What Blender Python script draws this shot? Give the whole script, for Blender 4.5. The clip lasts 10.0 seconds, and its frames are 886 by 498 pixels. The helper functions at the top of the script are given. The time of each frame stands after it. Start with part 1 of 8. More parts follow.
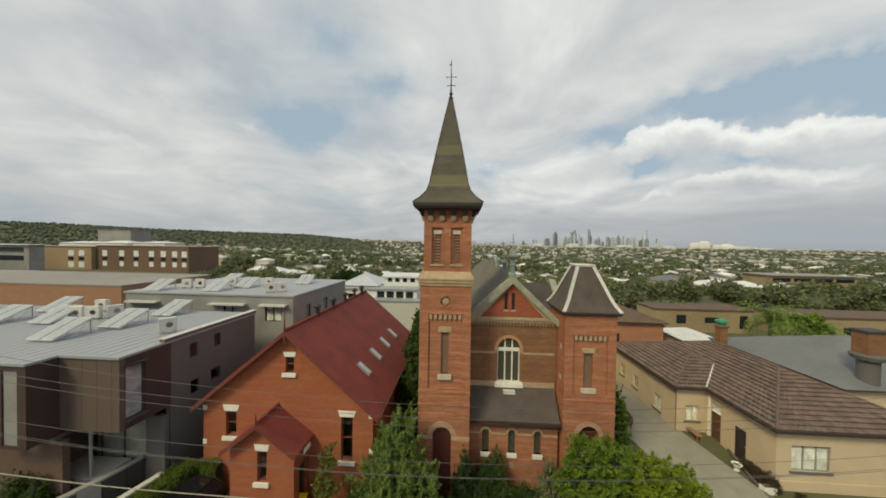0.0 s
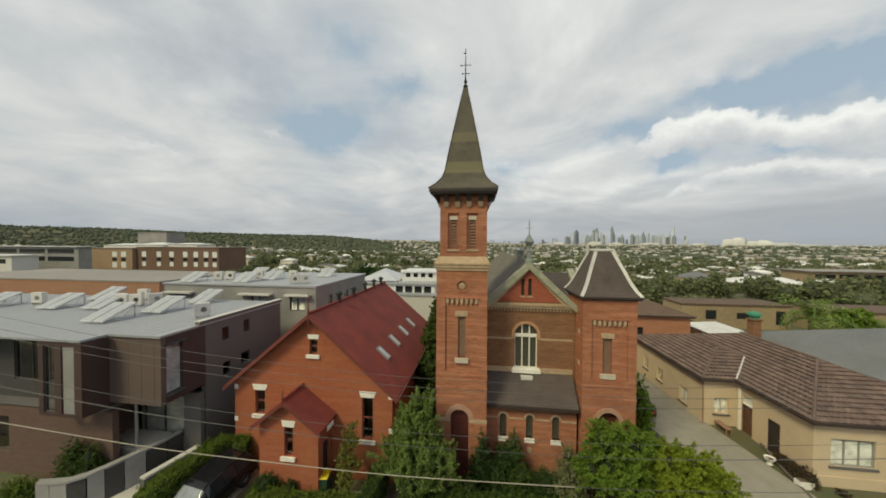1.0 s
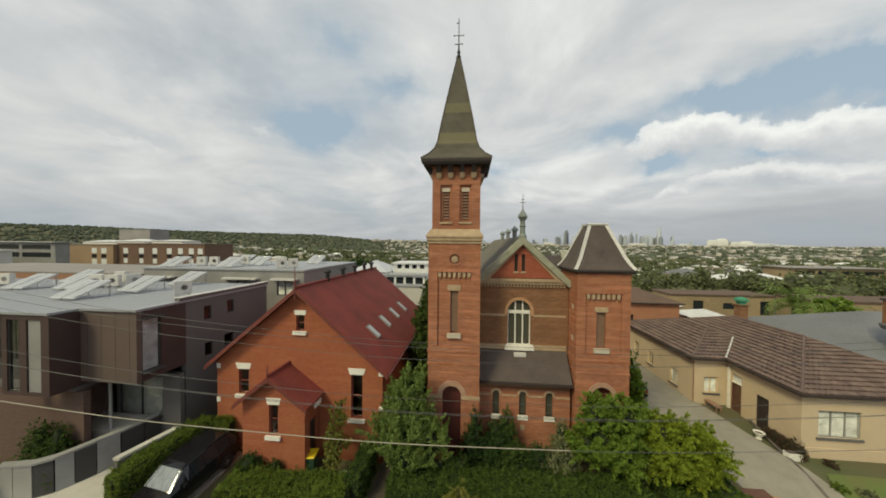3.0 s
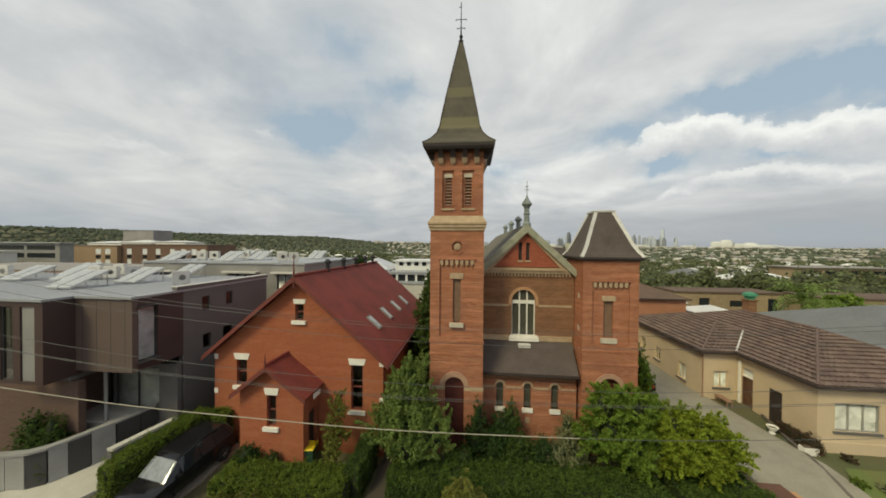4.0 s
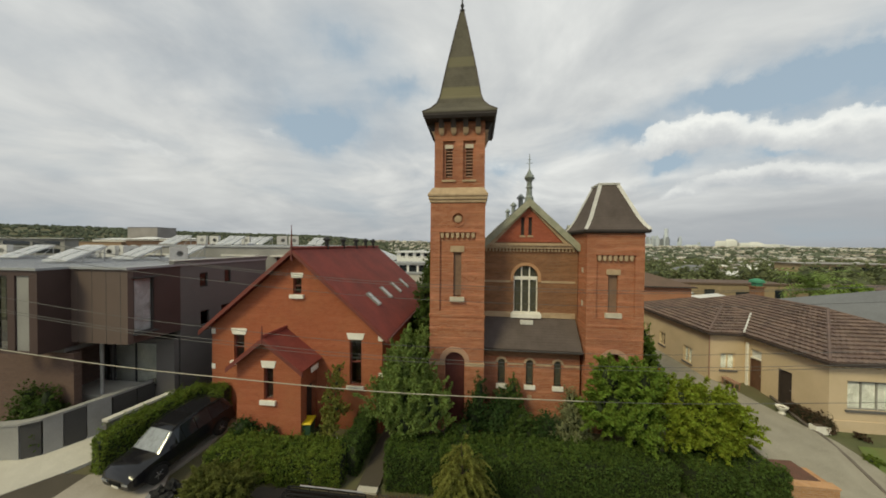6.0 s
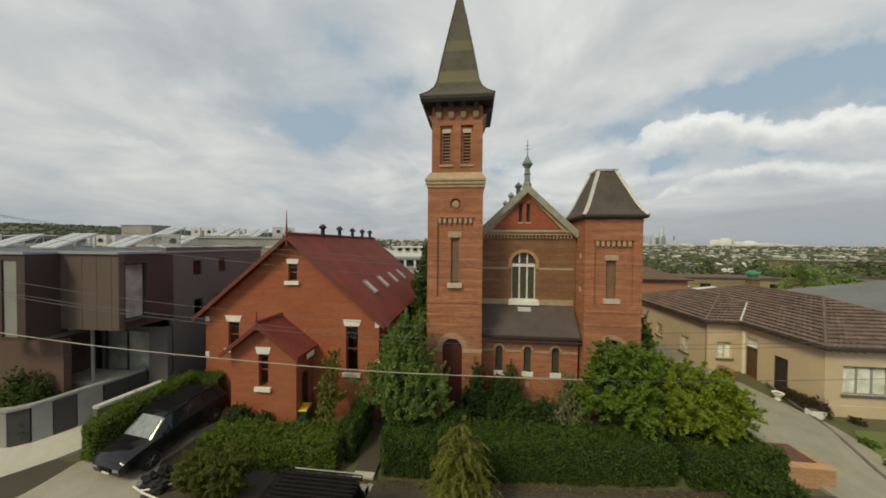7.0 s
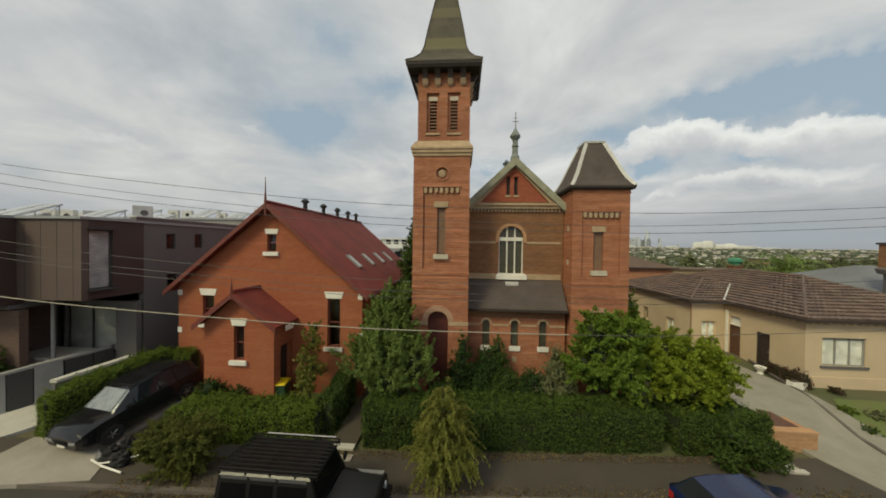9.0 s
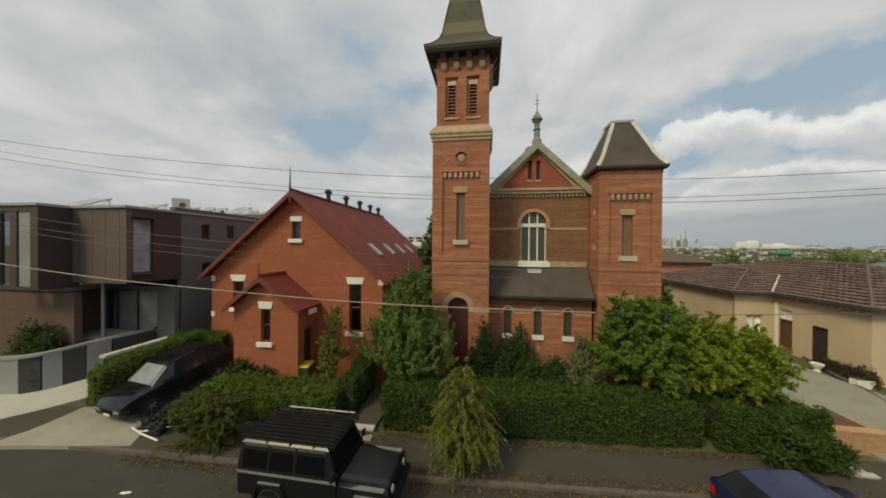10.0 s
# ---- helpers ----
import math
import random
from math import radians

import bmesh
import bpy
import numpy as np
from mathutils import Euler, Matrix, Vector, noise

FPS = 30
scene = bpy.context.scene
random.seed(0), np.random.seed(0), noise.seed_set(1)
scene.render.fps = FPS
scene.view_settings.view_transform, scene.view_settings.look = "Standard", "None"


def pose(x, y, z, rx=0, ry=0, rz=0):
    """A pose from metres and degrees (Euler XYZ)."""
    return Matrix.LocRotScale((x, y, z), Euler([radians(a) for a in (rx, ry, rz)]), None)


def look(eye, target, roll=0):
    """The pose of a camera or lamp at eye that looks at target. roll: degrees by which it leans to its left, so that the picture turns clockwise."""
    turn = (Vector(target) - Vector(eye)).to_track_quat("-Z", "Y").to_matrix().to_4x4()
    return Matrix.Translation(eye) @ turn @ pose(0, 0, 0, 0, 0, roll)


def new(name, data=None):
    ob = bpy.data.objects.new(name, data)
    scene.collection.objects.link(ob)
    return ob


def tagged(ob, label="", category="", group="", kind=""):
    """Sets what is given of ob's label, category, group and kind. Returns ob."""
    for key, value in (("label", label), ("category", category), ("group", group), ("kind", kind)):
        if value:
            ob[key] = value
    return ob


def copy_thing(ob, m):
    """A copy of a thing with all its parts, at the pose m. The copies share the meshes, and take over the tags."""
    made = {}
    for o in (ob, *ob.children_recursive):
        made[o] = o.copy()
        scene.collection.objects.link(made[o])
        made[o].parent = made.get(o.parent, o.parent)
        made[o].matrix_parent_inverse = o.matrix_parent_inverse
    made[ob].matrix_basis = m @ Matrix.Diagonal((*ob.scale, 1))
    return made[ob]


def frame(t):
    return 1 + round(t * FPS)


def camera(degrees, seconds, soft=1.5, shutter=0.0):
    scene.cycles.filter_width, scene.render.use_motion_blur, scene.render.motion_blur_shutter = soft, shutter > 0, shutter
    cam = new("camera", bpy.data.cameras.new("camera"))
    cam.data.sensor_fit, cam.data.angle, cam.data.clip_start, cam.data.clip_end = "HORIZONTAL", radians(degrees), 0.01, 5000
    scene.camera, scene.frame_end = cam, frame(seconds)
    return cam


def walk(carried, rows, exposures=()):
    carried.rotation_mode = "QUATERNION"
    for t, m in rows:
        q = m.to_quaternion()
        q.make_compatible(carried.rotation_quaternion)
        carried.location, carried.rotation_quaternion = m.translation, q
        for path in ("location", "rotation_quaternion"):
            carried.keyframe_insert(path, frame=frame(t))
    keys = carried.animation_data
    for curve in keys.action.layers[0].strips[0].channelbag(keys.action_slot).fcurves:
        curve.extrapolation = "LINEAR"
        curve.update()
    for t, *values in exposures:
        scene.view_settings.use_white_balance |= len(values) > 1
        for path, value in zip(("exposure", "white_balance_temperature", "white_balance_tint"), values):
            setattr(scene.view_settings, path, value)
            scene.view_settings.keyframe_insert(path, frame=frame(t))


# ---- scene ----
cam = camera(112.1, 10.0, soft=1.8)
PATH = [
    (0, (0.895, -0.3, 15.354), (0.767, 1.696, 15.32), 0.9),
    (0.5, (1.001, -0.476, 14.971), (0.807, 1.514, 14.941), 0.6),
    (1, (1.044, -0.584, 14.552), (0.795, 1.401, 14.515), 0.3),
    (1.5, (1.094, -0.64, 14.146), (0.827, 1.341, 14.109), 0.2),
    (2, (1.101, -0.561, 13.758), (0.835, 1.421, 13.723), 0.2),
    (2.5, (1.056, -0.362, 13.407), (0.805, 1.621, 13.369), 0.3),
    (3, (0.964, -0.196, 13.026), (0.772, 1.794, 12.989), 0.5),
    (4.5, (0.922, 0.353, 11.848), (0.711, 2.342, 11.827), 0.4),
    (5, (0.955, 0.437, 11.503), (0.756, 2.427, 11.481), 0.7),
    (5.5, (1.009, 0.481, 11.147), (0.781, 2.467, 11.122), 0.5),
    (7, (0.986, 0.666, 10.105), (0.783, 2.655, 10.068), 0.5),
    (7.5, (1.021, 0.752, 9.707), (0.808, 2.74, 9.681), 0.4),
    (8, (1.066, 0.859, 9.363), (0.907, 2.853, 9.332), 0.6),
    (8.5, (1.114, 0.957, 8.96), (1.009, 2.954, 8.933), 0.9),
    (9, (1.187, 1.056, 8.524), (1.049, 3.051, 8.496), 0.8),
    (9.5, (1.276, 1.155, 8.077), (1.055, 3.143, 8.061), 0.5),
    (10, (1.366, 1.245, 7.681), (1.072, 3.223, 7.666), 0.4),
]
EXPOSURES = [(0.0, 0.13, 6600, 6), (4.5, 0.16, 6600, 6), (5.5, 0.14, 6600, 6), (7.0, 0.05, 6600, 6), (10.0, 0.0, 6600, 6)]
walk(cam, [(t, look(eye, target, roll)) for t, eye, target, roll in PATH], EXPOSURES)

# ---- world, sun ----
SUN_DIR = Vector((-0.52, -0.62, 0.80)).normalized()      # towards the sun
world = bpy.data.worlds.new("overcast_sky")
scene.world = world
world.use_nodes = True


def sky_nodes():
    nt = world.node_tree
    nt.nodes.clear()
    N, L = nt.nodes.new, nt.links.new

    def val(op, a, b=None, clamp=False):
        n = N("ShaderNodeMath")
        n.operation, n.use_clamp = op, clamp
        for i, v in enumerate((a, b)):
            if v is None:
                continue
            if isinstance(v, (int, float)):
                n.inputs[i].default_value = v
            else:
                L(v, n.inputs[i])
        return n.outputs[0]

    def ramp(v, stops):
        n = N("ShaderNodeValToRGB")
        while len(n.color_ramp.elements) < len(stops):
            n.color_ramp.elements.new(0.5)
        for e, (p, c) in zip(n.color_ramp.elements, stops):
            e.position, e.color = p, (*c, 1) if isinstance(c, tuple) else (c, c, c, 1)
        L(v, n.inputs[0])
        return n.outputs[0]

    def mix(f, a, b):
        n = N("ShaderNodeMix")
        n.data_type = "RGBA"
        if isinstance(f, (int, float)):
            n.inputs[0].default_value = f
        else:
            L(f, n.inputs[0])
        for i, v in ((6, a), (7, b)):
            if isinstance(v, tuple):
                n.inputs[i].default_value = (*v, 1)
            else:
                L(v, n.inputs[i])
        return n.outputs[2]

    sky = N("ShaderNodeTexSky")
    sky.sky_type, sky.sun_disc = "NISHITA", False
    sky.sun_elevation = math.asin(SUN_DIR.z)
    sky.sun_rotation = math.atan2(SUN_DIR.x, SUN_DIR.y)
    sky.air_density, sky.dust_density = 1.0, 1.5
    co = N("ShaderNodeTexCoord")
    way = co.outputs["Generated"]
    sep = N("ShaderNodeSeparateXYZ")
    L(way, sep.inputs[0])
    x, y, z = sep.outputs

    def vec(op, a, b):
        n = N("ShaderNodeVectorMath")
        n.operation = op
        for i, v in enumerate((a, b)):
            if isinstance(v, (tuple, Vector)):
                n.inputs[i].default_value = v
            elif isinstance(v, (int, float)):
                n.inputs["Scale"].default_value = v
            else:
                L(v, n.inputs[i])
        return n.outputs["Value" if op == "DOT_PRODUCT" else "Vector"]

    def cloud(where, scale, detail, rough, off=(0, 0, 0), dist=0.0, colour=False):
        n = N("ShaderNodeTexNoise")
        n.inputs["Scale"].default_value = scale
        n.inputs["Detail"].default_value = detail
        n.inputs["Roughness"].default_value = rough
        n.inputs["Distortion"].default_value = dist
        L(vec("ADD", where, off), n.inputs["Vector"])
        return n.outputs[1 if colour else 0]

    # the cloud deck, level overhead and foreshortened towards the horizon
    deep = val("ADD", val("MAXIMUM", z, 0.0), 0.20)
    flat = N("ShaderNodeCombineXYZ")
    L(val("DIVIDE", x, deep), flat.inputs[0])
    L(val("DIVIDE", y, deep), flat.inputs[1])
    plane = flat.outputs[0]

    def deck(off):
        a = cloud(plane, 1.15, 9, 0.56, (off[0] + 2.7, off[1] + 1.9, 0.4), 0.35)
        b = cloud(plane, 0.42, 3, 0.5, (off[0] + 7.7, off[1] + 3.1, 2.0))
        return val("ADD", val("MULTIPLY", val("SUBTRACT", a, 0.5), 0.75), val("MULTIPLY", val("SUBTRACT", b, 0.5), 0.55))

    lumpy = deck((0, 0))
    relief = val("SUBTRACT", lumpy, deck((-0.10, -0.13)))
    # billows: the way is shaken by turbulence, so that the spots below get ragged edges
    shake = vec("SUBTRACT", cloud(way, 5.5, 7, 0.58, (1.3, 5.2, 2.0), 0.0, True), (0.5, 0.5, 0.5))
    curl = vec("SUBTRACT", cloud(way, 17.0, 6, 0.6, (4.4, 2.2, 7.0), 0.0, True), (0.5, 0.5, 0.5))
    ragged = vec("ADD", vec("ADD", way, vec("MULTIPLY", shake, (0.20, 0.20, 0.11))), vec("MULTIPLY", curl, (0.07, 0.07, 0.06)))

    def lump(az, el, width, height):
        """A soft spot of sky round a direction in degrees, and how far above its middle one looks, in half heights."""
        a, e = radians(az), radians(el)
        v = Vector((math.sin(a) * math.cos(e), math.cos(a) * math.cos(e), math.sin(e)))
        side = Vector((v.y, -v.x, 0)).normalized()
        up = side.cross(v)
        u = val("DIVIDE", vec("DOT_PRODUCT", ragged, side), radians(width))
        w = val("DIVIDE", vec("DOT_PRODUCT", ragged, up), radians(height))
        ahead = val("GREATER_THAN", vec("DOT_PRODUCT", way, v), 0.0)
        g = val("DIVIDE", 1.0, val("ADD", 1.0, val("ADD", val("POWER", val("ABSOLUTE", u), 2.0), val("POWER", val("ABSOLUTE", w), 2.0))))
        return val("MULTIPLY", val("POWER", g, 2.0), ahead), w

    gaps = None
    for az, el, w, h, k in ((-24.5, 32.5, 8, 5.0, 0.36), (-15.5, 26.2, 8, 3.2, 0.38), (-28.0, 19.8, 8, 4.0, 0.62), (5.5, 13.0, 7, 2.6, 0.42), (24, 17.3, 8, 2.6, 0.42), (30.3, 12.9, 3.5, 2.2, 0.55),
                            (36, 20.8, 8, 2.6, 0.44), (47, 19.8, 10, 2.8, 0.54), (54, 17.0, 8, 2.6, 0.54), (41.5, 12.6, 5, 1.1, 0.40), (70, 15, 16, 4, 0.5), (-80, 24, 14, 5, 0.3), (120, 30, 22, 9, 0.4), (-140, 35, 24, 9, 0.4)):
        v = val("MULTIPLY", lump(az, el, w, h)[0], k)
        gaps = v if gaps is None else val("ADD", gaps, v)
    heap, tops = None, None
    for az, el, w, h, k in ((25.5, 14.4, 3.2, 1.5, 0.52), (29.0, 15.5, 3.4, 1.9, 0.74), (32.6, 16.7, 3.4, 2.0, 0.84), (36.2, 16.8, 3.6, 2.0, 0.86), (40.0, 15.2, 3.2, 1.7, 0.72), (44.0, 14.0, 3.4, 1.9, 0.86), (47.6, 13.7, 3.6, 1.9, 0.86), (51.5, 12.8, 4.2, 2.0, 0.82), (57, 12.0, 5, 2.2, 0.8),
                            (33.0, 8.8, 3.6, 1.2, 0.66), (38.6, 9.9, 4.2, 1.4, 0.76), (43.7, 9.3, 4.2, 1.3, 0.74), (48.5, 8.9, 4.6, 1.3, 0.72), (-36, 17.2, 7, 2.4, 0.44), (-52, 12.2, 10, 2.6, 0.48), (-42, 8.2, 9, 2.2, 0.34), (14, 9.5, 6, 2.0, 0.30), (24, 9.6, 5, 1.8, 0.45)):
        g, up = lump(az, el, w, h)
        g = val("MULTIPLY", g, k)
        t = val("MULTIPLY", g, up)
        heap = g if heap is None else val("ADD", heap, g)
        tops = t if tops is None else val("ADD", tops, t)
    dens = val("SUBTRACT", val("ADD", lumpy, 0.60), gaps)
    mask = ramp(dens, ((0.16, 0.0), (0.36, 0.60), (0.58, 1.0)))
    shade = val("ADD", val("ADD", val("MULTIPLY", lumpy, 1.0), val("MULTIPLY", relief, 0.9)), 0.5)
    cloudcol = ramp(shade, ((0.22, (4.0, 4.15, 4.45)), (0.42, (5.15, 5.27, 5.48)), (0.58, (6.1, 6.17, 6.27)), (0.80, (7.7, 7.7, 7.65))))
    low = ramp(z, ((0.0, 1.0), (0.08, 0.85), (0.16, 0.0)))
    right = ramp(x, ((0.0, 0.70), (0.75, 1.0)))
    cloudcol = mix(val("MULTIPLY", val("MULTIPLY", low, right), 0.88), cloudcol, (3.35, 3.52, 3.85))
    glowband = ramp(z, ((0.05, 0.0), (0.17, 0.55), (0.34, 0.0)))
    left = ramp(val("MULTIPLY", x, -1.0), ((0.05, 0.0), (0.6, 1.0)))
    cloudcol = mix(val("MULTIPLY", val("MULTIPLY", glowband, left), 0.7), cloudcol, (6.3, 6.25, 6.1))
    blue = mix(0.85, sky.outputs[0], (3.6, 4.45, 5.3))
    col = mix(mask, blue, cloudcol)
    fluff = val("ADD", heap, val("MULTIPLY", relief, 0.5))
    heapmask = ramp(fluff, ((0.34, 0.0), (0.50, 0.78), (0.80, 1.0)))
    lit = val("ADD", val("DIVIDE", tops, val("ADD", heap, 0.15)), val("MULTIPLY", relief, 2.2))
    white = ramp(val("ADD", val("MULTIPLY", lit, 0.5), 0.5), ((0.10, (4.6, 4.75, 5.1)), (0.42, (6.0, 6.1, 6.25)), (0.75, (8.3, 8.3, 8.15))))
    col = mix(heapmask, col, white)
    under = ramp(z, ((0.0, 1.0), (0.02, 0.0)))
    col = mix(under, col, (3.4, 3.6, 3.9))
    bg = N("ShaderNodeBackground")
    bg.inputs["Strength"].default_value = 0.1
    L(col, bg.inputs[0])
    out = N("ShaderNodeOutputWorld")
    L(bg.outputs[0], out.inputs[0])


sky_nodes()
sun_data = bpy.data.lights.new("sun", "SUN")
sun_data.energy, sun_data.angle, sun_data.color = 2.1, radians(16), (1.0, 0.90, 0.56)
sun = new("sun", sun_data)
sun.matrix_basis = look(SUN_DIR * 60, (0, 0, 0))


# ---- materials ----
def material(name, base, rough=0.8, metal=0.0, second=None, scale=2.0, fine=30.0, bump=0.2, bump_scale=None, spread=(0.35, 0.7),
             island=0.0, objvar=0.0, trans=0.0, spec=0.5, third=None, depth=0.02):
    """A surface with two scales of variation, fine relief, and optional variety from piece to piece."""
    m = bpy.data.materials.new(name)
    m.use_nodes = True
    nt = m.node_tree
    nt.nodes.clear()
    N, L = nt.nodes.new, nt.links.new
    p = N("ShaderNodeBsdfPrincipled")
    out = N("ShaderNodeOutputMaterial")
    L(p.outputs[0], out.inputs[0])
    p.inputs["Roughness"].default_value = rough
    p.inputs["Metallic"].default_value = metal
    p.inputs["Transmission Weight"].default_value = trans
    p.inputs["Specular IOR Level"].default_value = spec
    co = N("ShaderNodeTexCoord")
    second = second or tuple(c * 0.72 for c in base)
    third = third or tuple(min(1, c * 1.18) for c in base)

    def noise_tex(s, d):
        n = N("ShaderNodeTexNoise")
        n.inputs["Scale"].default_value, n.inputs["Detail"].default_value, n.inputs["Roughness"].default_value = s, d, 0.6
        L(co.outputs["Object"], n.inputs["Vector"])
        return n.outputs[0]

    def mix(f, a, b, mode="MIX"):
        n = N("ShaderNodeMix")
        n.data_type, n.blend_type = "RGBA", mode
        if isinstance(f, float):
            n.inputs[0].default_value = f
        else:
            L(f, n.inputs[0])
        for i, v in ((6, a), (7, b)):
            if isinstance(v, tuple):
                n.inputs[i].default_value = (*v, 1)
            else:
                L(v, n.inputs[i])
        return n.outputs[2]

    def remap(v, a, b, c=0.0, d=1.0):
        n = N("ShaderNodeMapRange")
        for i, w in enumerate((a, b, c, d)):
            n.inputs[i + 1].default_value = w
        L(v, n.inputs[0])
        return n.outputs[0]

    n1, n2 = noise_tex(scale, 5), noise_tex(fine, 4)
    col = mix(remap(n1, *spread), base, second)
    col = mix(remap(n2, 0.45, 0.75, 0.0, 0.6), col, third)
    if island:
        g = N("ShaderNodeNewGeometry")
        h = N("ShaderNodeHueSaturation")
        L(col, h.inputs["Color"])
        L(remap(g.outputs["Random Per Island"], 0, 1, 1 - island, 1 + island), h.inputs["Value"])
        L(remap(g.outputs["Random Per Island"], 0, 1, 0.5 - island * 0.05, 0.5 + island * 0.035), h.inputs["Hue"])
        col = h.outputs[0]
    if objvar:
        g = N("ShaderNodeObjectInfo")
        h = N("ShaderNodeHueSaturation")
        L(col, h.inputs["Color"])
        L(remap(g.outputs["Random"], 0, 1, 1 - objvar, 1 + objvar), h.inputs["Value"])
        col = h.outputs[0]
    L(col, p.inputs["Base Color"])
    if bump:
        b = N("ShaderNodeBump")
        b.inputs["Strength"].default_value, b.inputs["Distance"].default_value = bump, depth
        L(noise_tex(bump_scale or fine, 4), b.inputs["Height"])
        L(b.outputs[0], p.inputs["Normal"])
    return m


def brick_material(name, c1, c2, mortar, stain, streak=0.35, stain_scale=0.5):
    """Brickwork in 86 mm courses on upright walls along x or y, with stains and pale courses."""
    m = bpy.data.materials.new(name)
    m.use_nodes = True
    nt = m.node_tree
    N, L = nt.nodes.new, nt.links.new
    p = nt.nodes["Principled BSDF"]
    p.inputs["Roughness"].default_value = 0.88
    p.inputs["Specular IOR Level"].default_value = 0.25
    co = N("ShaderNodeTexCoord")
    sep = N("ShaderNodeSeparateXYZ")
    L(co.outputs["Object"], sep.inputs[0])
    add = N("ShaderNodeMath")
    L(sep.outputs[0], add.inputs[0]), L(sep.outputs[1], add.inputs[1])
    comb = N("ShaderNodeCombineXYZ")
    L(add.outputs[0], comb.inputs[0]), L(sep.outputs[2], comb.inputs[1])
    b = N("ShaderNodeTexBrick")
    b.inputs["Scale"].default_value = 1.0
    b.inputs["Brick Width"].default_value, b.inputs["Row Height"].default_value = 0.24, 0.086
    b.inputs["Mortar Size"].default_value, b.inputs["Mortar Smooth"].default_value = 0.006, 0.3
    b.inputs["Color1"].default_value, b.inputs["Color2"].default_value, b.inputs["Mortar"].default_value = (*c1, 1), (*c2, 1), (*mortar, 1)
    L(comb.outputs[0], b.inputs["Vector"])

    def tex(vec, s, d=5):
        n = N("ShaderNodeTexNoise")
        n.inputs["Scale"].default_value, n.inputs["Detail"].default_value = s, d
        L(vec, n.inputs["Vector"])
        return n.outputs[0]

    def mixc(f, a, c, mode="MIX"):
        n = N("ShaderNodeMix")
        n.data_type, n.blend_type = "RGBA", mode
        L(f, n.inputs[0]), L(a, n.inputs[6])
        n.inputs[7].default_value = (*c, 1)
        return n.outputs[2]

    def remap(v, a, bb, c=0.0, d=1.0):
        n = N("ShaderNodeMapRange")
        for i, w in enumerate((a, bb, c, d)):
            n.inputs[i + 1].default_value = w
        L(v, n.inputs[0])
        return n.outputs[0]

    mp = N("ShaderNodeMapping")
    mp.inputs["Scale"].default_value = (0.35, 0.35, 5.5)
    L(co.outputs["Object"], mp.inputs[0])
    thin = N("ShaderNodeMapping")
    thin.inputs["Scale"].default_value = (0.7, 0.7, 11.6)
    L(co.outputs["Object"], thin.inputs[0])
    col = mixc(remap(tex(mp.outputs[0], 1.0, 4), 0.50, 0.72, 0.0, streak), b.outputs[0], tuple(min(1, c * 1.5 + 0.05) for c in c1))
    col = mixc(remap(tex(thin.outputs[0], 1.0, 5), 0.56, 0.66, 0.0, streak * 0.65), col, tuple(0.5 * (c + q) + 0.03 for c, q in zip(mortar, c1)))
    col = mixc(remap(tex(co.outputs["Object"], stain_scale, 6), 0.48, 0.75, 0.0, 0.6), col, stain)
    col = mixc(remap(tex(co.outputs["Object"], 9.0, 3), 0.5, 0.8, 0.0, 0.35), col, tuple(c * 0.6 for c in c2))
    L(col, p.inputs["Base Color"])
    bp = N("ShaderNodeBump")
    bp.inputs["Strength"].default_value, bp.inputs["Distance"].default_value = 0.5, 0.01
    bp.invert = True
    L(b.outputs["Fac"], bp.inputs["Height"])
    L(bp.outputs[0], p.inputs["Normal"])
    return m


def leaf_material(name, base, second, island=0.35):
    m = material(name, base, rough=0.75, second=second, scale=2.4, fine=7.0, bump=0.0, island=island, spec=0.2, spread=(0.42, 0.60))
    nt = m.node_tree
    p = next(n for n in nt.nodes if n.type == "BSDF_PRINCIPLED")
    out = next(n for n in nt.nodes if n.type == "OUTPUT_MATERIAL")
    tr = nt.nodes.new("ShaderNodeBsdfTranslucent")
    nt.links.new(p.inputs["Base Color"].links[0].from_socket, tr.inputs[0])
    mx = nt.nodes.new("ShaderNodeMixShader")
    mx.inputs[0].default_value = 0.42
    nt.links.new(p.outputs[0], mx.inputs[1])
    nt.links.new(tr.outputs[0], mx.inputs[2])
    nt.links.new(mx.outputs[0], out.inputs[0])
    return m


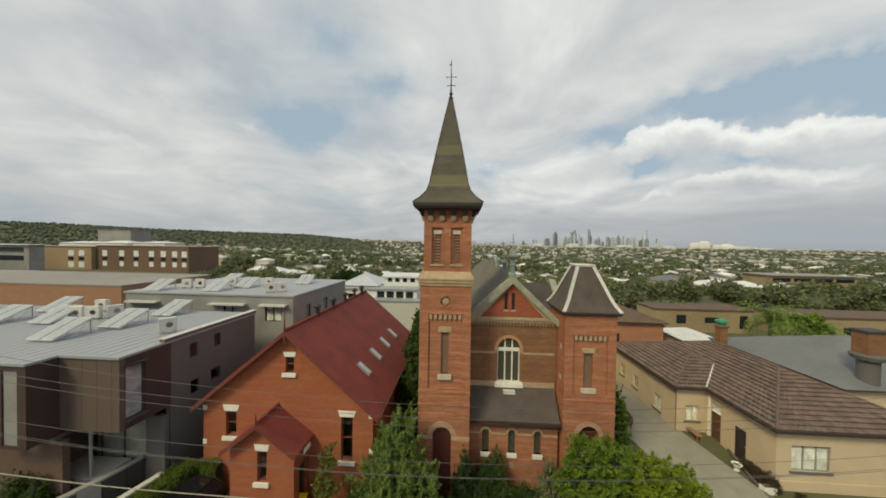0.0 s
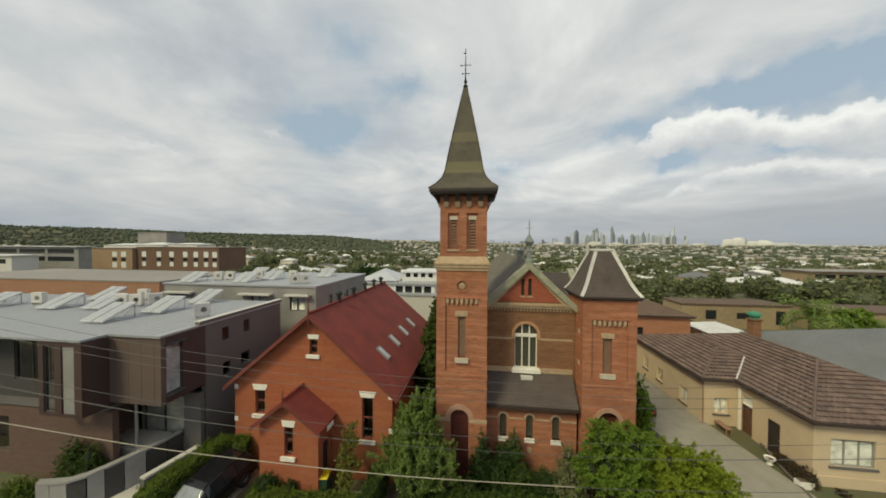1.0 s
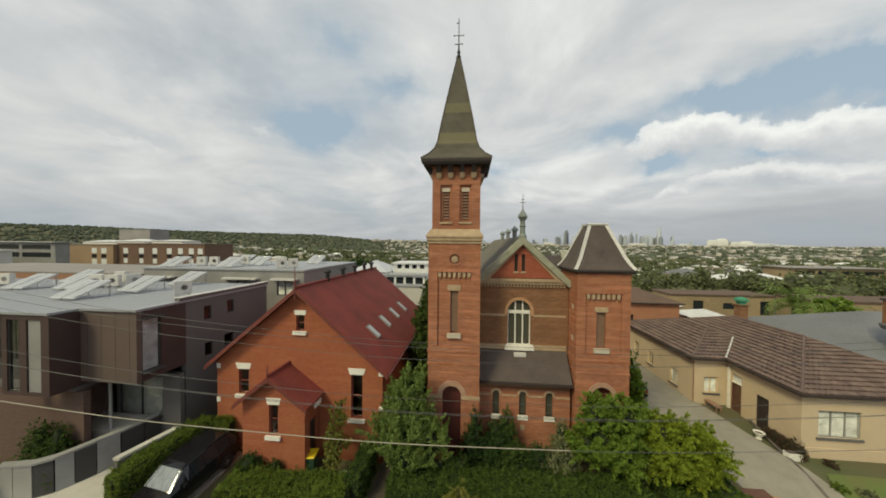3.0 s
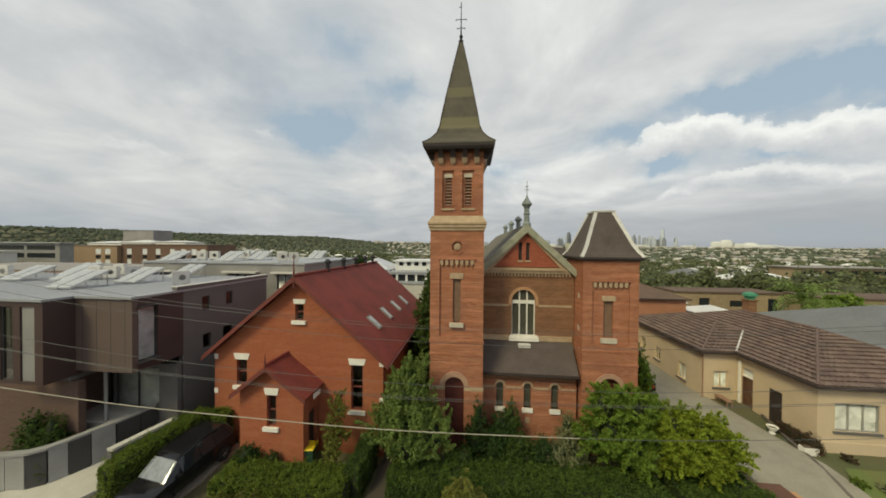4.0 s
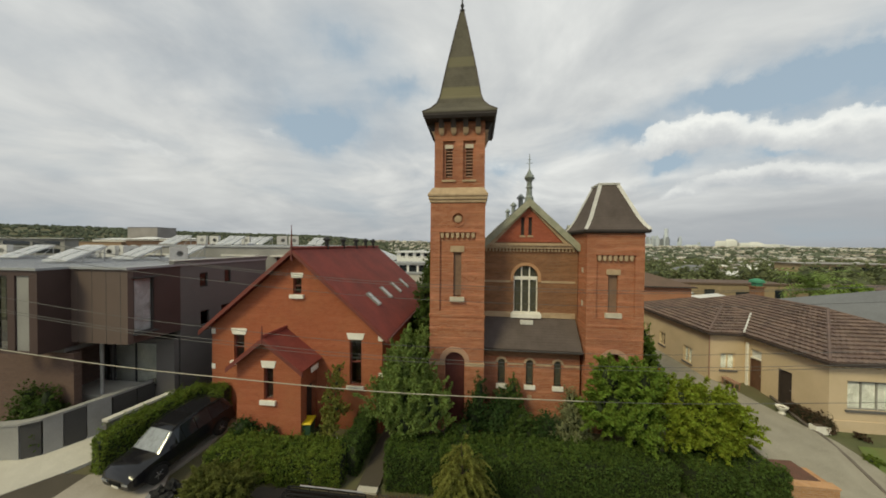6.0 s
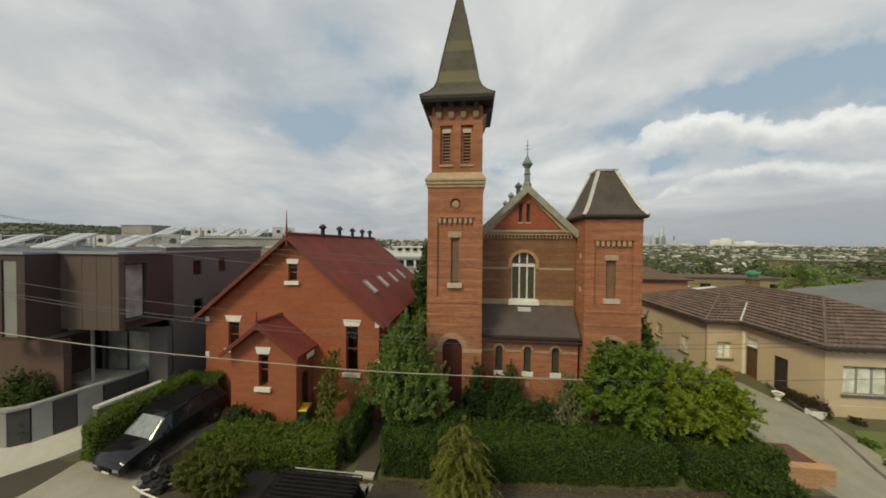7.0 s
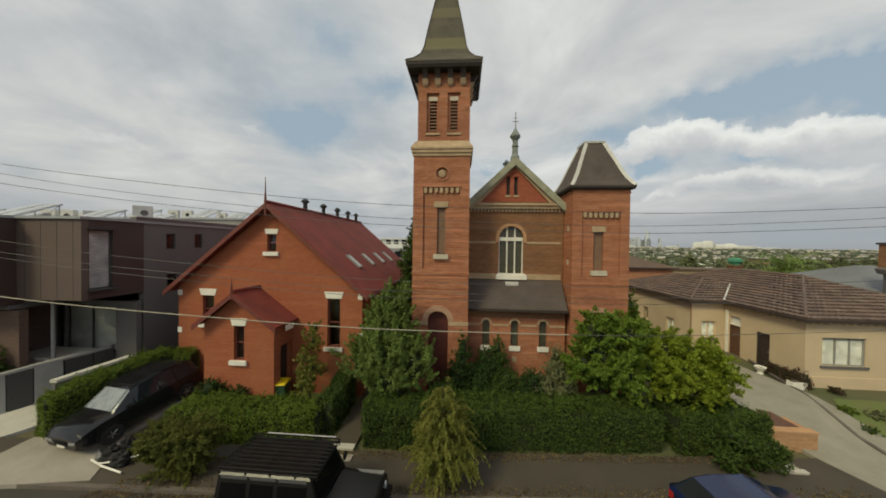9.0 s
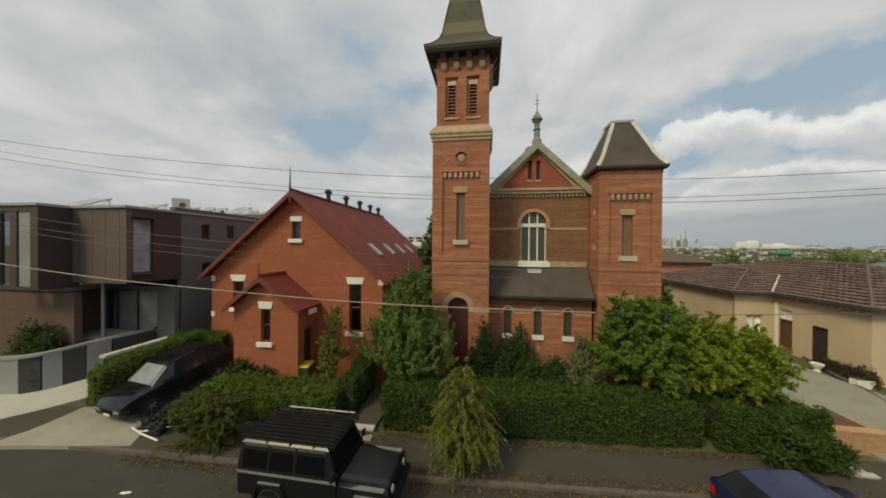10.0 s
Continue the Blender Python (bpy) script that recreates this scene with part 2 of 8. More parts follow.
def banded(name, base, dark, course, bump=0.6, bands=()):
    """Slate or shingle in level courses; bands: (z0, z1, colour) of differently coloured slates."""
    m = material(name, base, rough=0.9, second=dark, scale=1.2, fine=14, bump=0.0, spec=0.2)
    nt = m.node_tree
    N, L = nt.nodes.new, nt.links.new
    p = next(n for n in nt.nodes if n.type == "BSDF_PRINCIPLED")
    co = N("ShaderNodeTexCoord")
    sep = N("ShaderNodeSeparateXYZ")
    L(co.outputs["Object"], sep.inputs[0])
    col = p.inputs["Base Color"].links[0].from_socket
    for z0, z1, c in bands:
        fac = None
        for edge, sign in ((z0, 1), (z1, -1)):
            r = N("ShaderNodeMapRange")
            r.inputs[1].default_value, r.inputs[2].default_value = edge - 0.06 * sign, edge + 0.06 * sign
            L(sep.outputs[2], r.inputs[0])
            if fac is None:
                fac = r.outputs[0]
            else:
                q = N("ShaderNodeMath")
                q.operation = "MULTIPLY"
                L(fac, q.inputs[0]), L(r.outputs[0], q.inputs[1])
                fac = q.outputs[0]
        q = N("ShaderNodeMath")
        q.operation = "MULTIPLY"
        q.inputs[1].default_value = 0.75
        L(fac, q.inputs[0])
        n = N("ShaderNodeMix")
        n.data_type = "RGBA"
        L(q.outputs[0], n.inputs[0]), L(col, n.inputs[6])
        n.inputs[7].default_value = (*c, 1)
        col = n.outputs[2]
    L(col, p.inputs["Base Color"])
    fr = N("ShaderNodeMath")
    fr.operation = "FRACT"
    dv = N("ShaderNodeMath")
    dv.operation = "DIVIDE"
    dv.inputs[1].default_value = course
    L(sep.outputs[2], dv.inputs[0]), L(dv.outputs[0], fr.inputs[0])
    b = N("ShaderNodeBump")
    b.inputs["Strength"].default_value, b.inputs["Distance"].default_value = bump, 0.03
    b.invert = True
    L(fr.outputs[0], b.inputs["Height"]), L(b.outputs[0], p.inputs["Normal"])
    return m


M = {}
M["tower_brick"] = brick_material("tower_brick", (0.385, 0.143, 0.072), (0.285, 0.096, 0.050), (0.44, 0.30, 0.20), (0.235, 0.098, 0.066), 0.62)
M["nave_brick"] = brick_material("nave_brick", (0.265, 0.125, 0.062), (0.19, 0.09, 0.046), (0.25, 0.18, 0.12), (0.16, 0.08, 0.048), 0.25)
M["hall_brick"] = brick_material("hall_brick", (0.35, 0.104, 0.049), (0.295, 0.086, 0.042), (0.35, 0.16, 0.095), (0.36, 0.15, 0.07), 0.2, 0.35)
M["gable_brick"] = brick_material("gable_brick", (0.36, 0.10, 0.055), (0.29, 0.08, 0.045), (0.35, 0.15, 0.10), (0.28, 0.07, 0.05), 0.1)
M["low_brick"] = brick_material("low_brick", (0.47, 0.27, 0.135), (0.38, 0.20, 0.095), (0.42, 0.34, 0.27), (0.30, 0.18, 0.12), 0.3)
M["orange_brick"] = brick_material("orange_brick", (0.45, 0.20, 0.11), (0.38, 0.16, 0.09), (0.4, 0.28, 0.2), (0.30, 0.15, 0.09), 0.2)
M["cream_stone"] = material("cream_stone", (0.46, 0.34, 0.22), 0.88, second=(0.32, 0.225, 0.14), scale=3, fine=40)
M["sill_stone"] = material("sill_stone", (0.55, 0.49, 0.40), 0.85, second=(0.42, 0.37, 0.29), scale=4, fine=40)
M["grey_stone"] = material("grey_stone", (0.36, 0.35, 0.27), 0.9, second=(0.24, 0.25, 0.18), scale=3, fine=40)
M["white_paint"] = material("white_paint", (0.80, 0.78, 0.72), 0.6, second=(0.68, 0.64, 0.57), scale=3, fine=30, bump=0.1)
M["slate_spire"] = banded("slate_spire", (0.115, 0.105, 0.082), (0.075, 0.068, 0.055), 0.14, bands=((18.6, 19.25, (0.185, 0.168, 0.10)), (20.45, 21.05, (0.165, 0.150, 0.095))))
M["slate_dark"] = banded("slate_dark", (0.105, 0.085, 0.078), (0.075, 0.060, 0.055), 0.12)
M["slate_nave"] = banded("slate_nave", (0.15, 0.135, 0.105), (0.105, 0.095, 0.075), 0.12)
M["dark_timber"] = material("dark_timber", (0.045, 0.032, 0.028), 0.7, scale=4, fine=50)
M["soffit"] = material("soffit", (0.05, 0.04, 0.038), 0.8, scale=4, fine=50)
M["lead_white"] = material("lead_white", (0.62, 0.61, 0.58), 0.5, second=(0.48, 0.46, 0.43), scale=5, fine=30)
M["arch_brick"] = material("arch_brick", (0.47, 0.27, 0.145), 0.85, second=(0.38, 0.20, 0.105), scale=4, fine=30)
M["arch_pink"] = material("arch_pink", (0.44, 0.27, 0.185), 0.85, second=(0.34, 0.20, 0.135), scale=4, fine=30)
M["copper_grey"] = material("copper_grey", (0.24, 0.27, 0.25), 0.6, scale=6, fine=40)
M["iron"] = material("iron", (0.05, 0.05, 0.05), 0.5, metal=0.6, scale=6, fine=40)
M["louvre"] = material("louvre", (0.33, 0.19, 0.13), 0.7, scale=6, fine=40)
M["glass"] = material("glass", (0.94, 0.96, 0.96), 0.03, trans=1.0, bump=0.0)
M["soil"] = material("soil", (0.14, 0.065, 0.045), 0.95, second=(0.09, 0.05, 0.035), scale=2.5, fine=25, bump=0.8)
M["grass"] = material("grass", (0.10, 0.15, 0.035), 0.95, second=(0.14, 0.13, 0.05), scale=1.2, fine=14, bump=0.8)
M["curtain"] = material("curtain", (0.74, 0.74, 0.66), 0.9, second=(0.62, 0.62, 0.55), scale=3, fine=20)
# dark brown stands in for the unlit rooms behind the panes
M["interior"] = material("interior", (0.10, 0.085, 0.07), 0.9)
M["stained"] = material("stained", (0.05, 0.055, 0.05), 0.2, second=(0.10, 0.085, 0.05), scale=7, fine=18, bump=0.1)
M["slit_pane"] = material("slit_pane", (0.21, 0.125, 0.08), 0.7, second=(0.15, 0.09, 0.06), scale=4, fine=20, bump=0.3)
M["door_brown"] = material("door_brown", (0.13, 0.065, 0.04), 0.6, scale=4, fine=30)
M["door_red"] = material("door_red", (0.11, 0.028, 0.022), 0.6, scale=4, fine=30)
M["red_roof"] = material("red_roof", (0.235, 0.052, 0.040), 0.8, second=(0.155, 0.040, 0.034), scale=0.8, fine=12, bump=0.15, third=(0.28, 0.078, 0.06), spec=0.25)
M["red_trim"] = material("red_trim", (0.17, 0.045, 0.035), 0.6, scale=3, fine=20)
M["concrete"] = material("concrete", (0.50, 0.475, 0.42), 0.9, second=(0.40, 0.38, 0.335), scale=0.7, fine=18, bump=0.3)
M["driveway"] = material("driveway", (0.36, 0.325, 0.28), 0.92, second=(0.27, 0.24, 0.20), scale=0.8, fine=25, bump=0.3)
M["gravel"] = material("gravel", (0.285, 0.262, 0.212), 0.95, second=(0.215, 0.197, 0.158), scale=1.1, fine=24, bump=0.5, third=(0.34, 0.315, 0.26))
M["asphalt"] = material("asphalt", (0.056, 0.048, 0.039), 0.9, second=(0.038, 0.033, 0.027), scale=0.6, fine=70, bump=0.4, third=(0.088, 0.076, 0.062))
M["footpath"] = material("footpath", (0.070, 0.058, 0.044), 0.93, second=(0.050, 0.042, 0.031), scale=0.7, fine=60, bump=0.4)
M["kerb"] = material("kerb", (0.15, 0.125, 0.105), 0.9, second=(0.09, 0.075, 0.065), scale=2, fine=40, bump=0.4)
M["ground"] = material("ground", (0.085, 0.095, 0.040), 0.95, second=(0.12, 0.095, 0.055), scale=0.25, fine=4.0, bump=0.6, bump_scale=12.0)
M["cream_wall"] = material("cream_wall", (0.58, 0.455, 0.31), 0.85, second=(0.50, 0.39, 0.26), scale=0.7, fine=50, bump=0.15, third=(0.68, 0.54, 0.37))
M["roof_tile"] = material("roof_tile", (0.165, 0.110, 0.092), 0.85, second=(0.10, 0.072, 0.064), scale=1.2, fine=16, bump=0.3, island=0.20, third=(0.25, 0.18, 0.14))
M["mod_grey"] = material("mod_grey", (0.135, 0.126, 0.122), 0.75, second=(0.110, 0.103, 0.100), scale=0.4, fine=30, bump=0.15)
M["mod_brown"] = material("mod_brown", (0.118, 0.084, 0.072), 0.6, second=(0.100, 0.072, 0.062), scale=0.5, fine=20, bump=0.1)
M["mod_maroon"] = material("mod_maroon", (0.068, 0.040, 0.036), 0.6, scale=0.5, fine=20, bump=0.1)
M["mod_brick"] = brick_material("mod_brick", (0.145, 0.092, 0.074), (0.12, 0.076, 0.062), (0.135, 0.105, 0.09), (0.13, 0.085, 0.068), 0.1)
M["mod_roof"] = material("mod_roof", (0.345, 0.355, 0.375), 0.5, metal=0.2, second=(0.33, 0.34, 0.36), scale=0.3, fine=8, bump=0.1)
M["mod_rear"] = material("mod_rear", (0.27, 0.265, 0.255), 0.8, scale=0.5, fine=20)
M["collector"] = material("collector", (0.56, 0.57, 0.58), 0.35, metal=0.3, second=(0.47, 0.48, 0.5), scale=0.8, fine=8, bump=0.05)
M["collector_glass"] = material("collector_glass", (0.40, 0.41, 0.42), 0.2, second=(0.33, 0.34, 0.36), scale=1.5, fine=12, bump=0.0)
M["render_panel"] = material("render_panel", (0.30, 0.295, 0.285), 0.85, scale=0.6, fine=25)
M["charcoal"] = material("charcoal", (0.055, 0.053, 0.052), 0.8, scale=0.6, fine=25)
# paled so that the blinds also stand for sky reflected in the glass
M["blind"] = material("blind", (0.72, 0.74, 0.75), 0.7, scale=2, fine=20)
M["bark"] = material("bark", (0.12, 0.09, 0.065), 0.95, scale=3, fine=30, bump=0.8)
M["leaf_green"] = leaf_material("leaf_green", (0.215, 0.290, 0.082), (0.140, 0.205, 0.050))
M["leaf_yellow"] = leaf_material("leaf_yellow", (0.255, 0.315, 0.034), (0.180, 0.240, 0.026))
M["leaf_mid"] = leaf_material("leaf_mid", (0.185, 0.275, 0.042), (0.125, 0.200, 0.030))
M["leaf_dark"] = leaf_material("leaf_dark", (0.050, 0.092, 0.026), (0.036, 0.068, 0.019))
M["leaf_hedge"] = leaf_material("leaf_hedge", (0.084, 0.132, 0.030), (0.052, 0.088, 0.020))
M["leaf_shoot"] = leaf_material("leaf_shoot", (0.105, 0.160, 0.030), (0.070, 0.115, 0.022))
M["leaf_lime"] = leaf_material("leaf_lime", (0.160, 0.215, 0.034), (0.095, 0.145, 0.024))
M["leaf_olive"] = leaf_material("leaf_olive", (0.245, 0.250, 0.060), (0.170, 0.185, 0.042))
M["leaf_bush"] = leaf_material("leaf_bush", (0.165, 0.180, 0.045), (0.105, 0.122, 0.030))
M["leaf_grey"] = leaf_material("leaf_grey", (0.240, 0.252, 0.130), (0.168, 0.186, 0.090))
M["leaf_brown"] = leaf_material("leaf_brown", (0.11, 0.065, 0.045), (0.075, 0.065, 0.035))
M["leaf_litter"] = leaf_material("leaf_litter", (0.21, 0.15, 0.075), (0.13, 0.085, 0.045))
# near-black green carries the shade deep inside the foliage
M["leaf_shade_core"] = material("leaf_shade_core", (0.020, 0.030, 0.010), 0.95, scale=2, fine=10)
M["car_black"] = material("car_black", (0.012, 0.012, 0.014), 0.12, bump=0.0, scale=1, fine=5)
M["car_dark"] = material("car_dark", (0.009, 0.009, 0.010), 0.32, bump=0.0, scale=1, fine=5)
M["car_blue"] = material("car_blue", (0.012, 0.020, 0.075), 0.18, bump=0.0, scale=1, fine=5)
M["car_glass"] = material("car_glass", (0.02, 0.025, 0.03), 0.04, bump=0.0)
# pale base colour stands in for sky reflected in the windscreen
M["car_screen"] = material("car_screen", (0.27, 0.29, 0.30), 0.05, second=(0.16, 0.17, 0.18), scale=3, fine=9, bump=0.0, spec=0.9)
M["tint_glass"] = material("tint_glass", (0.004, 0.004, 0.005), 0.12, bump=0.0, spec=0.25)
M["trim_silver"] = material("trim_silver", (0.20, 0.20, 0.205), 0.7, bump=0.0, spec=0.3)
M["trim_dark"] = material("trim_dark", (0.085, 0.085, 0.09), 0.6, bump=0.0, spec=0.4)
M["rubber"] = material("rubber", (0.02, 0.02, 0.02), 0.9)
M["alloy"] = material("alloy", (0.5, 0.5, 0.5), 0.3, metal=0.9, bump=0.0)
M["plastic_dark"] = material("plastic_dark", (0.014, 0.014, 0.014), 0.7, spec=0.2)
M["lamp_clear"] = material("lamp_clear", (0.34, 0.36, 0.38), 0.1, metal=0.3, bump=0.0)
M["lamp_red"] = material("lamp_red", (0.4, 0.02, 0.02), 0.2, bump=0.0)
M["bin_green"] = material("bin_green", (0.035, 0.085, 0.05), 0.5, bump=0.05)
M["bin_yellow"] = material("bin_yellow", (0.75, 0.55, 0.02), 0.45, bump=0.05)
M["cable"] = material("cable", (0.10, 0.10, 0.10), 0.6)
M["cable_pale"] = material("cable_pale", (0.36, 0.33, 0.26), 0.7)


# ---- building helpers ----
def wm(o):
    return (wm(o.parent) @ o.matrix_parent_inverse if o.parent else Matrix()) @ o.matrix_basis


def thing(name, at=(0, 0, 0), label="", category="", group="", kind="", turn=0):
    ob = new(name)
    ob.empty_display_size = 0.2
    ob.matrix_basis = pose(*at, 0, 0, turn)
    return tagged(ob, label, category, group, kind)


def part(name, bm, mat, parent=None, label="", local=False, smooth=False):
    """One mesh object from a bmesh, under a thing or a part. local: the bmesh is in the parent's own axes."""
    bmesh.ops.recalc_face_normals(bm, faces=bm.faces)
    me = bpy.data.meshes.new(name)
    bm.to_mesh(me)
    bm.free()
    for m in (mat if isinstance(mat, (list, tuple)) else [mat]):
        me.materials.append(M[m])
    if smooth:
        for f in me.polygons:
            f.use_smooth = True
    ob = new(name, me)
    if parent:
        ob.parent = parent
        if not local:
            ob.matrix_parent_inverse = wm(parent).inverted()
    if label:
        ob["label"] = label
    return ob


def raw(name, verts, faces, mats, parent=None, slots=None, label=""):
    """One mesh object straight from arrays (for leaves and other plenty)."""
    me = bpy.data.meshes.new(name)
    me.from_pydata(verts, [], faces)
    for m in mats:
        me.materials.append(M[m])
    if slots is not None:
        me.polygons.foreach_set("material_index", slots)
    ob = new(name, me)
    if parent:
        ob.parent = parent
        ob.matrix_parent_inverse = wm(parent).inverted()
    if label:
        ob["label"] = label
    return ob


def box(bm, x0, x1, y0, y1, z0, z1, slot=0):
    v = [bm.verts.new((x, y, z)) for x in (x0, x1) for y in (y0, y1) for z in (z0, z1)]
    for f in ((0, 1, 3, 2), (4, 6, 7, 5), (0, 4, 5, 1), (2, 3, 7, 6), (0, 2, 6, 4), (1, 5, 7, 3)):
        bm.faces.new([v[i] for i in f]).material_index = slot
    return v


def boxes(*rows):
    bm = bmesh.new()
    for r in rows:
        box(bm, *r)
    return bm


def loft(bm, rings, close=True, cap=True, slot=0):
    """Joins rings of equal numbers of points."""
    vs = [[bm.verts.new(p) for p in r] for r in rings]
    n = len(vs[0])
    for a, b in zip(vs, vs[1:]):
        for i in range(n if close else n - 1):
            j = (i + 1) % n
            bm.faces.new((a[i], a[j], b[j], b[i])).material_index = slot
    if cap:
        bm.faces.new(vs[0][::-1]).material_index = slot
        bm.faces.new(vs[-1]).material_index = slot
    return vs


def square(cx, cy, hx, hy, z):
    return [(cx - hx, cy - hy, z), (cx + hx, cy - hy, z), (cx + hx, cy + hy, z), (cx - hx, cy + hy, z)]


def circle(c, r, n, axis="z"):
    out = []
    for i in range(n):
        a = 2 * math.pi * i / n
        u, w = r * math.cos(a), r * math.sin(a)
        out.append({"z": (c[0] + u, c[1] + w, c[2]), "y": (c[0] + u, c[1], c[2] + w), "x": (c[0], c[1] + u, c[2] + w)}[axis])
    return out


def tube(bm, pts, r, n=6, slot=0):
    """A round bar along points; r: one radius or one for each point."""
    pts = [Vector(p) for p in pts]
    rs = r if isinstance(r, (list, tuple)) else [r] * len(pts)
    rings = []
    for i, p in enumerate(pts):
        d = (pts[min(i + 1, len(pts) - 1)] - pts[max(i - 1, 0)]).normalized()
        a = d.orthogonal().normalized() if abs(d.z) > 0.95 else d.cross(Vector((0, 0, 1))).normalized()
        b = d.cross(a)
        rings.append([p + rs[i] * (a * math.cos(2 * math.pi * k / n) + b * math.sin(2 * math.pi * k / n)) for k in range(n)])
    loft(bm, rings, slot=slot)


def arch(cx, z0, zs, r, n=10):
    """Outline of a round-headed opening: width 2r, sill z0, springing zs."""
    return [(cx - r, z0), (cx + r, z0)] + [(cx + r * math.cos(a), zs + r * math.sin(a)) for a in [math.pi * i / n for i in range(n + 1)]]


def rect(u0, u1, v0, v1):
    return [(u0, v0), (u1, v0), (u1, v1), (u0, v1)]


def slab(bm, outline, holes, where, thick):
    """An upright wall from an outline with openings right through it. where(u, v, w): the place in the world, w the depth into the wall."""
    loops, edges = [outline] + list(holes), []
    for lp in loops:
        vs = [bm.verts.new(where(u, v, 0)) for u, v in lp]
        edges += [bm.edges.new((vs[i], vs[(i + 1) % len(vs)])) for i in range(len(vs))]
    res = bmesh.ops.triangle_fill(bm, use_beauty=True, use_dissolve=False, edges=edges)
    faces = [g for g in res["geom"] if isinstance(g, bmesh.types.BMFace)]
    ext = bmesh.ops.extrude_face_region(bm, geom=faces, use_keep_orig=True)
    shift = Vector(where(0, 0, thick)) - Vector(where(0, 0, 0))
    bmesh.ops.translate(bm, vec=shift, verts=[g for g in ext["geom"] if isinstance(g, bmesh.types.BMVert)])


def face_y(y):
    return lambda u, v, w: (u, y + w, v)


def face_x(x, sign=-1):
    """A wall along y whose outer face is at x; sign: the way into the wall."""
    return lambda u, v, w: (x + sign * w, u, v)


def wall_y(y, outline, holes=(), thick=0.3):
    bm = bmesh.new()
    slab(bm, outline, holes, face_y(y), thick)
    return bm


def wall_x(x, outline, holes=(), thick=0.3, sign=-1):
    bm = bmesh.new()
    slab(bm, outline, holes, face_x(x, sign), thick)
    return bm


def slope_slab(bm, a, b, c, d, t):
    """A roof plane through four corners, with thickness t downwards."""
    top = [Vector(p) for p in (a, b, c, d)]
    n = (top[1] - top[0]).cross(top[2] - top[0]).normalized()
    if n.z < 0:
        n = -n
    loft(bm, [[p - n * t for p in top], top])


def leaf_cloud(points, size, rng, lean=0.5, out=None, long=1.6):
    """Leaves as bent diamonds at the points; out: outward directions."""
    n = len(points)
    d = rng.normal(size=(n, 3))
    if out is not None:
        d = d * 0.75 + out * lean * 2
    d[:, 2] += 0.25
    d /= np.linalg.norm(d, axis=1, keepdims=True) + 1e-9
    a = np.cross(d, rng.normal(size=(n, 3)))
    a /= np.linalg.norm(a, axis=1, keepdims=True) + 1e-9
    b = np.cross(d, a)
    s = size * rng.uniform(0.6, 1.35, size=(n, 1))
    v = np.stack([points - a * s * long * 0.5, points + b * s * 0.5 + d * s * 0.12, points + a * s * long * 0.5, points - b * s * 0.5 + d * s * 0.12], axis=1)
    return v.reshape(-1, 3), np.arange(4 * n).reshape(-1, 4)


def lobes_points(lobes, density, rng, shell=0.35, rise=0.4, droop=0.0):
    """Points in the outer shells of ellipsoids (x, y, z, rx, ry, rz)."""
    P, O = [], []
    for x, y, z, rx, ry, rz in lobes:
        n = int(density * (rx * ry + ry * rz + rz * rx) * 4.2)
        m = max(4, n // 13)
        c = rng.normal(size=(m, 3))
        c /= np.linalg.norm(c, axis=1, keepdims=True)
        rc = 1 - shell * rng.random((m, 1)) ** 1.6 + 0.20 * rng.random((m, 1)) ** 2
        pick = rng.integers(0, m, n)
        t = rng.random((n, 1))
        d = c[pick]
        mean = (rx + ry + rz) / 3
        way = c * (1 - 0.6 * rise) + np.array((0, 0, rise - droop)) + rng.normal(size=(m, 3)) * 0.18
        way /= np.linalg.norm(way, axis=1, keepdims=True)
        reach = np.minimum(mean * rng.uniform(0.35, 1.25, size=(m, 1)), 0.5)
        spot = np.array((x, y, z)) + d * (rc[pick] - 0.22) * np.array((rx, ry, rz)) + way[pick] * reach[pick] * t
        P.append(spot + rng.normal(size=(n, 3)) * mean * (0.03 + 0.085 * (1 - t)))
        O.append(d)
    return np.concatenate(P), np.concatenate(O)


def shoot_points(crown, n, per, length, rise, sag, bushy, low, rng):
    """Leaf places along many separate shoots that start inside the ellipsoids of a crown and reach past its skin."""
    weight = np.array([e[3] * e[4] + e[4] * e[5] + e[5] * e[3] for e in crown])
    pick = rng.choice(len(crown), n * 2, p=weight / weight.sum())
    C = np.array(crown)[pick]
    d = rng.normal(size=(n * 2, 3))
    d /= np.linalg.norm(d, axis=1, keepdims=True)
    base = C[:, :3] + d * C[:, 3:] * rng.uniform(0.45, 0.90, (n * 2, 1))
    keep = base[:, 2] > low
    base, d = base[keep][:n], d[keep][:n]
    way = d * (1 - rise) + np.array((0, 0, rise)) + rng.normal(size=d.shape) * 0.22
    way /= np.linalg.norm(way, axis=1, keepdims=True)
    reach = length * rng.uniform(0.45, 1.25, (len(d), 1))
    t = rng.random((len(d), per, 1)) ** 0.8
    P = base[:, None] + way[:, None] * reach[:, None] * t
    P[..., 2:] -= sag * reach[:, None] * t * t
    P += rng.normal(size=P.shape) * bushy * (1.1 - 0.75 * t)
    O = np.repeat(d[:, None], per, 1) * 0.6 + rng.normal(size=P.shape) * 0.25
    O[..., 2] += 0.35
    return P.reshape(-1, 3), O.reshape(-1, 3)


def blob(bm, x, y, z, rx, ry, rz, seed=0, sub=2, rough=0.18):
    res = bmesh.ops.create_icosphere(bm, subdivisions=sub, radius=1.0)
    for v in res["verts"]:
        k = 1 + rough * noise.noise(v.co * 2.2 + Vector((seed * 3.7, seed, 0)))
        v.co = Vector((x + v.co.x * rx * k, y + v.co.y * ry * k, z + v.co.z * rz * k))


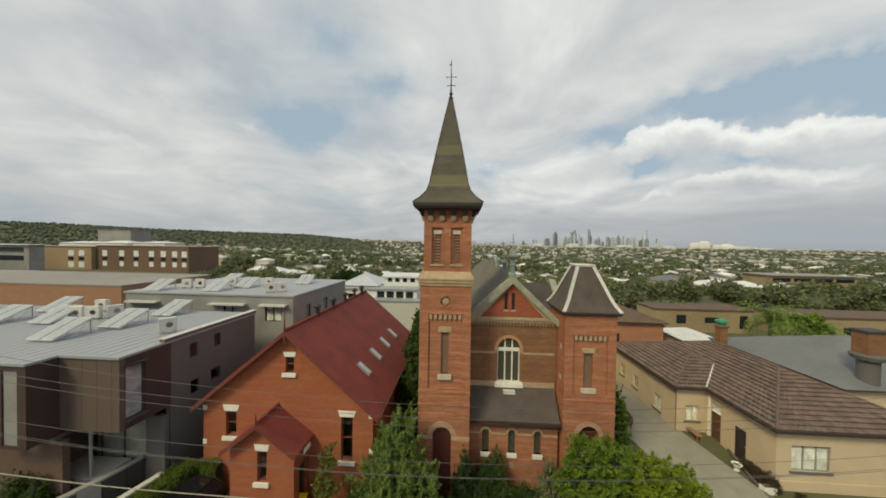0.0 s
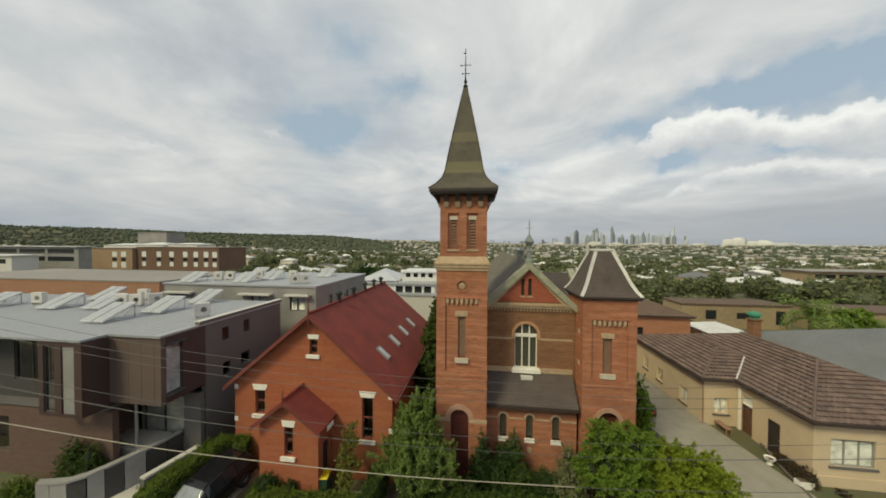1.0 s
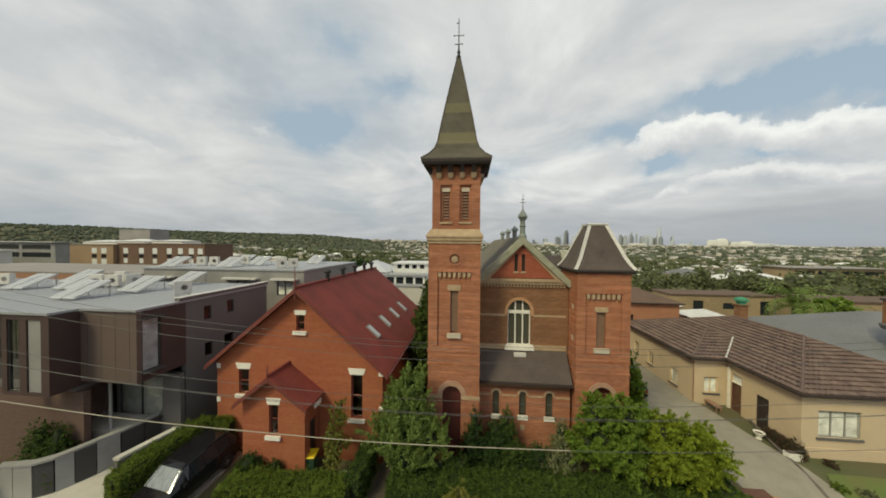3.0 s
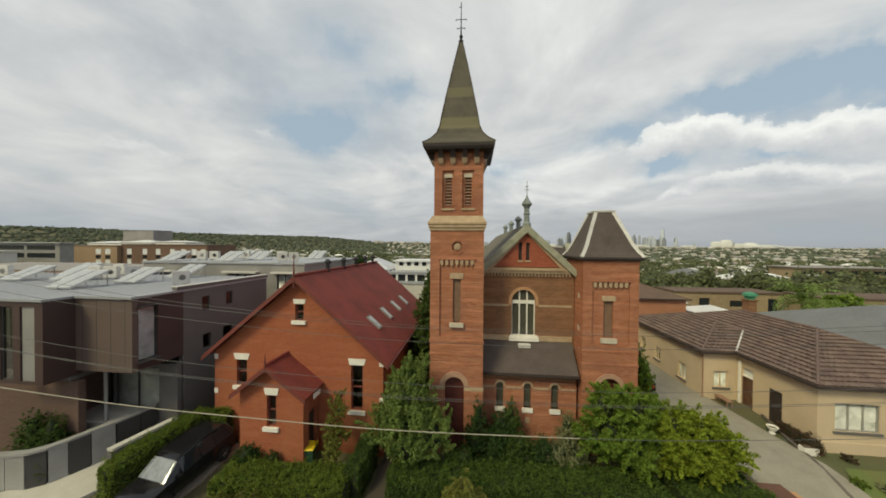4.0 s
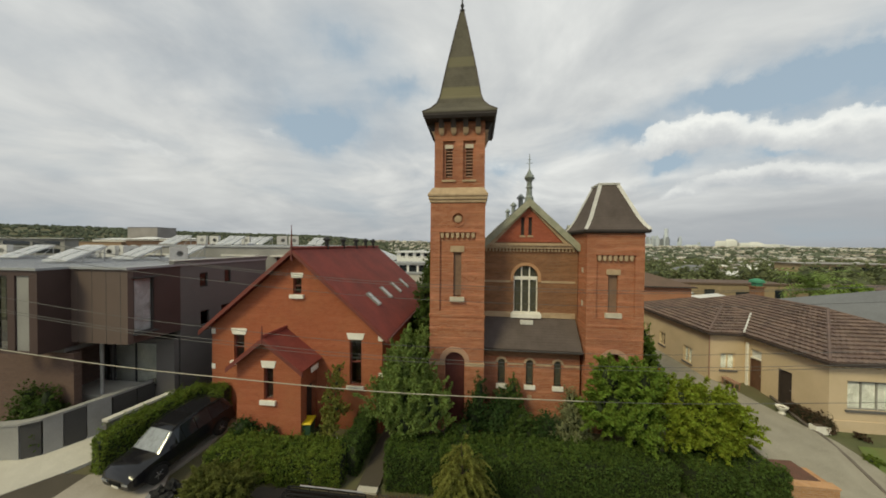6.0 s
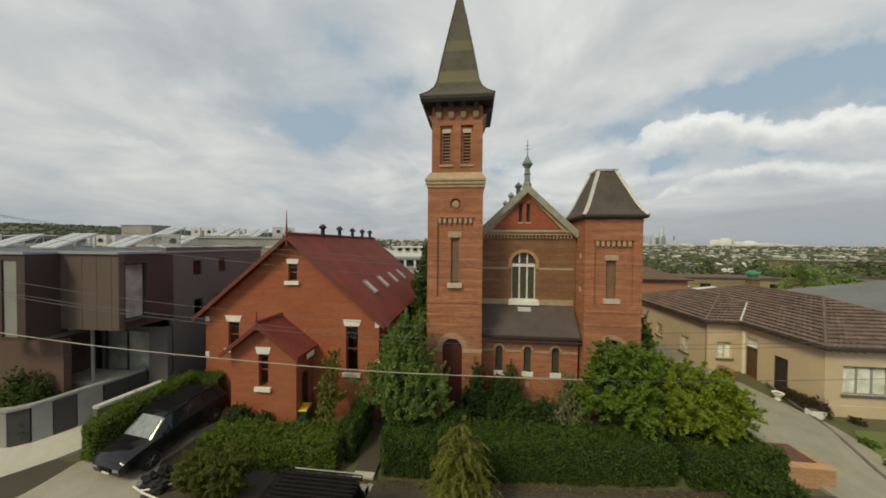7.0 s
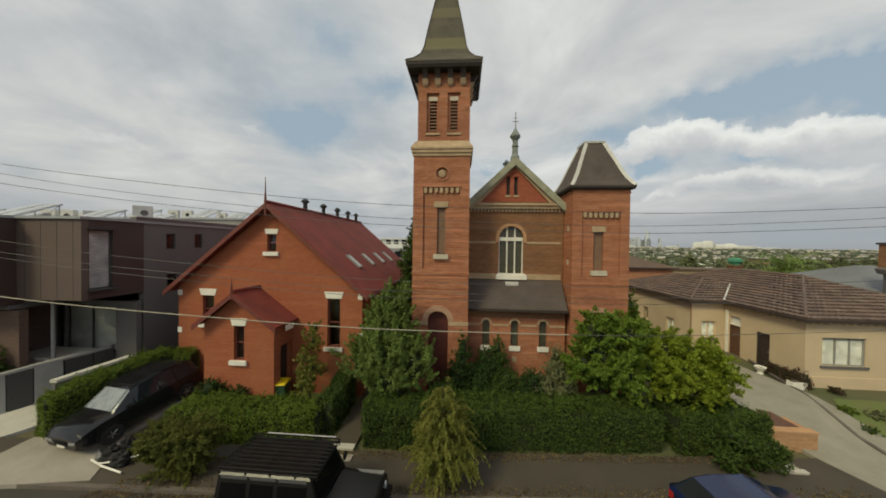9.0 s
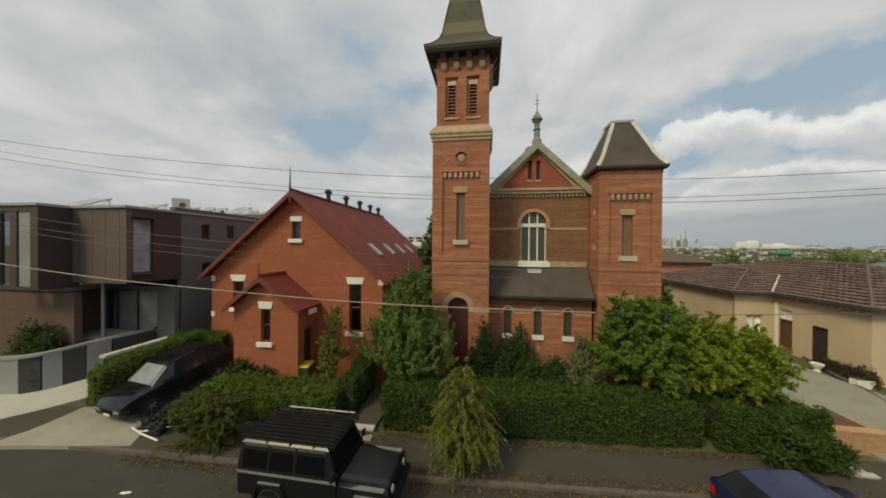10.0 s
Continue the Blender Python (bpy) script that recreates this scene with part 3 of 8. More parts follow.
def plant(name, lobes, leaf, size, density, base, label, category, seed=1, trunk=None, limbs=(), core=0.62, lean=0.5, group="", rise=0.4, droop=0.0, shoots=None, long=1.6):
    """A tree or shrub: trunk and limbs, an inner mass coloured dark for shade, and a crown of single leaves."""
    rng = np.random.default_rng(seed)
    th = thing(name, base, label, category, group)
    if trunk:
        bm = bmesh.new()
        tube(bm, trunk[0], trunk[1], 8)
        for pts, r in limbs:
            tube(bm, pts, r, 6)
        part("trunk", bm, "bark", th)
    if shoots:
        P, O = shoot_points(lobes, *shoots, rng)
    else:
        P, O = lobes_points(lobes, density, rng, 0.35, rise, droop)
    v, f = leaf_cloud(P, size, rng, lean, O, long)
    slots = np.zeros(len(f), dtype=np.int32)
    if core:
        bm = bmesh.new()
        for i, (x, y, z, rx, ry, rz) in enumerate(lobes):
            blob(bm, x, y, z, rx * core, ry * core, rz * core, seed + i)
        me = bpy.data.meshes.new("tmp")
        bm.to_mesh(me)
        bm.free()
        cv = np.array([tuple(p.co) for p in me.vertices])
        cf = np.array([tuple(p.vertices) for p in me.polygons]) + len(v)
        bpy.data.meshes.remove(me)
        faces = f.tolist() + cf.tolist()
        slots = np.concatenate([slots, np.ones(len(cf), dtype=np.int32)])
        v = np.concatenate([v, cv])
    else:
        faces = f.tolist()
    raw("crown", v.tolist(), faces, [leaf, "leaf_shade_core"], th, slots)
    return th


def hedge(name, axis_pts, width, height, leaf, size, density, label, seed=2, growth=""):
    """A clipped hedge along ground points: a solid core coloured dark for inner shade, and a skin of leaves."""
    rng = np.random.default_rng(seed)
    p0 = axis_pts[0]
    th = thing(name, p0, label, "hedge")
    P, O, core = [], [], []
    for a, b in zip(axis_pts, axis_pts[1:]):
        a, b = np.array(a), np.array(b)
        d = b - a
        L = np.linalg.norm(d[:2])
        t = d / L
        s = np.array((-t[1], t[0], 0))
        for kind, area in (("top", L * width), ("l", L * height), ("r", L * height), ("e0", width * height), ("e1", width * height)):
            n = int(area * density)
            u, w = rng.random((n, 1)), rng.random((n, 1))
            wob = 0.05 * rng.normal(size=(n, 1))
            up = np.array((0, 0, 1.0))
            if kind == "top":
                pt, o = a + d * u + s * (w - 0.5) * width + up * (height + wob), up
            elif kind in "lr":
                sg = 1 if kind == "l" else -1
                pt, o = a + d * u + s * (sg * (width / 2 + wob)) + up * w * height, s * sg
            else:
                sg = 1 if kind == "e1" else 0
                pt, o = a + d * sg + t * ((sg * 2 - 1) * wob) + s * (w - 0.5) * width + up * u * height, t * (sg * 2 - 1)
            P.append(pt), O.append(np.repeat(o[None], n, 0))
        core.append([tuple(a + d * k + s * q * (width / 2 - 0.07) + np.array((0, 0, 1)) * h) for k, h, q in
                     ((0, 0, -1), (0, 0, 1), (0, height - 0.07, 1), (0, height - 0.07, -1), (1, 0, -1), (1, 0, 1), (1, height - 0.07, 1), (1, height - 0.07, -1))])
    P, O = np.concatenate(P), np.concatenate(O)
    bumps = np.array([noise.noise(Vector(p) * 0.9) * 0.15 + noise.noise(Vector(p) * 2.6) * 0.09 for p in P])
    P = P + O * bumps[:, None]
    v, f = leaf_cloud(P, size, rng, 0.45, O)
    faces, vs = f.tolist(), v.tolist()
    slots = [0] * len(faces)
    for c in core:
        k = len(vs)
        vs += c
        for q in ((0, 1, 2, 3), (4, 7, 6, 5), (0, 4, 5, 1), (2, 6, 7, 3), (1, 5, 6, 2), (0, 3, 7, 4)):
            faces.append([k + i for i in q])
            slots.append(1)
    raw("foliage", vs, faces, [leaf, "leaf_shade_core"], th, slots)
    # loose new growth standing out of the clipped faces
    top = np.flatnonzero(O[:, 2] > 0.5)
    pick = rng.choice(top, max(6, len(top) // 26))
    tip = O[pick] * 0.6 + rng.normal(size=(len(pick), 3)) * 0.25 + np.array((0, 0, 0.75))
    t = rng.random((len(pick), 16, 1))
    tuft = P[pick][:, None] + tip[:, None] * t * rng.uniform(0.05, 0.20, (len(pick), 1, 1)) + rng.normal(size=(len(pick), 16, 3)) * 0.045
    v, f = leaf_cloud(tuft.reshape(-1, 3), size * 0.9, rng, 0.4, np.repeat(tip, 16, 0))
    tagged(raw("new_growth", v.tolist(), f.tolist(), [growth or leaf], th, None, "loose paler shoots"), kind="stuff")
    return th


def smooth(a, b, x):
    t = min(1.0, max(0.0, (x - a) / (b - a)))
    return t * t * (3 - 2 * t)


# ---- the lie of the land ----
def street_z(x):
    return 0.25 - 0.028 * max(-30, min(x, 0)) - 0.004 * min(max(x, 0), 40)


def kerb_y(x):
    return 10.45 + 0.075 * max(-60, min(60, x))


def land(x, y):
    """Height of the ground."""
    s = street_z(x)
    yk = kerb_y(x)
    rise = 0.55 + 0.025 * min(max(x, 0), 18)
    z = s + rise * smooth(yk + 2.0, yk + 5.8, y) + 0.25 * smooth(17, 24, y)
    far = math.hypot(x, y)
    if y > 40 or abs(x) > 45:
        drop = smooth(45, 260, y) * 16 + smooth(200, 900, y) * 8
        keep = smooth(30, 200, -x) * 0.55
        z -= drop * (1 - keep * (1 - smooth(300, 900, y)))
    if far > 900 and y > 0:
        az = math.degrees(math.atan2(x, y))
        h = 22 + 26 * smooth(14, -16, az) + 38 * smooth(-16, -29, az) + 14 * smooth(-40, -62, az)
        z += h * smooth(1000, 2400, far) + 3.0 * noise.noise(Vector((x, y, 0)) * 0.004)
    return z


# ---- ground, road, paths ----
def axis(lo, hi, fine_lo, fine_hi, step, grow=1.16):
    a = list(np.arange(fine_lo, fine_hi + 1e-6, step))
    s, v = step, a[-1]
    while v < hi:
        s *= grow
        v += s
        a.append(min(v, hi))
    s, v = step, a[0]
    while v > lo:
        s *= grow
        v -= s
        a.insert(0, max(v, lo))
    return a


def sheet(name, xs, ys, height, mat):
    v = [(x, y, height(x, y)) for y in ys for x in xs]
    n = len(xs)
    f = [(j * n + i, j * n + i + 1, (j + 1) * n + i + 1, (j + 1) * n + i) for j in range(len(ys) - 1) for i in range(n - 1)]
    ob = raw(name, v, f, [mat])
    for p in ob.data.polygons:
        p.use_smooth = True
    return ob


ground = sheet("ground", axis(-4300, 4300, -34, 34, 0.6), axis(-600, 4300, 6, 34, 0.4), lambda x, y: land(x, y) - 0.03, "ground")
tagged(ground, "grassy garden ground falling away to a wide wooded valley", "ground", kind="structure")


def strip(name, x0, x1, lo, hi, mat, label, category, lift=0.02, thick=0.14, step=0.5, rows=8):
    """A paved strip between two lines y = lo(x), hi(x), laid on the ground, with real thickness."""
    xs = list(np.arange(x0, x1, step)) + [x1]
    v, f = [], []
    for x in xs:
        for k in range(rows + 1):
            y = lo(x) + (hi(x) - lo(x)) * k / rows
            v.append((x, y, land(x, y) + lift))
    n = rows + 1
    top = [(i * n + k, (i + 1) * n + k, (i + 1) * n + k + 1, i * n + k + 1) for i in range(len(xs) - 1) for k in range(rows)]
    m = len(v)
    v += [(x, y, z - thick) for x, y, z in v]
    f += top
    for i in range(len(xs) - 1):
        for k in (0, rows):
            f.append((i * n + k, (i + 1) * n + k, m + (i + 1) * n + k, m + i * n + k))
    for k in range(rows):
        for i in (0, len(xs) - 1):
            f.append((i * n + k, i * n + k + 1, m + i * n + k + 1, m + i * n + k))
    ob = raw(name, v, f, [mat])
    return tagged(ob, label, category, kind="structure")


road = strip("road", -60, 60, lambda x: kerb_y(x) - 9.5, lambda x: kerb_y(x) - 0.02, "asphalt", "dark worn asphalt street", "road", lift=-0.015)
strip("footpath", -60, 60, lambda x: kerb_y(x) + 0.14, lambda x: kerb_y(x) + 2.15, "footpath", "dark asphalt footpath beside the hedges", "pavement", lift=0.09)
strip("kerb", -60, 60, lambda x: kerb_y(x), lambda x: kerb_y(x) + 0.15, "kerb", "worn bluestone kerb with leaf litter", "kerb", lift=0.10, rows=1)


def ribbon(name, pts, width, mat, label, lift=0.05, thick=0.2, rows=5):
    """A drive or path along ground points, draped over the land."""
    v, f = [], []
    fine = []
    for (ax, ay), (bx, by) in zip(pts, pts[1:]):
        n = max(2, int(math.hypot(bx - ax, by - ay) / 0.5))
        fine += [(ax + (bx - ax) * i / n, ay + (by - ay) * i / n) for i in range(n)]
    fine.append(pts[-1])
    w = width if isinstance(width, (list, tuple)) else (width, width)
    m = len(fine)
    for i, (x, y) in enumerate(fine):
        a, b = fine[max(0, i - 1)], fine[min(m - 1, i + 1)]
        d = Vector((b[0] - a[0], b[1] - a[1])).normalized()
        ww = w[0] + (w[1] - w[0]) * i / (m - 1)
        for k in range(rows + 1):
            q = (k / rows - 0.5) * ww
            px, py = x - d.y * q, y + d.x * q
            v.append((px, py, land(px, py) + lift))
    n = rows + 1
    f = [(i * n + k, (i + 1) * n + k, (i + 1) * n + k + 1, i * n + k + 1) for i in range(m - 1) for k in range(rows)]
    c = len(v)
    v += [(x, y, z - thick) for x, y, z in v]
    f += [(i * n + k, (i + 1) * n + k, c + (i + 1) * n + k, c + i * n + k) for i in range(m - 1) for k in (0, rows)]
    f += [(i * n + k, i * n + k + 1, c + i * n + k + 1, c + i * n + k) for i in (0, m - 1) for k in range(rows)]
    return tagged(raw(name, v, f, [mat]), label, "driveway", kind="structure")


ribbon("driveway", [(-13.2, 9.42), (-13.4, 10.4), (-14.05, 12.0)], (4.7, 3.0), "driveway", "pale concrete driveway apron at the kerb", lift=0.115)
ribbon("driveway", [(-13.85, 12.003), (-13.35, 13.5), (-12.85, 15.45)], (3.1, 2.6), "driveway", "pale concrete driveway beside the red hall", lift=0.115)
ribbon("driveway", [(-20.8, 9.35), (-18.3, 11.0), (-16.9, 13.0)], (3.0, 2.2), "concrete", "pale concrete ramp of the modern building", lift=0.115)
ribbon("driveway", [(18.3, 11.3), (17.3, 14.5), (16.4, 17.5), (15.3, 23.5), (14.9, 40.0)], (4.4, 4.2), "gravel", "grey worn concrete driveway beside the cream house", lift=0.115)
# dark footpath material puts the hedge shadow into the concrete's colour
ribbon("path", [(-3.5, 12.2), (-3.3, 15.6), (-0.4, 16.0)], 0.9, "footpath", "narrow concrete path between hedges, coloured dark for their shadow", lift=0.10)

# ---- church ----
church = thing("church", (3.5, 18, land(3.5, 18)), "red brick church with a slate spire and a stumpy second tower", "church")
TX, TY, TH = 0.015, 17.63, 1.435      # bell tower: centre and half width
Z0 = 0.7

bm = wall_y(TY - TH, rect(TX - TH, TX + TH, Z0, 13.1),
            [arch(TX - 0.09, Z0 + 0.01, 4.62, 0.52), rect(-0.91, 0.96, 7.3, 11.45), [(0.04 + 0.30 * math.cos(a), 12.15 + 0.30 * math.sin(a)) for a in [2 * math.pi * i / 20 for i in range(20)]]], 0.10)
slab(bm, rect(TX - TH, TX + TH, Z0, 13.1), [arch(TX - 0.09, Z0 + 0.01, 4.62, 0.52), rect(-0.19, 0.23, 8.05, 10.42)], face_y(TY - TH + 0.1), 0.30)
for b in ((TX - TH, TX - TH + 0.4, TY - TH + 0.4, TY + TH), (TX + TH - 0.4, TX + TH, TY - TH + 0.4, TY + TH), (TX - TH + 0.4, TX + TH - 0.4, TY + TH - 0.4, TY + TH)):
    part("tower_wall", boxes((*b, Z0, 13.1)), "tower_brick", church)
tower = part("bell_tower", bm, "tower_brick", church, "orange-red brick bell tower with recessed panels")

BH, BX = 1.325, 0.08
bm = wall_y(TY - BH, rect(BX - BH, BX + BH, 13.7, 17.3), [rect(-0.80, -0.16, 14.22, 16.27), rect(0.27, 0.91, 14.22, 16.27)], 0.12)
slab(bm, rect(BX - BH, BX + BH, 13.7, 17.3), [rect(-0.66, -0.30, 14.35, 15.90), rect(0.41, 0.77, 14.35, 15.90)], face_y(TY - BH + 0.12), 0.25)
for b in ((BX - BH, BX - BH + 0.37, TY - BH + 0.37, TY + BH), (BX + BH - 0.37, BX + BH, TY - BH + 0.37, TY + BH), (BX - BH + 0.37, BX + BH - 0.37, TY + BH - 0.37, TY + BH)):
    part("belfry_wall", boxes((*b, 13.7, 17.3)), "tower_brick", church)
belfry = part("belfry", bm, "tower_brick", church, "brick belfry stage with two louvred openings")
for cx in (-0.48, 0.59):
    for i in range(9):
        z = 14.43 + 0.168 * i
        bm = bmesh.new()
        loft(bm, [[(cx - 0.18, TY - BH + 0.14, z - 0.03), (cx - 0.18, TY - BH + 0.30, z + 0.09), (cx - 0.18, TY - BH + 0.30, z + 0.115), (cx - 0.18, TY - BH + 0.14, z - 0.005)],
                  [(cx + 0.18, TY - BH + 0.14, z - 0.03), (cx + 0.18, TY - BH + 0.30, z + 0.09), (cx + 0.18, TY - BH + 0.30, z + 0.115), (cx + 0.18, TY - BH + 0.14, z - 0.005)]])
        part("louvre_slat", bm, "louvre", belfry)
    part("lintel", boxes((cx - 0.22, cx + 0.22, TY - BH + 0.09, TY - BH + 0.3, 15.903, 16.11)), "sill_stone", belfry, "pale stone lintel")
    part("sill", boxes((cx - 0.36, cx + 0.36, TY - BH - 0.06, TY - BH + 0.16, 14.12, 14.22)), "cream_stone", belfry)
for side in range(4):
    R = Matrix.Translation((BX, TY, 0)) @ Matrix.Rotation(side * math.pi / 2, 4, "Z")
    for i in range(4):
        u = -0.96 + 0.64 * i
        bm = bmesh.new()
        loft(bm, [[R @ Vector((u + s * w, -BH - d, z)) for s, d in ((-1, -0.05), (1, -0.05), (1, e), (-1, e))] for w, z, e in ((0.06, 16.56, 0.02), (0.12, 16.66, 0.10), (0.14, 16.74, 0.13), (0.14, 16.90, 0.20))])
        part("corbel", bm, "cream_stone", belfry, "pale carved corbel under the eaves")
        bm = bmesh.new()
        loft(bm, [[R @ Vector((u + s * 0.13, -BH - d, z)) for s, d in ((-1, -0.05), (1, -0.05), (1, e), (-1, e))] for z, e in ((16.903, 0.20), (17.05, 0.26), (17.29, 0.40))])
        part("bracket", bm, "dark_timber", belfry, "dark timber eaves bracket")

bm = bmesh.new()
loft(bm, [square(TX, TY, h, h, z) for h, z in ((TH - 0.02, 12.98), (TH + 0.05, 13.03), (TH + 0.05, 13.14), (TH + 0.10, 13.19), (TH + 0.10, 13.32), (TH + 0.14, 13.36), (TH + 0.14, 13.45), (BH + 0.02, 13.82), (BH - 0.05, 13.83))])
part("cornice", bm, "cream_stone", tower, "cream stone cornice with a sloping top")
for z, h, d in ((7.05, 0.09, 0.03), (6.35, 0.07, 0.02), (5.85, 0.07, 0.02)):
    bm = bmesh.new()
    loft(bm, [square(TX, TY, TH + e, TH + e, zz) for e, zz in ((-0.02, z - h), (d, z - h + 0.01), (d, z + h - 0.02), (-0.02, z + h))])
    part("string_course", bm, "tower_brick", tower)
for i in range(7):
    u = -0.79 + 0.27 * i
    bm = bmesh.new()
    loft(bm, [[(u - w, TY - TH - 0.02, z), (u + w, TY - TH - 0.02, z), (u + w, TY - TH + 0.10, z), (u - w, TY - TH + 0.10, z)] for w, z in ((0.05, 11.16), (0.085, 11.28), (0.085, 11.44))])
    part("dentil", bm, "cream_stone", tower)
part("dentil_course", boxes((-0.98, 1.03, TY - TH - 0.05, TY - TH + 0.12, 11.452, 11.53)), "tower_brick", tower)
bm = bmesh.new()
ring = [[(0.04 + r * math.cos(a), yy, 12.15 + r * math.sin(a)) for a in [2 * math.pi * i / 24 for i in range(24)]] for r, yy in ((0.30, TY - TH + 0.05), (0.30, TY - TH - 0.03), (0.40, TY - TH - 0.03), (0.40, TY - TH + 0.05))]
loft(bm, ring + [ring[0]], cap=False)
part("niche_ring", bm, "tower_brick", tower)
bm = bmesh.new()
loft(bm, [circle((0.04, TY - TH + 0.02, 12.15), 0.10, 16, "y"), circle((0.04, TY - TH + 0.05, 12.15), 0.19, 16, "y"), circle((0.04, TY - TH + 0.11, 12.15), 0.22, 16, "y")])
part("niche_boss", bm, "cream_stone", tower, "round pale stone boss")
part("window_pane", boxes((-0.185, 0.225, TY - TH + 0.22, TY - TH + 0.235, 8.1, 10.41)), "slit_pane", tower, "narrow dull brown shuttered panel")
part("lintel", boxes((-0.36, 0.37, TY - TH + 0.06, TY - TH + 0.22, 10.425, 10.74)), "cream_stone", tower)
part("sill", boxes((-0.36, 0.40, TY - TH - 0.05, TY - TH + 0.22, 7.80, 8.045)), "sill_stone", tower, "whitened stone sill")
DX = TX - 0.09


def arch_ring(bm, cx, zs, r0, r1, y0, y1, n=14, z_low=None):
    a = [math.pi * i / n for i in range(n + 1)]
    pts = [(math.cos(t), math.sin(t), 0) for t in a]
    prof = lambda c, s, dz: [(cx + r0 * c, y0, zs + r0 * s + dz), (cx + r1 * c, y0, zs + r1 * s + dz), (cx + r1 * c, y1, zs + r1 * s + dz), (cx + r0 * c, y1, zs + r0 * s + dz)]
    rings = [prof(c, s, 0) for c, s, _ in pts]
    if z_low is not None:
        rings = [prof(1, 0, z_low - zs)] + rings + [prof(-1, 0, z_low - zs)]
    loft(bm, rings)


bm = bmesh.new()
arch_ring(bm, DX, 4.62, 0.525, 0.80, TY - TH - 0.05, TY - TH + 0.08)
part("door_arch", bm, "arch_pink", tower, "pale pink stone arch over the door")
for x0, x1 in ((TX - TH - 0.03, DX - 0.53), (DX + 0.53, TX + TH + 0.03)):
    part("impost_band", boxes((x0, x1, TY - TH - 0.04, TY - TH + 0.05, 4.42, 4.60)), "cream_stone", tower)
bm = wall_y(TY - TH + 0.28, arch(DX, Z0, 4.62, 0.515), (), 0.06)
door = part("door", bm, "door_red", tower, "dark red timber church door")
for k in range(5):
    part("door_board", boxes((DX - 0.42 + 0.17 * k, DX - 0.42 + 0.17 * k + 0.155, TY - TH + 0.262, TY - TH + 0.279, Z0 + 0.3, 4.6)), "door_red", door)

# spire
bm = bmesh.new()
loft(bm, [square(BX, TY, h, h, z) for h, z in ((1.28, 17.28), (1.80, 17.30), (1.88, 17.44), (1.88, 17.55))], slot=1)
loft(bm, [square(BX, TY, h, h, z) for h, z in ((1.90, 17.553), (1.90, 17.62), (1.54, 17.93), (1.24, 18.32), (1.09, 18.75), (0.95, 19.6), (0.78, 20.5), (0.41, 22.4), (0.08, 24.0))])
spire = part("spire", bm, ["slate_spire", "soffit"], church, "tall bell-cast slate spire with paler bands")
for sx, sy in ((-1, -1), (1, -1), (1, 1), (-1, 1)):
    bm = bmesh.new()
    tube(bm, [(BX + sx * h, TY + sy * h, z + 0.02) for h, z in ((1.90, 17.62), (1.54, 17.93), (1.24, 18.32), (1.09, 18.75), (0.95, 19.6), (0.78, 20.5), (0.41, 22.4), (0.08, 24.0))], 0.03, 6)
    part("hip_flashing", bm, "slate_dark", spire)
bm = bmesh.new()
loft(bm, [circle((BX, TY, z - 0.45), r, 10) for r, z in ((0.11, 24.4), (0.15, 24.5), (0.06, 24.62), (0.11, 24.78), (0.045, 24.9), (0.025, 25.9), (0.018, 26.75))])
for z, w in ((24.8, 0.20), (25.3, 0.28)):
    tube(bm, [(BX - w, TY, z), (BX + w, TY, z)], 0.018, 5)
    tube(bm, [(BX, TY - w, z), (BX, TY + w, z)], 0.018, 5)
    for s in (-1, 1):
        blob(bm, BX + s * w, TY, z, 0.045, 0.045, 0.045, sub=1)
tube(bm, [(BX - 0.12, TY, 26.0), (BX, TY, 26.05), (BX, TY, 26.25)], 0.03, 5)
part("finial", bm, "iron", spire, "wrought iron finial with cross arms")

# nave with its front gable
NX, NY = 4.0, 18.2
bm = wall_y(NY, [(1.3, Z0), (6.75, Z0), (6.75, 10.85), (NX, 13.40), (1.3, 10.85)],
            [arch(3.87, 6.85, 8.95, 0.68), rect(3.55, 3.75, 11.38, 12.42), rect(3.98, 4.18, 11.38, 12.42)], 0.35)
box(bm, 1.3, 1.65, NY + 0.35, 41, Z0, 10.6)
box(bm, 6.4, 6.75, NY + 0.35, 41, Z0, 10.6)
slab(bm, [(1.3, Z0), (6.75, Z0), (6.75, 10.6), (NX, 13.2), (1.3, 10.6)], [], face_y(41), 0.35)
nave = part("nave_wall", bm, "nave_brick", church, "brown brick nave wall with cream bands")
bm = wall_y(NY - 0.04, [(2.05, 11.0), (5.95, 11.0), (NX, 12.95)], [rect(3.55, 3.75, 11.38, 12.42), rect(3.98, 4.18, 11.38, 12.42)], 0.05)
part("gable_panel", bm, "gable_brick", nave, "deep red brick gable triangle")
for x0 in (3.55, 3.98):
    part("gable_slit", boxes((x0, x0 + 0.2, NY + 0.1, NY + 0.12, 11.38, 12.42)), "dark_timber", nave)
    part("slit_hood", boxes((x0 - 0.06, x0 + 0.26, NY - 0.08, NY + 0.05, 12.422, 12.53)), "gable_brick", nave)
    part("slit_sill", boxes((x0 - 0.06, x0 + 0.26, NY - 0.08, NY + 0.05, 11.27, 11.378)), "cream_stone", nave)
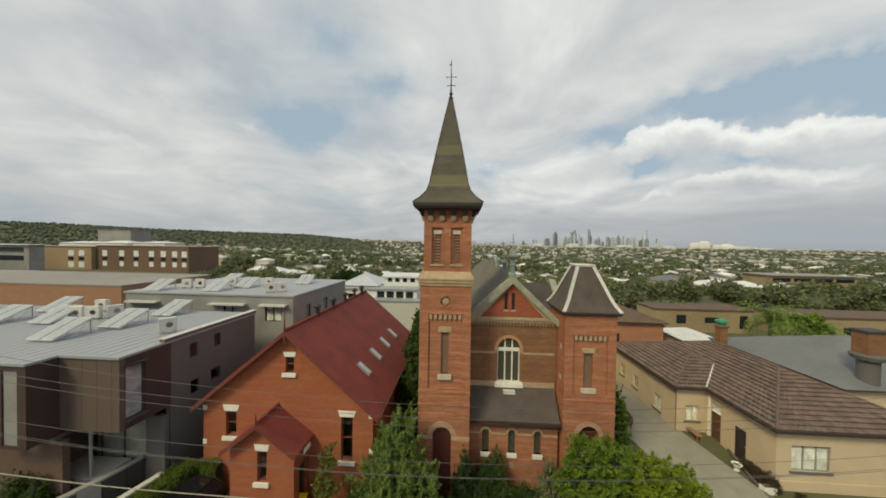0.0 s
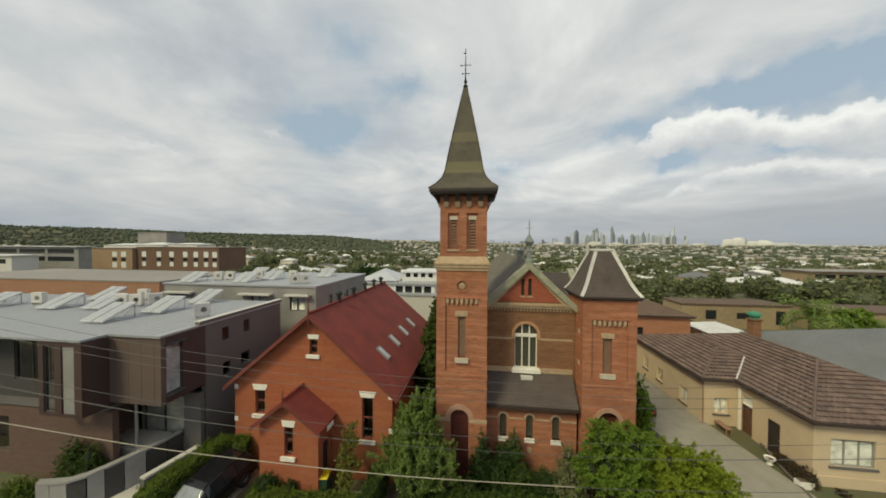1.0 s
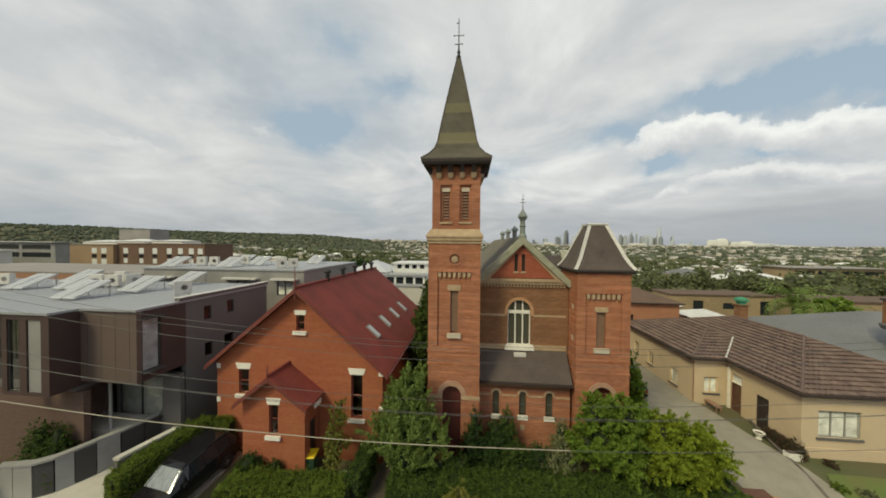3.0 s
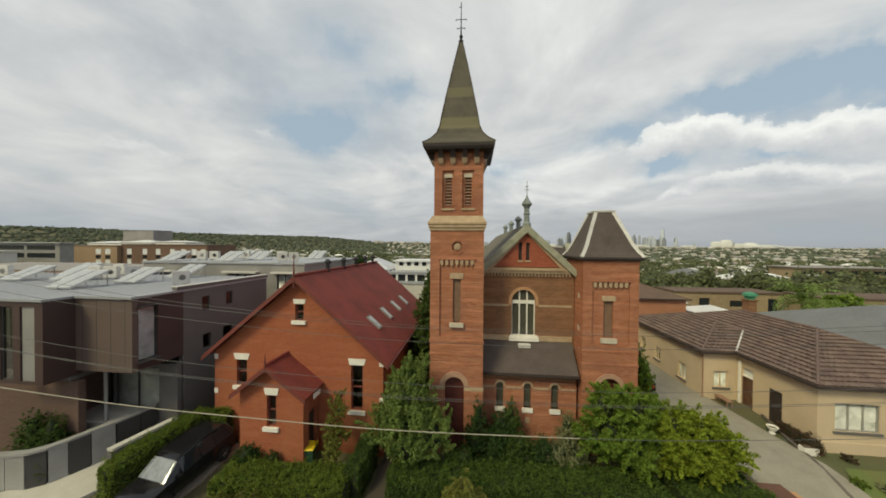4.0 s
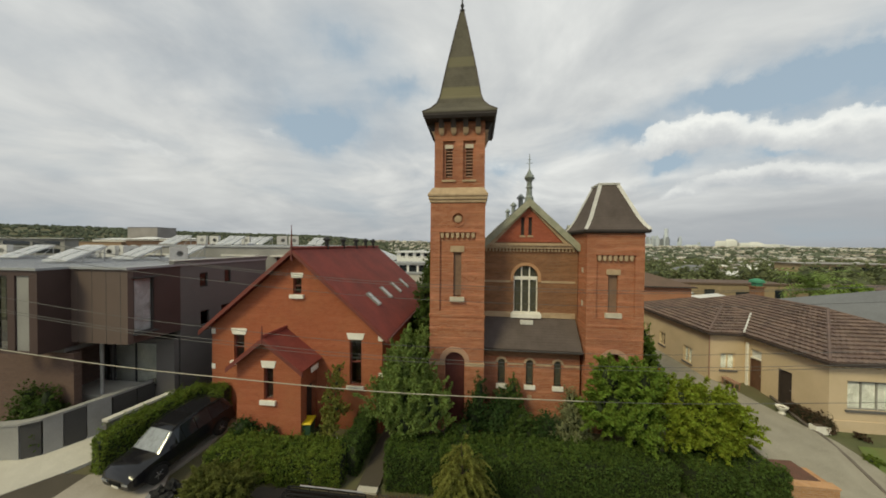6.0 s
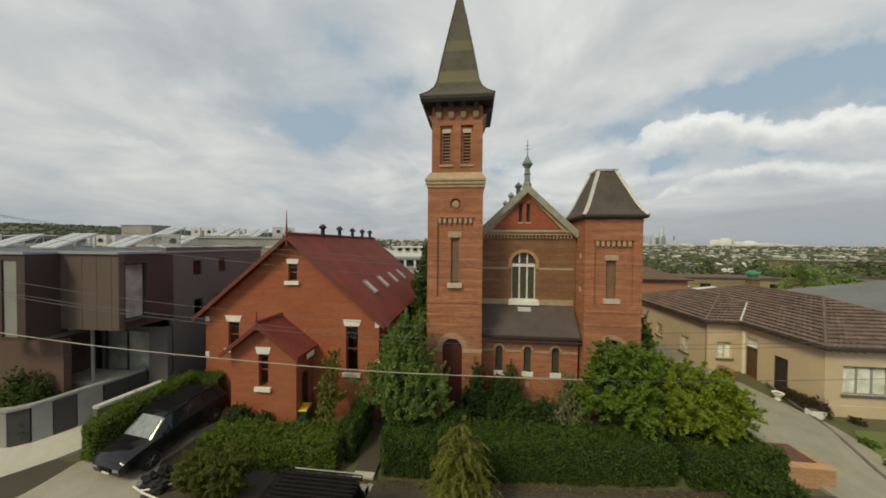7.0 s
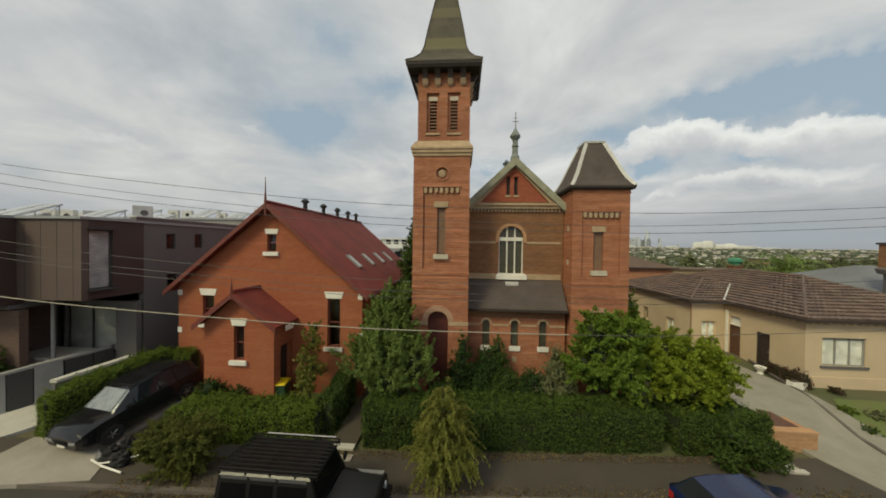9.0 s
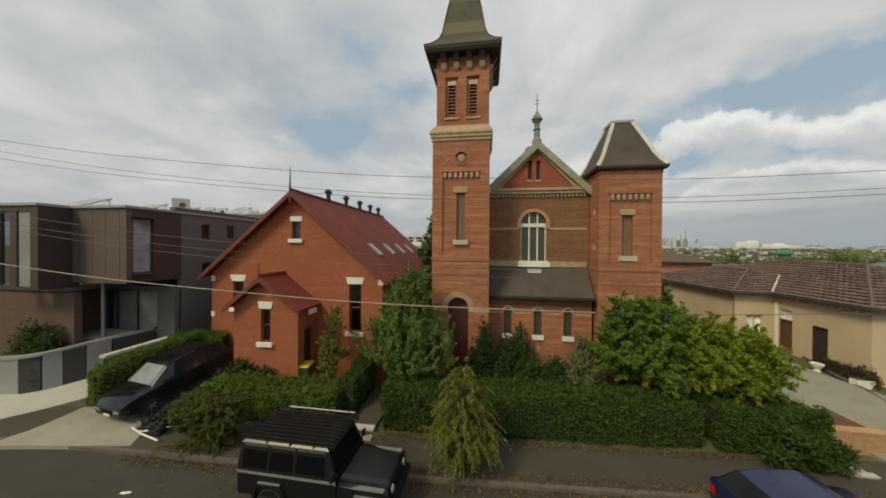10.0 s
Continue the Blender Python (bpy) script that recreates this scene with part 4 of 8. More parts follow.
for s in (-1, 1):
    for w0, w1, y0, y1, m, nm in ((0.0, 0.34, NY - 0.30, NY + 0.5, "grey_stone", "coping"), (0.345, 0.55, NY - 0.14, NY + 0.0, "cream_stone", "gable_moulding")):
        bm = bmesh.new()
        e0, e1 = (NX + s * 2.95, 10.72), (NX, 13.50)
        dx, dz = e1[0] - e0[0], e1[1] - e0[1]
        L_ = math.hypot(dx, dz)
        nrm = Vector((s * abs(dz) / L_, 0, abs(dx) / L_))
        a, b = Vector((e0[0], 0, e0[1])), Vector((e1[0], 0, e1[1]))
        if nm == "gable_moulding":
            a = a + (b - a) * 0.13
        c = [p - nrm * w for p, w in ((a, w0), (b, w0), (b, w1), (a, w1))]
        if nm == "gable_moulding":
            c[3] = c[3] + (b - a).normalized() * 0.12
        c[1].x, c[2].x = NX + s * 0.002, NX + s * 0.002
        c[2].z = c[1].z - (w1 - w0) / nrm.z
        loft(bm, [[(p.x, y0, p.z) for p in c], [(p.x, y1, p.z) for p in c]])
        part(nm, bm, m, nave)
bm = bmesh.new()
loft(bm, [circle((NX, NY - 0.02, z - 0.2), r, 10) for r, z in ((0.26, 13.45), (0.24, 13.75), (0.17, 13.85), (0.15, 14.25), (0.20, 14.32), (0.15, 14.40), (0.14, 14.62), (0.22, 14.75), (0.30, 14.86), (0.28, 14.93), (0.14, 15.15), (0.05, 15.32), (0.025, 15.45), (0.018, 16.25))])
for z, w in ((15.52, 0.16), (15.72, 0.09)):
    tube(bm, [(NX - w, NY - 0.02, z), (NX + w, NY - 0.02, z)], 0.018, 5)
part("gable_finial", bm, "copper_grey", nave, "weathered turned finial with an iron cross")
part("cornice", boxes((1.46, 6.62, NY - 0.16, NY + 0.02, 10.62, 10.78), (1.46, 6.62, NY - 0.24, NY + 0.02, 10.784, 10.93)), "cream_stone", nave, "cream stone cornice across the gable foot")
for i in range(26):
    u = 1.56 + 0.195 * i
    part("dentil", boxes((u, u + 0.09, NY - 0.10, NY + 0.01, 10.44, 10.618)), "cream_stone", nave)
for b in ((1.46, 3.0, NY - 0.025, NY + 0.02, 8.64, 8.76), (4.74, 6.62, NY - 0.025, NY + 0.02, 8.64, 8.76), (1.46, 3.0, NY - 0.05, NY + 0.02, 6.63, 6.93), (4.75, 6.62, NY - 0.05, NY + 0.02, 6.63, 6.93)):
    part("band", boxes(b), "cream_stone", nave)
bm = bmesh.new()
arch_ring(bm, 3.87, 8.95, 0.685, 0.86, NY - 0.05, NY + 0.08, z_low=8.7)
part("window_arch", bm, "arch_brick", nave, "tan moulded arch round the great window")
window = thing("window", (3.87, NY, 6.85), "tall round-headed church window with white tracery")
window.parent, window.matrix_parent_inverse = church, wm(church).inverted()
WY = NY + 0.12
part("window_pane", wall_y(WY + 0.05, arch(3.87, 6.86, 8.95, 0.67), (), 0.02), "stained", window)
rows = [(3.19, 3.25, WY, WY + 0.12, 6.86, 8.9), (4.49, 4.55, WY, WY + 0.12, 6.86, 8.9)]
part("mullion", boxes((3.615, 3.685, WY - 0.03, WY + 0.048, 6.96, 9.56)), "white_paint", window)
part("mullion", boxes((4.055, 4.125, WY - 0.03, WY + 0.048, 6.96, 9.56)), "white_paint", window)
part("transom", boxes((3.2, 4.54, WY - 0.05, WY + 0.03, 8.80, 9.0)), "white_paint", window)
for row in rows:
    part("frame", boxes(row), "white_paint", window)
part("sill", boxes((3.02, 4.74, NY - 0.16, NY + 0.14, 6.62, 6.86), (3.08, 4.68, NY - 0.10, NY + 0.14, 6.862, 6.95)), "white_paint", window, "white stone sill")
bm = bmesh.new()
slope_slab(bm, (1.0, NY + 0.3, 10.60), (NX, NY + 0.3, 13.52), (NX, 41.2, 13.52), (1.0, 41.2, 10.60), 0.12)
slope_slab(bm, (7.0, NY + 0.3, 10.60), (7.0, 41.2, 10.60), (NX, 41.2, 13.52), (NX, NY + 0.3, 13.52), 0.12)
nave_roof = part("nave_roof", bm, "slate_nave", church, "grey slate nave roof")
for y in (21.5, 25.5, 30.0):
    bm = bmesh.new()
    loft(bm, [circle((NX, y, z), r, 8) for r, z in ((0.16, 13.4), (0.16, 13.95), (0.26, 13.98), (0.26, 14.08), (0.10, 14.25), (0.03, 14.32))])
    part("roof_vent", bm, "copper_grey", nave_roof, "round metal ridge vent")

# transept behind the second tower
bm = bmesh.new()
slope_slab(bm, (NX + 1.4, 23.2, 10.15), (8.5, 23.2, 10.15), (8.5, 26.0, 12.12), (NX + 1.4, 26.0, 12.12), 0.12)
slope_slab(bm, (8.5, 28.8, 10.15), (NX + 1.4, 28.8, 10.15), (NX + 1.4, 26.0, 12.12), (8.5, 26.0, 12.12), 0.12)
part("transept_roof", bm, "slate_dark", church, "brown slate transept roof")
trans = part("transept_wall", wall_x(8.8, [(23.4, Z0), (28.6, Z0), (28.6, 10.2), (26.0, 12.1), (23.4, 10.2)], [], 0.35, -1), "nave_brick", church)
part("transept_side", boxes((6.752, 8.449, 23.4, 23.7, Z0, 10.0)), "nave_brick", church)
for y0 in (23.05, 28.95):
    bm = bmesh.new()
    loft(bm, [[(xx, y0, 10.05), (xx, 26.0, 12.22), (xx, 26.0, 12.48), (xx, y0, 10.31)] for xx in (8.42, 8.92)])
    part("coping", bm, "grey_stone", trans)

# narthex between the towers
PY = 17.25
hol = [arch(x, 3.14, 4.32, 0.20) for x in (2.46, 3.98, 5.47)]
bm = wall_y(PY, rect(1.46, 6.62, Z0, 5.15), hol, 0.3)
narthex = part("narthex_wall", bm, "tower_brick", church, "low brick narthex with three small arched windows")
for x in (2.46, 3.98, 5.47):
    bm = bmesh.new()
    arch_ring(bm, x, 4.32, 0.205, 0.31, PY - 0.04, PY + 0.06)
    part("window_arch", bm, "cream_stone", narthex)
    part("window_pane", wall_y(PY + 0.14, arch(x, 3.15, 4.32, 0.195), (), 0.02), "stained", narthex, "small dark leaded pane")
    part("sill", boxes((x - 0.29, x + 0.29, PY - 0.10, PY + 0.16, 2.90, 3.14)), "white_paint", narthex)
for x0, x1 in ((1.47, 2.14), (2.78, 3.66), (4.30, 5.15), (5.79, 6.61)):
    part("band", boxes((x0, x1, PY - 0.02, PY + 0.02, 4.20, 4.30)), "cream_stone", narthex)
part("upper_course", boxes((1.465, 6.615, PY - 0.008, PY - 0.001, 4.65, 5.15)), "nave_brick", narthex, "browner brick courses under the eaves")
part("air_vent", boxes((3.86, 4.10, PY - 0.03, PY + 0.02, 2.28, 2.58)), "cream_stone", narthex)
for i in range(24):
    u = 1.6 + 0.205 * i
    part("dentil", boxes((u, u + 0.09, PY - 0.08, PY - 0.009, 4.96, 5.10)), "nave_brick", narthex)
bm = bmesh.new()
slope_slab(bm, (1.46, PY - 0.35, 5.18), (6.64, PY - 0.35, 5.18), (6.64, NY - 0.003, 6.62), (1.46, NY - 0.003, 6.62), 0.08)
nroof = part("narthex_roof", bm, "slate_dark", church, "dark slate lean-to roof")
part("gutter", boxes((1.46, 6.62, PY - 0.47, PY - 0.352, 5.08, 5.20)), "dark_timber", nroof)
part("roof_hatch", boxes((3.55, 4.25, NY - 0.36, NY - 0.12, 6.30, 6.50)), "lead_white", nroof)

# second tower
RX, RY, RH = 8.2, 18.32, 1.42
bm = wall_y(RY - RH, rect(RX - RH, RX + RH, Z0, 11.5), [rect(7.27, 9.17, 7.0, 10.32), arch(RX, Z0 + 0.01, 4.62, 0.55)], 0.10)
slab(bm, rect(RX - RH, RX + RH, Z0, 11.5), [rect(7.89, 8.38, 7.3, 9.3), arch(RX, Z0 + 0.01, 4.62, 0.55)], face_y(RY - RH + 0.1), 0.3)
for b in ((RX - RH, RX - RH + 0.4, RY - RH + 0.4, RY + RH), (RX + RH - 0.4, RX + RH, RY - RH + 0.4, RY + RH), (RX - RH + 0.4, RX + RH - 0.4, RY + RH - 0.4, RY + RH)):
    part("tower_wall", boxes((*b, Z0, 11.5)), "tower_brick", church)
stair = part("stair_tower", bm, "tower_brick", church, "stumpy brick tower with a truncated slate roof")
part("window_pane", boxes((7.895, 8.375, RY - RH + 0.22, RY - RH + 0.235, 7.3, 9.3)), "slit_pane", stair, "narrow dull brown shuttered panel")
part("lintel", boxes((7.79, 8.48, RY - RH + 0.05, RY - RH + 0.22, 9.303, 9.58)), "cream_stone", stair)
part("sill", boxes((7.73, 8.54, RY - RH - 0.05, RY - RH + 0.22, 7.05, 7.297)), "sill_stone", stair, "whitened stone sill")
for i in range(7):
    u = 7.40 + 0.265 * i
    bm = bmesh.new()
    loft(bm, [[(u - w, RY - RH - 0.02, z), (u + w, RY - RH - 0.02, z), (u + w, RY - RH + 0.10, z), (u - w, RY - RH + 0.10, z)] for w, z in ((0.05, 10.03), (0.085, 10.15), (0.085, 10.31))])
    part("dentil", bm, "cream_stone", stair)
part("dentil_course", boxes((7.20, 9.24, RY - RH - 0.05, RY - RH + 0.12, 10.322, 10.40)), "tower_brick", stair)
bm = bmesh.new()
arch_ring(bm, RX, 4.62, 0.555, 0.80, RY - RH - 0.05, RY - RH + 0.08)
part("door_arch", bm, "arch_pink", stair)
part("door", wall_y(RY - RH + 0.28, arch(RX, Z0, 4.62, 0.545), (), 0.06), "door_red", stair, "dark red timber door")
for z in (7.55, 9.35):
    part("quoin", boxes((RX - RH - 0.012, RX - RH + 0.05, RY - RH + 0.5, RY - RH + 0.75, z, z + 0.28)), "sill_stone", stair, "pale stone block")
for z in (6.6, 5.9, 11.35):
    bm = bmesh.new()
    loft(bm, [square(RX, RY, RH + e, RH + e, zz) for e, zz in ((-0.02, z - 0.07), (0.025, z - 0.06), (0.025, z + 0.05), (-0.02, z + 0.07))])
    part("string_course", bm, "tower_brick", stair)
bm = bmesh.new()
prof = ((1.62, 11.66), (1.43, 11.92), (1.21, 12.35), (0.96, 13.0), (0.48, 14.2))
loft(bm, [square(RX, RY, h, h, z) for h, z in ((RH - 0.05, 11.46), (1.56, 11.48), (1.62, 11.56), (1.62, 11.655))], slot=1)
loft(bm, [square(RX, RY, h, h, z) for h, z in prof])
roof2 = part("tower_roof", bm, ["slate_dark", "soffit"], church, "truncated bell-cast dark slate roof")
for sx, sy in ((-1, -1), (1, -1), (1, 1), (-1, 1)):
    bm = bmesh.new()
    loft(bm, [[(RX + sx * (h + 0.015), RY + sy * (h - 0.14), z), (RX + sx * (h + 0.03), RY + sy * (h + 0.03), z + 0.05), (RX + sx * (h - 0.14), RY + sy * (h + 0.015), z), (RX + sx * (h - 0.1), RY + sy * (h - 0.1), z - 0.05)] for h, z in prof])
    part("hip_flashing", bm, "lead_white", roof2, "pale metal hip flashing")
bm = bmesh.new()
loft(bm, [square(RX, RY, h, h, z) for h, z in ((0.55, 14.14), (0.57, 14.24), (0.50, 14.27))])
part("top_flashing", bm, "lead_white", roof2)

# ---- red brick hall ----
hall = thing("hall", (-8.7, 18, land(-8.7, 18)), "red brick gabled hall with a maroon roof and white window dressings", "hall")
HY, HX0, HX1, HB = 15.6, -13.62, -3.82, 28.6
HXM, HE, HR = -8.62, 6.15, 10.32
bm = wall_y(HY, [(HX0, Z0), (HX1, Z0), (HX1, HE), (HXM, HR), (HX0, HE)],
            [rect(-12.28, -11.66, 4.3, 5.75), rect(-5.60, -4.95, 3.3, 5.75), rect(-8.80, -8.32, 8.05, 8.96)], 0.35)
box(bm, HX0, HX0 + 0.35, HY + 0.35, HB, Z0, HE)
box(bm, HX1 - 0.35, HX1, HY + 0.35, HB, Z0, HE)
slab(bm, [(HX0, Z0), (HX1, Z0), (HX1, HE), (HXM, HR), (HX0, HE)], [], face_y(HB), 0.35)
hwall = part("hall_wall", bm, "hall_brick", hall)


def sash(parent, x0, x1, z0, z1, y, lint=0.34, flare=0.10):
    """A sash window with flared white lintel and white sill."""
    w = thing("window", ((x0 + x1) / 2, y, z0), "sash window with white painted lintel and sill")
    w.parent, w.matrix_parent_inverse = parent, wm(parent).inverted()
    part("pane", boxes((x0 + 0.03, x1 - 0.03, y + 0.16, y + 0.172, z0, z1)), "glass", w).visible_shadow = False
    part("frame", boxes((x0, x0 + 0.06, y + 0.12, y + 0.2, z0, z1), (x1 - 0.06, x1, y + 0.12, y + 0.2, z0, z1), (x0 + 0.06, x1 - 0.06, y + 0.12, y + 0.2, z0, z0 + 0.06),
                        (x0 + 0.06, x1 - 0.06, y + 0.12, y + 0.2, z1 - 0.06, z1), (x0 + 0.06, x1 - 0.06, y + 0.13, y + 0.19, (z0 + z1) / 2 - 0.03, (z0 + z1) / 2 + 0.03)), "red_trim", w)
    bm = bmesh.new()
    loft(bm, [[(x0 - 0.07, yy, z1 + 0.002), (x1 + 0.07, yy, z1 + 0.002), (x1 + 0.07 + flare, yy, z1 + lint), (x0 - 0.07 - flare, yy, z1 + lint)] for yy in (y - 0.035, y + 0.12)])
    part("lintel", bm, "white_paint", w)
    part("sill", boxes((x0 - 0.16, x1 + 0.16, y - 0.12, y + 0.14, z0 - 0.2, z0 - 0.002)), "white_paint", w)
    # added dark board in place of an unlit room
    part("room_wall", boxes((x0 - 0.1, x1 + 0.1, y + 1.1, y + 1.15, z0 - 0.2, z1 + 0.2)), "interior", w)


sash(hall, -12.28, -11.66, 4.3, 5.75, HY)
sash(hall, -5.60, -4.95, 3.3, 5.75, HY)
sash(hall, -8.80, -8.32, 8.05, 8.96, HY, lint=0.26, flare=0.05)
for x0, x1, z in ((HX0 - 0.02, HX0 + 0.22, 6.0), (HX1 - 0.22, HX1 + 0.02, 6.0), (HX0 - 0.02, HX0 + 0.2, 4.05), (HX1 - 0.2, HX1 + 0.02, 4.05)):
    part("corner_block", boxes((x0, x1, HY - 0.02, HY + 0.25, z - 0.28, z)), "white_paint", hwall)


def gable_roof(name, parent, xl, xm, xr, ze, zr, y0, y1, mat, t=0.10, label=""):
    bm = bmesh.new()
    slope_slab(bm, (xl, y0, ze), (xm, y0, zr), (xm, y1, zr), (xl, y1, ze), t)
    slope_slab(bm, (xr, y0, ze), (xr, y1, ze), (xm, y1, zr), (xm, y0, zr), t)
    r = part(name, bm, mat, parent, label)
    bm = bmesh.new()
    tube(bm, [(xm, y0, zr + 0.03), (xm, y1, zr + 0.03)], 0.09, 8)
    part("ridge_cap", bm, mat, r)
    for s, xe in ((-1, xl), (1, xr)):
        bm = bmesh.new()
        loft(bm, [[(xe, y, ze - 0.26), (xm, y, zr - 0.26), (xm, y, zr - 0.06), (xe, y, ze - 0.06)] for y in (y0 - 0.03, y0 + 0.03)])
        part("bargeboard", bm, "red_trim", r)
    return r


sl = (HR - HE) / (HXM - HX0)
hroof = gable_roof("hall_roof", hall, HX0 - 0.42, HXM, HX1 + 0.40, HE - 0.42 * sl + 0.2, HR + 0.2, HY - 0.42, HB + 0.3, "red_roof", label="maroon metal roof with ridge vents and skylights")
for i, y in enumerate((18.9, 21.3, 23.6, 25.7, 27.6)):
    bm = bmesh.new()
    loft(bm, [circle((HXM, y, z), r, 8) for r, z in ((0.13, 10.4), (0.13, 10.98), (0.24, 11.01), (0.25, 11.10), (0.15, 11.19), (0.10, 11.26))])
    part("ridge_vent", bm, "iron", hroof, "dark metal ridge vent")
bm = bmesh.new()
tube(bm, [(HXM, HY - 0.42, 9.9), (HXM, HY - 0.42, 10.6), (HXM, HY - 0.42, 11.0), (HXM, HY - 0.42, 11.75)], [0.06, 0.06, 0.035, 0.012], 6)
part("gable_spike", bm, "red_trim", hroof)
for y in (17.6, 20.1, 22.6, 25.1):
    sk = thing("skylight", (-4.9, y, 7.4), "white framed roof window")
    sk.parent, sk.matrix_parent_inverse = hall, wm(hall).inverted()
    nrm = Vector((sl, 0, 1)).normalized()

    def on_roof(x, yy, h):
        z = HR + 0.2 - (x - HXM) * (HR + 0.2 - (HE - 0.42 * sl + 0.2)) / (HX1 + 0.40 - HXM)
        return Vector((x, yy, z)) + nrm * h

    xa, xb = -5.52, -4.72
    bm = bmesh.new()
    for (u0, u1, w0, w1) in ((xa, xb, y, y + 0.07), (xa, xb, y + 0.48, y + 0.55), (xa, xa + 0.06, y + 0.07, y + 0.48), (xb - 0.06, xb, y + 0.07, y + 0.48)):
        loft(bm, [[on_roof(u0, w0, h), on_roof(u1, w0, h), on_roof(u1, w1, h), on_roof(u0, w1, h)] for h in (-0.02, 0.09)])
    part("frame", bm, "mod_rear", sk, "grey metal frame")
    bm = bmesh.new()
    loft(bm, [[on_roof(xa + 0.06, y + 0.07, h), on_roof(xb - 0.06, y + 0.07, h), on_roof(xb - 0.06, y + 0.48, h), on_roof(xa + 0.06, y + 0.48, h)] for h in (0.005, 0.07)])
    part("pane", bm, "collector", sk, "pale reflecting pane")
part("gutter", boxes((HX1 + 0.36, HX1 + 0.48, HY - 0.4, HB + 0.3, HE - 0.32, HE - 0.2)), "red_trim", hroof)

# porch
QY, QX0, QX1, QM = 14.1, -10.82, -7.42, -9.2
bm = wall_y(QY, [(QX0, Z0), (QX1, Z0), (QX1, 4.75), (QM, 6.05), (QX0, 4.75)], [rect(-9.36, -8.86, 3.05, 4.66)], 0.3)
box(bm, QX0, QX0 + 0.3, QY + 0.3, HY, Z0, 4.75)
slab(bm, rect(QY + 0.3, HY, Z0, 4.75), [rect(QY + 0.5, HY - 0.2, Z0 + 0.01, 3.6)], face_x(QX1, -1), 0.3)
porch = part("porch_wall", bm, "hall_brick", hall)
sash(hall, -9.36, -8.86, 3.05, 4.66, QY, lint=0.34, flare=0.08)
part("porch_door", boxes((QX1 - 0.25, QX1 - 0.19, QY + 0.5, HY - 0.2, Z0, 3.6)), "dark_timber", porch, "dark timber side door")
pr = gable_roof("porch_roof", hall, QX0 - 0.3, QM, QX1 + 0.3, 4.72, 6.25, QY - 0.35, HY - 0.003, "red_roof", label="small maroon porch roof")
bm = bmesh.new()
tube(bm, [(QM, QY - 0.35, 5.9), (QM, QY - 0.35, 6.35), (QM, QY - 0.35, 6.85)], [0.05, 0.045, 0.012], 6)
part("gable_spike", bm, "red_trim", pr)
part("sign", boxes((QX1 + 0.32, QX1 + 0.35, QY + 0.35, QY + 1.0, 4.38, 4.62)), "white_paint", pr, "small white notice under the eave")

# ---- cream house ----
house = thing("house", (24, 24, land(22, 20)), "cream rendered bungalow with a brown tiled hip roof", "house")
EZ = 4.75
WX, WY2, SX, SY = 19.55, 18.3, 17.32, 23.3
HG = 0.9
bm = bmesh.new()
slab(bm, rect(WY2 + 0.25, SY, HG, EZ), [rect(20.15, 20.95, HG + 0.02, 3.40), rect(22.05, 22.85, HG + 0.02, 3.95)], face_x(WX, 1), 0.25)
slab(bm, rect(SX, WX + 0.25, HG, EZ), [rect(18.05, 19.0, 2.25, 3.4)], face_y(SY), 0.25)
slab(bm, rect(SY + 0.25, 33.0, HG, EZ), [rect(25.0, 25.9, 1.9, 3.1), rect(28.2, 29.0, 2.2, 3.3), rect(30.5, 31.3, 2.4, 3.5)], face_x(SX, 1), 0.25)
slab(bm, rect(WX, 28.6, HG, EZ), [rect(20.4, 22.55, 2.35, 3.85)], face_y(WY2), 0.25)
slab(bm, rect(SX, 28.6, HG, EZ), [], face_y(33.0), 0.25)
slab(bm, rect(WY2 + 0.25, 33.0, HG, EZ), [], face_x(28.6, -1), 0.25)
hw = part("house_wall", bm, "cream_wall", house)
part("plinth", boxes((WX, 28.6, WY2 - 0.05, WY2 - 0.002, HG, 1.75)), "cream_wall", hw)


def plain_window(parent, where, u0, u1, z0, z1, name="window", mull=1, blind=False, sill="mod_grey", label="", frame_mat="cream_wall"):
    """A window set in a wall: where(u, v, w) is the wall's face."""
    def bx(u0, u1, w0, w1, z0, z1):
        bm = bmesh.new()
        add_bx(bm, u0, u1, w0, w1, z0, z1)
        return bm

    def add_bx(bm, u0, u1, w0, w1, z0, z1):
        loft(bm, [[where(u0, z, w0), where(u1, z, w0), where(u1, z, w1), where(u0, z, w1)] for z in (z0, z1)])

    w = thing(name, where((u0 + u1) / 2, z0, 0), label or "painted timber window")
    w.parent, w.matrix_parent_inverse = parent, wm(parent).inverted()
    part("pane", bx(u0 + 0.04, u1 - 0.04, 0.10, 0.115, z0 + 0.04, z1 - 0.04), "glass", w).visible_shadow = False
    bm = bmesh.new()
    for a in ((u0, u0 + 0.06, 0.06, 0.15, z0, z1), (u1 - 0.06, u1, 0.06, 0.15, z0, z1), (u0 + 0.06, u1 - 0.06, 0.06, 0.15, z0, z0 + 0.06), (u0 + 0.06, u1 - 0.06, 0.06, 0.15, z1 - 0.06, z1)):
        add_bx(bm, *a)
    for k in range(mull):
        c = u0 + (u1 - u0) * (k + 1) / (mull + 1)
        add_bx(bm, c - 0.03, c + 0.03, 0.07, 0.14, z0 + 0.06, z1 - 0.06)
    part("frame", bm, frame_mat, w)
    if sill:
        part("sill", bx(u0 - 0.1, u1 + 0.1, -0.08, 0.10, z0 - 0.12, z0 - 0.003), sill, w)
    # pale blind, else an added dark board in place of the unlit room
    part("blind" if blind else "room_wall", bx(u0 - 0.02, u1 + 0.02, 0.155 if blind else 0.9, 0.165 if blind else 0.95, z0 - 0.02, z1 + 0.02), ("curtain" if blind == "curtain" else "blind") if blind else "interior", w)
    return w


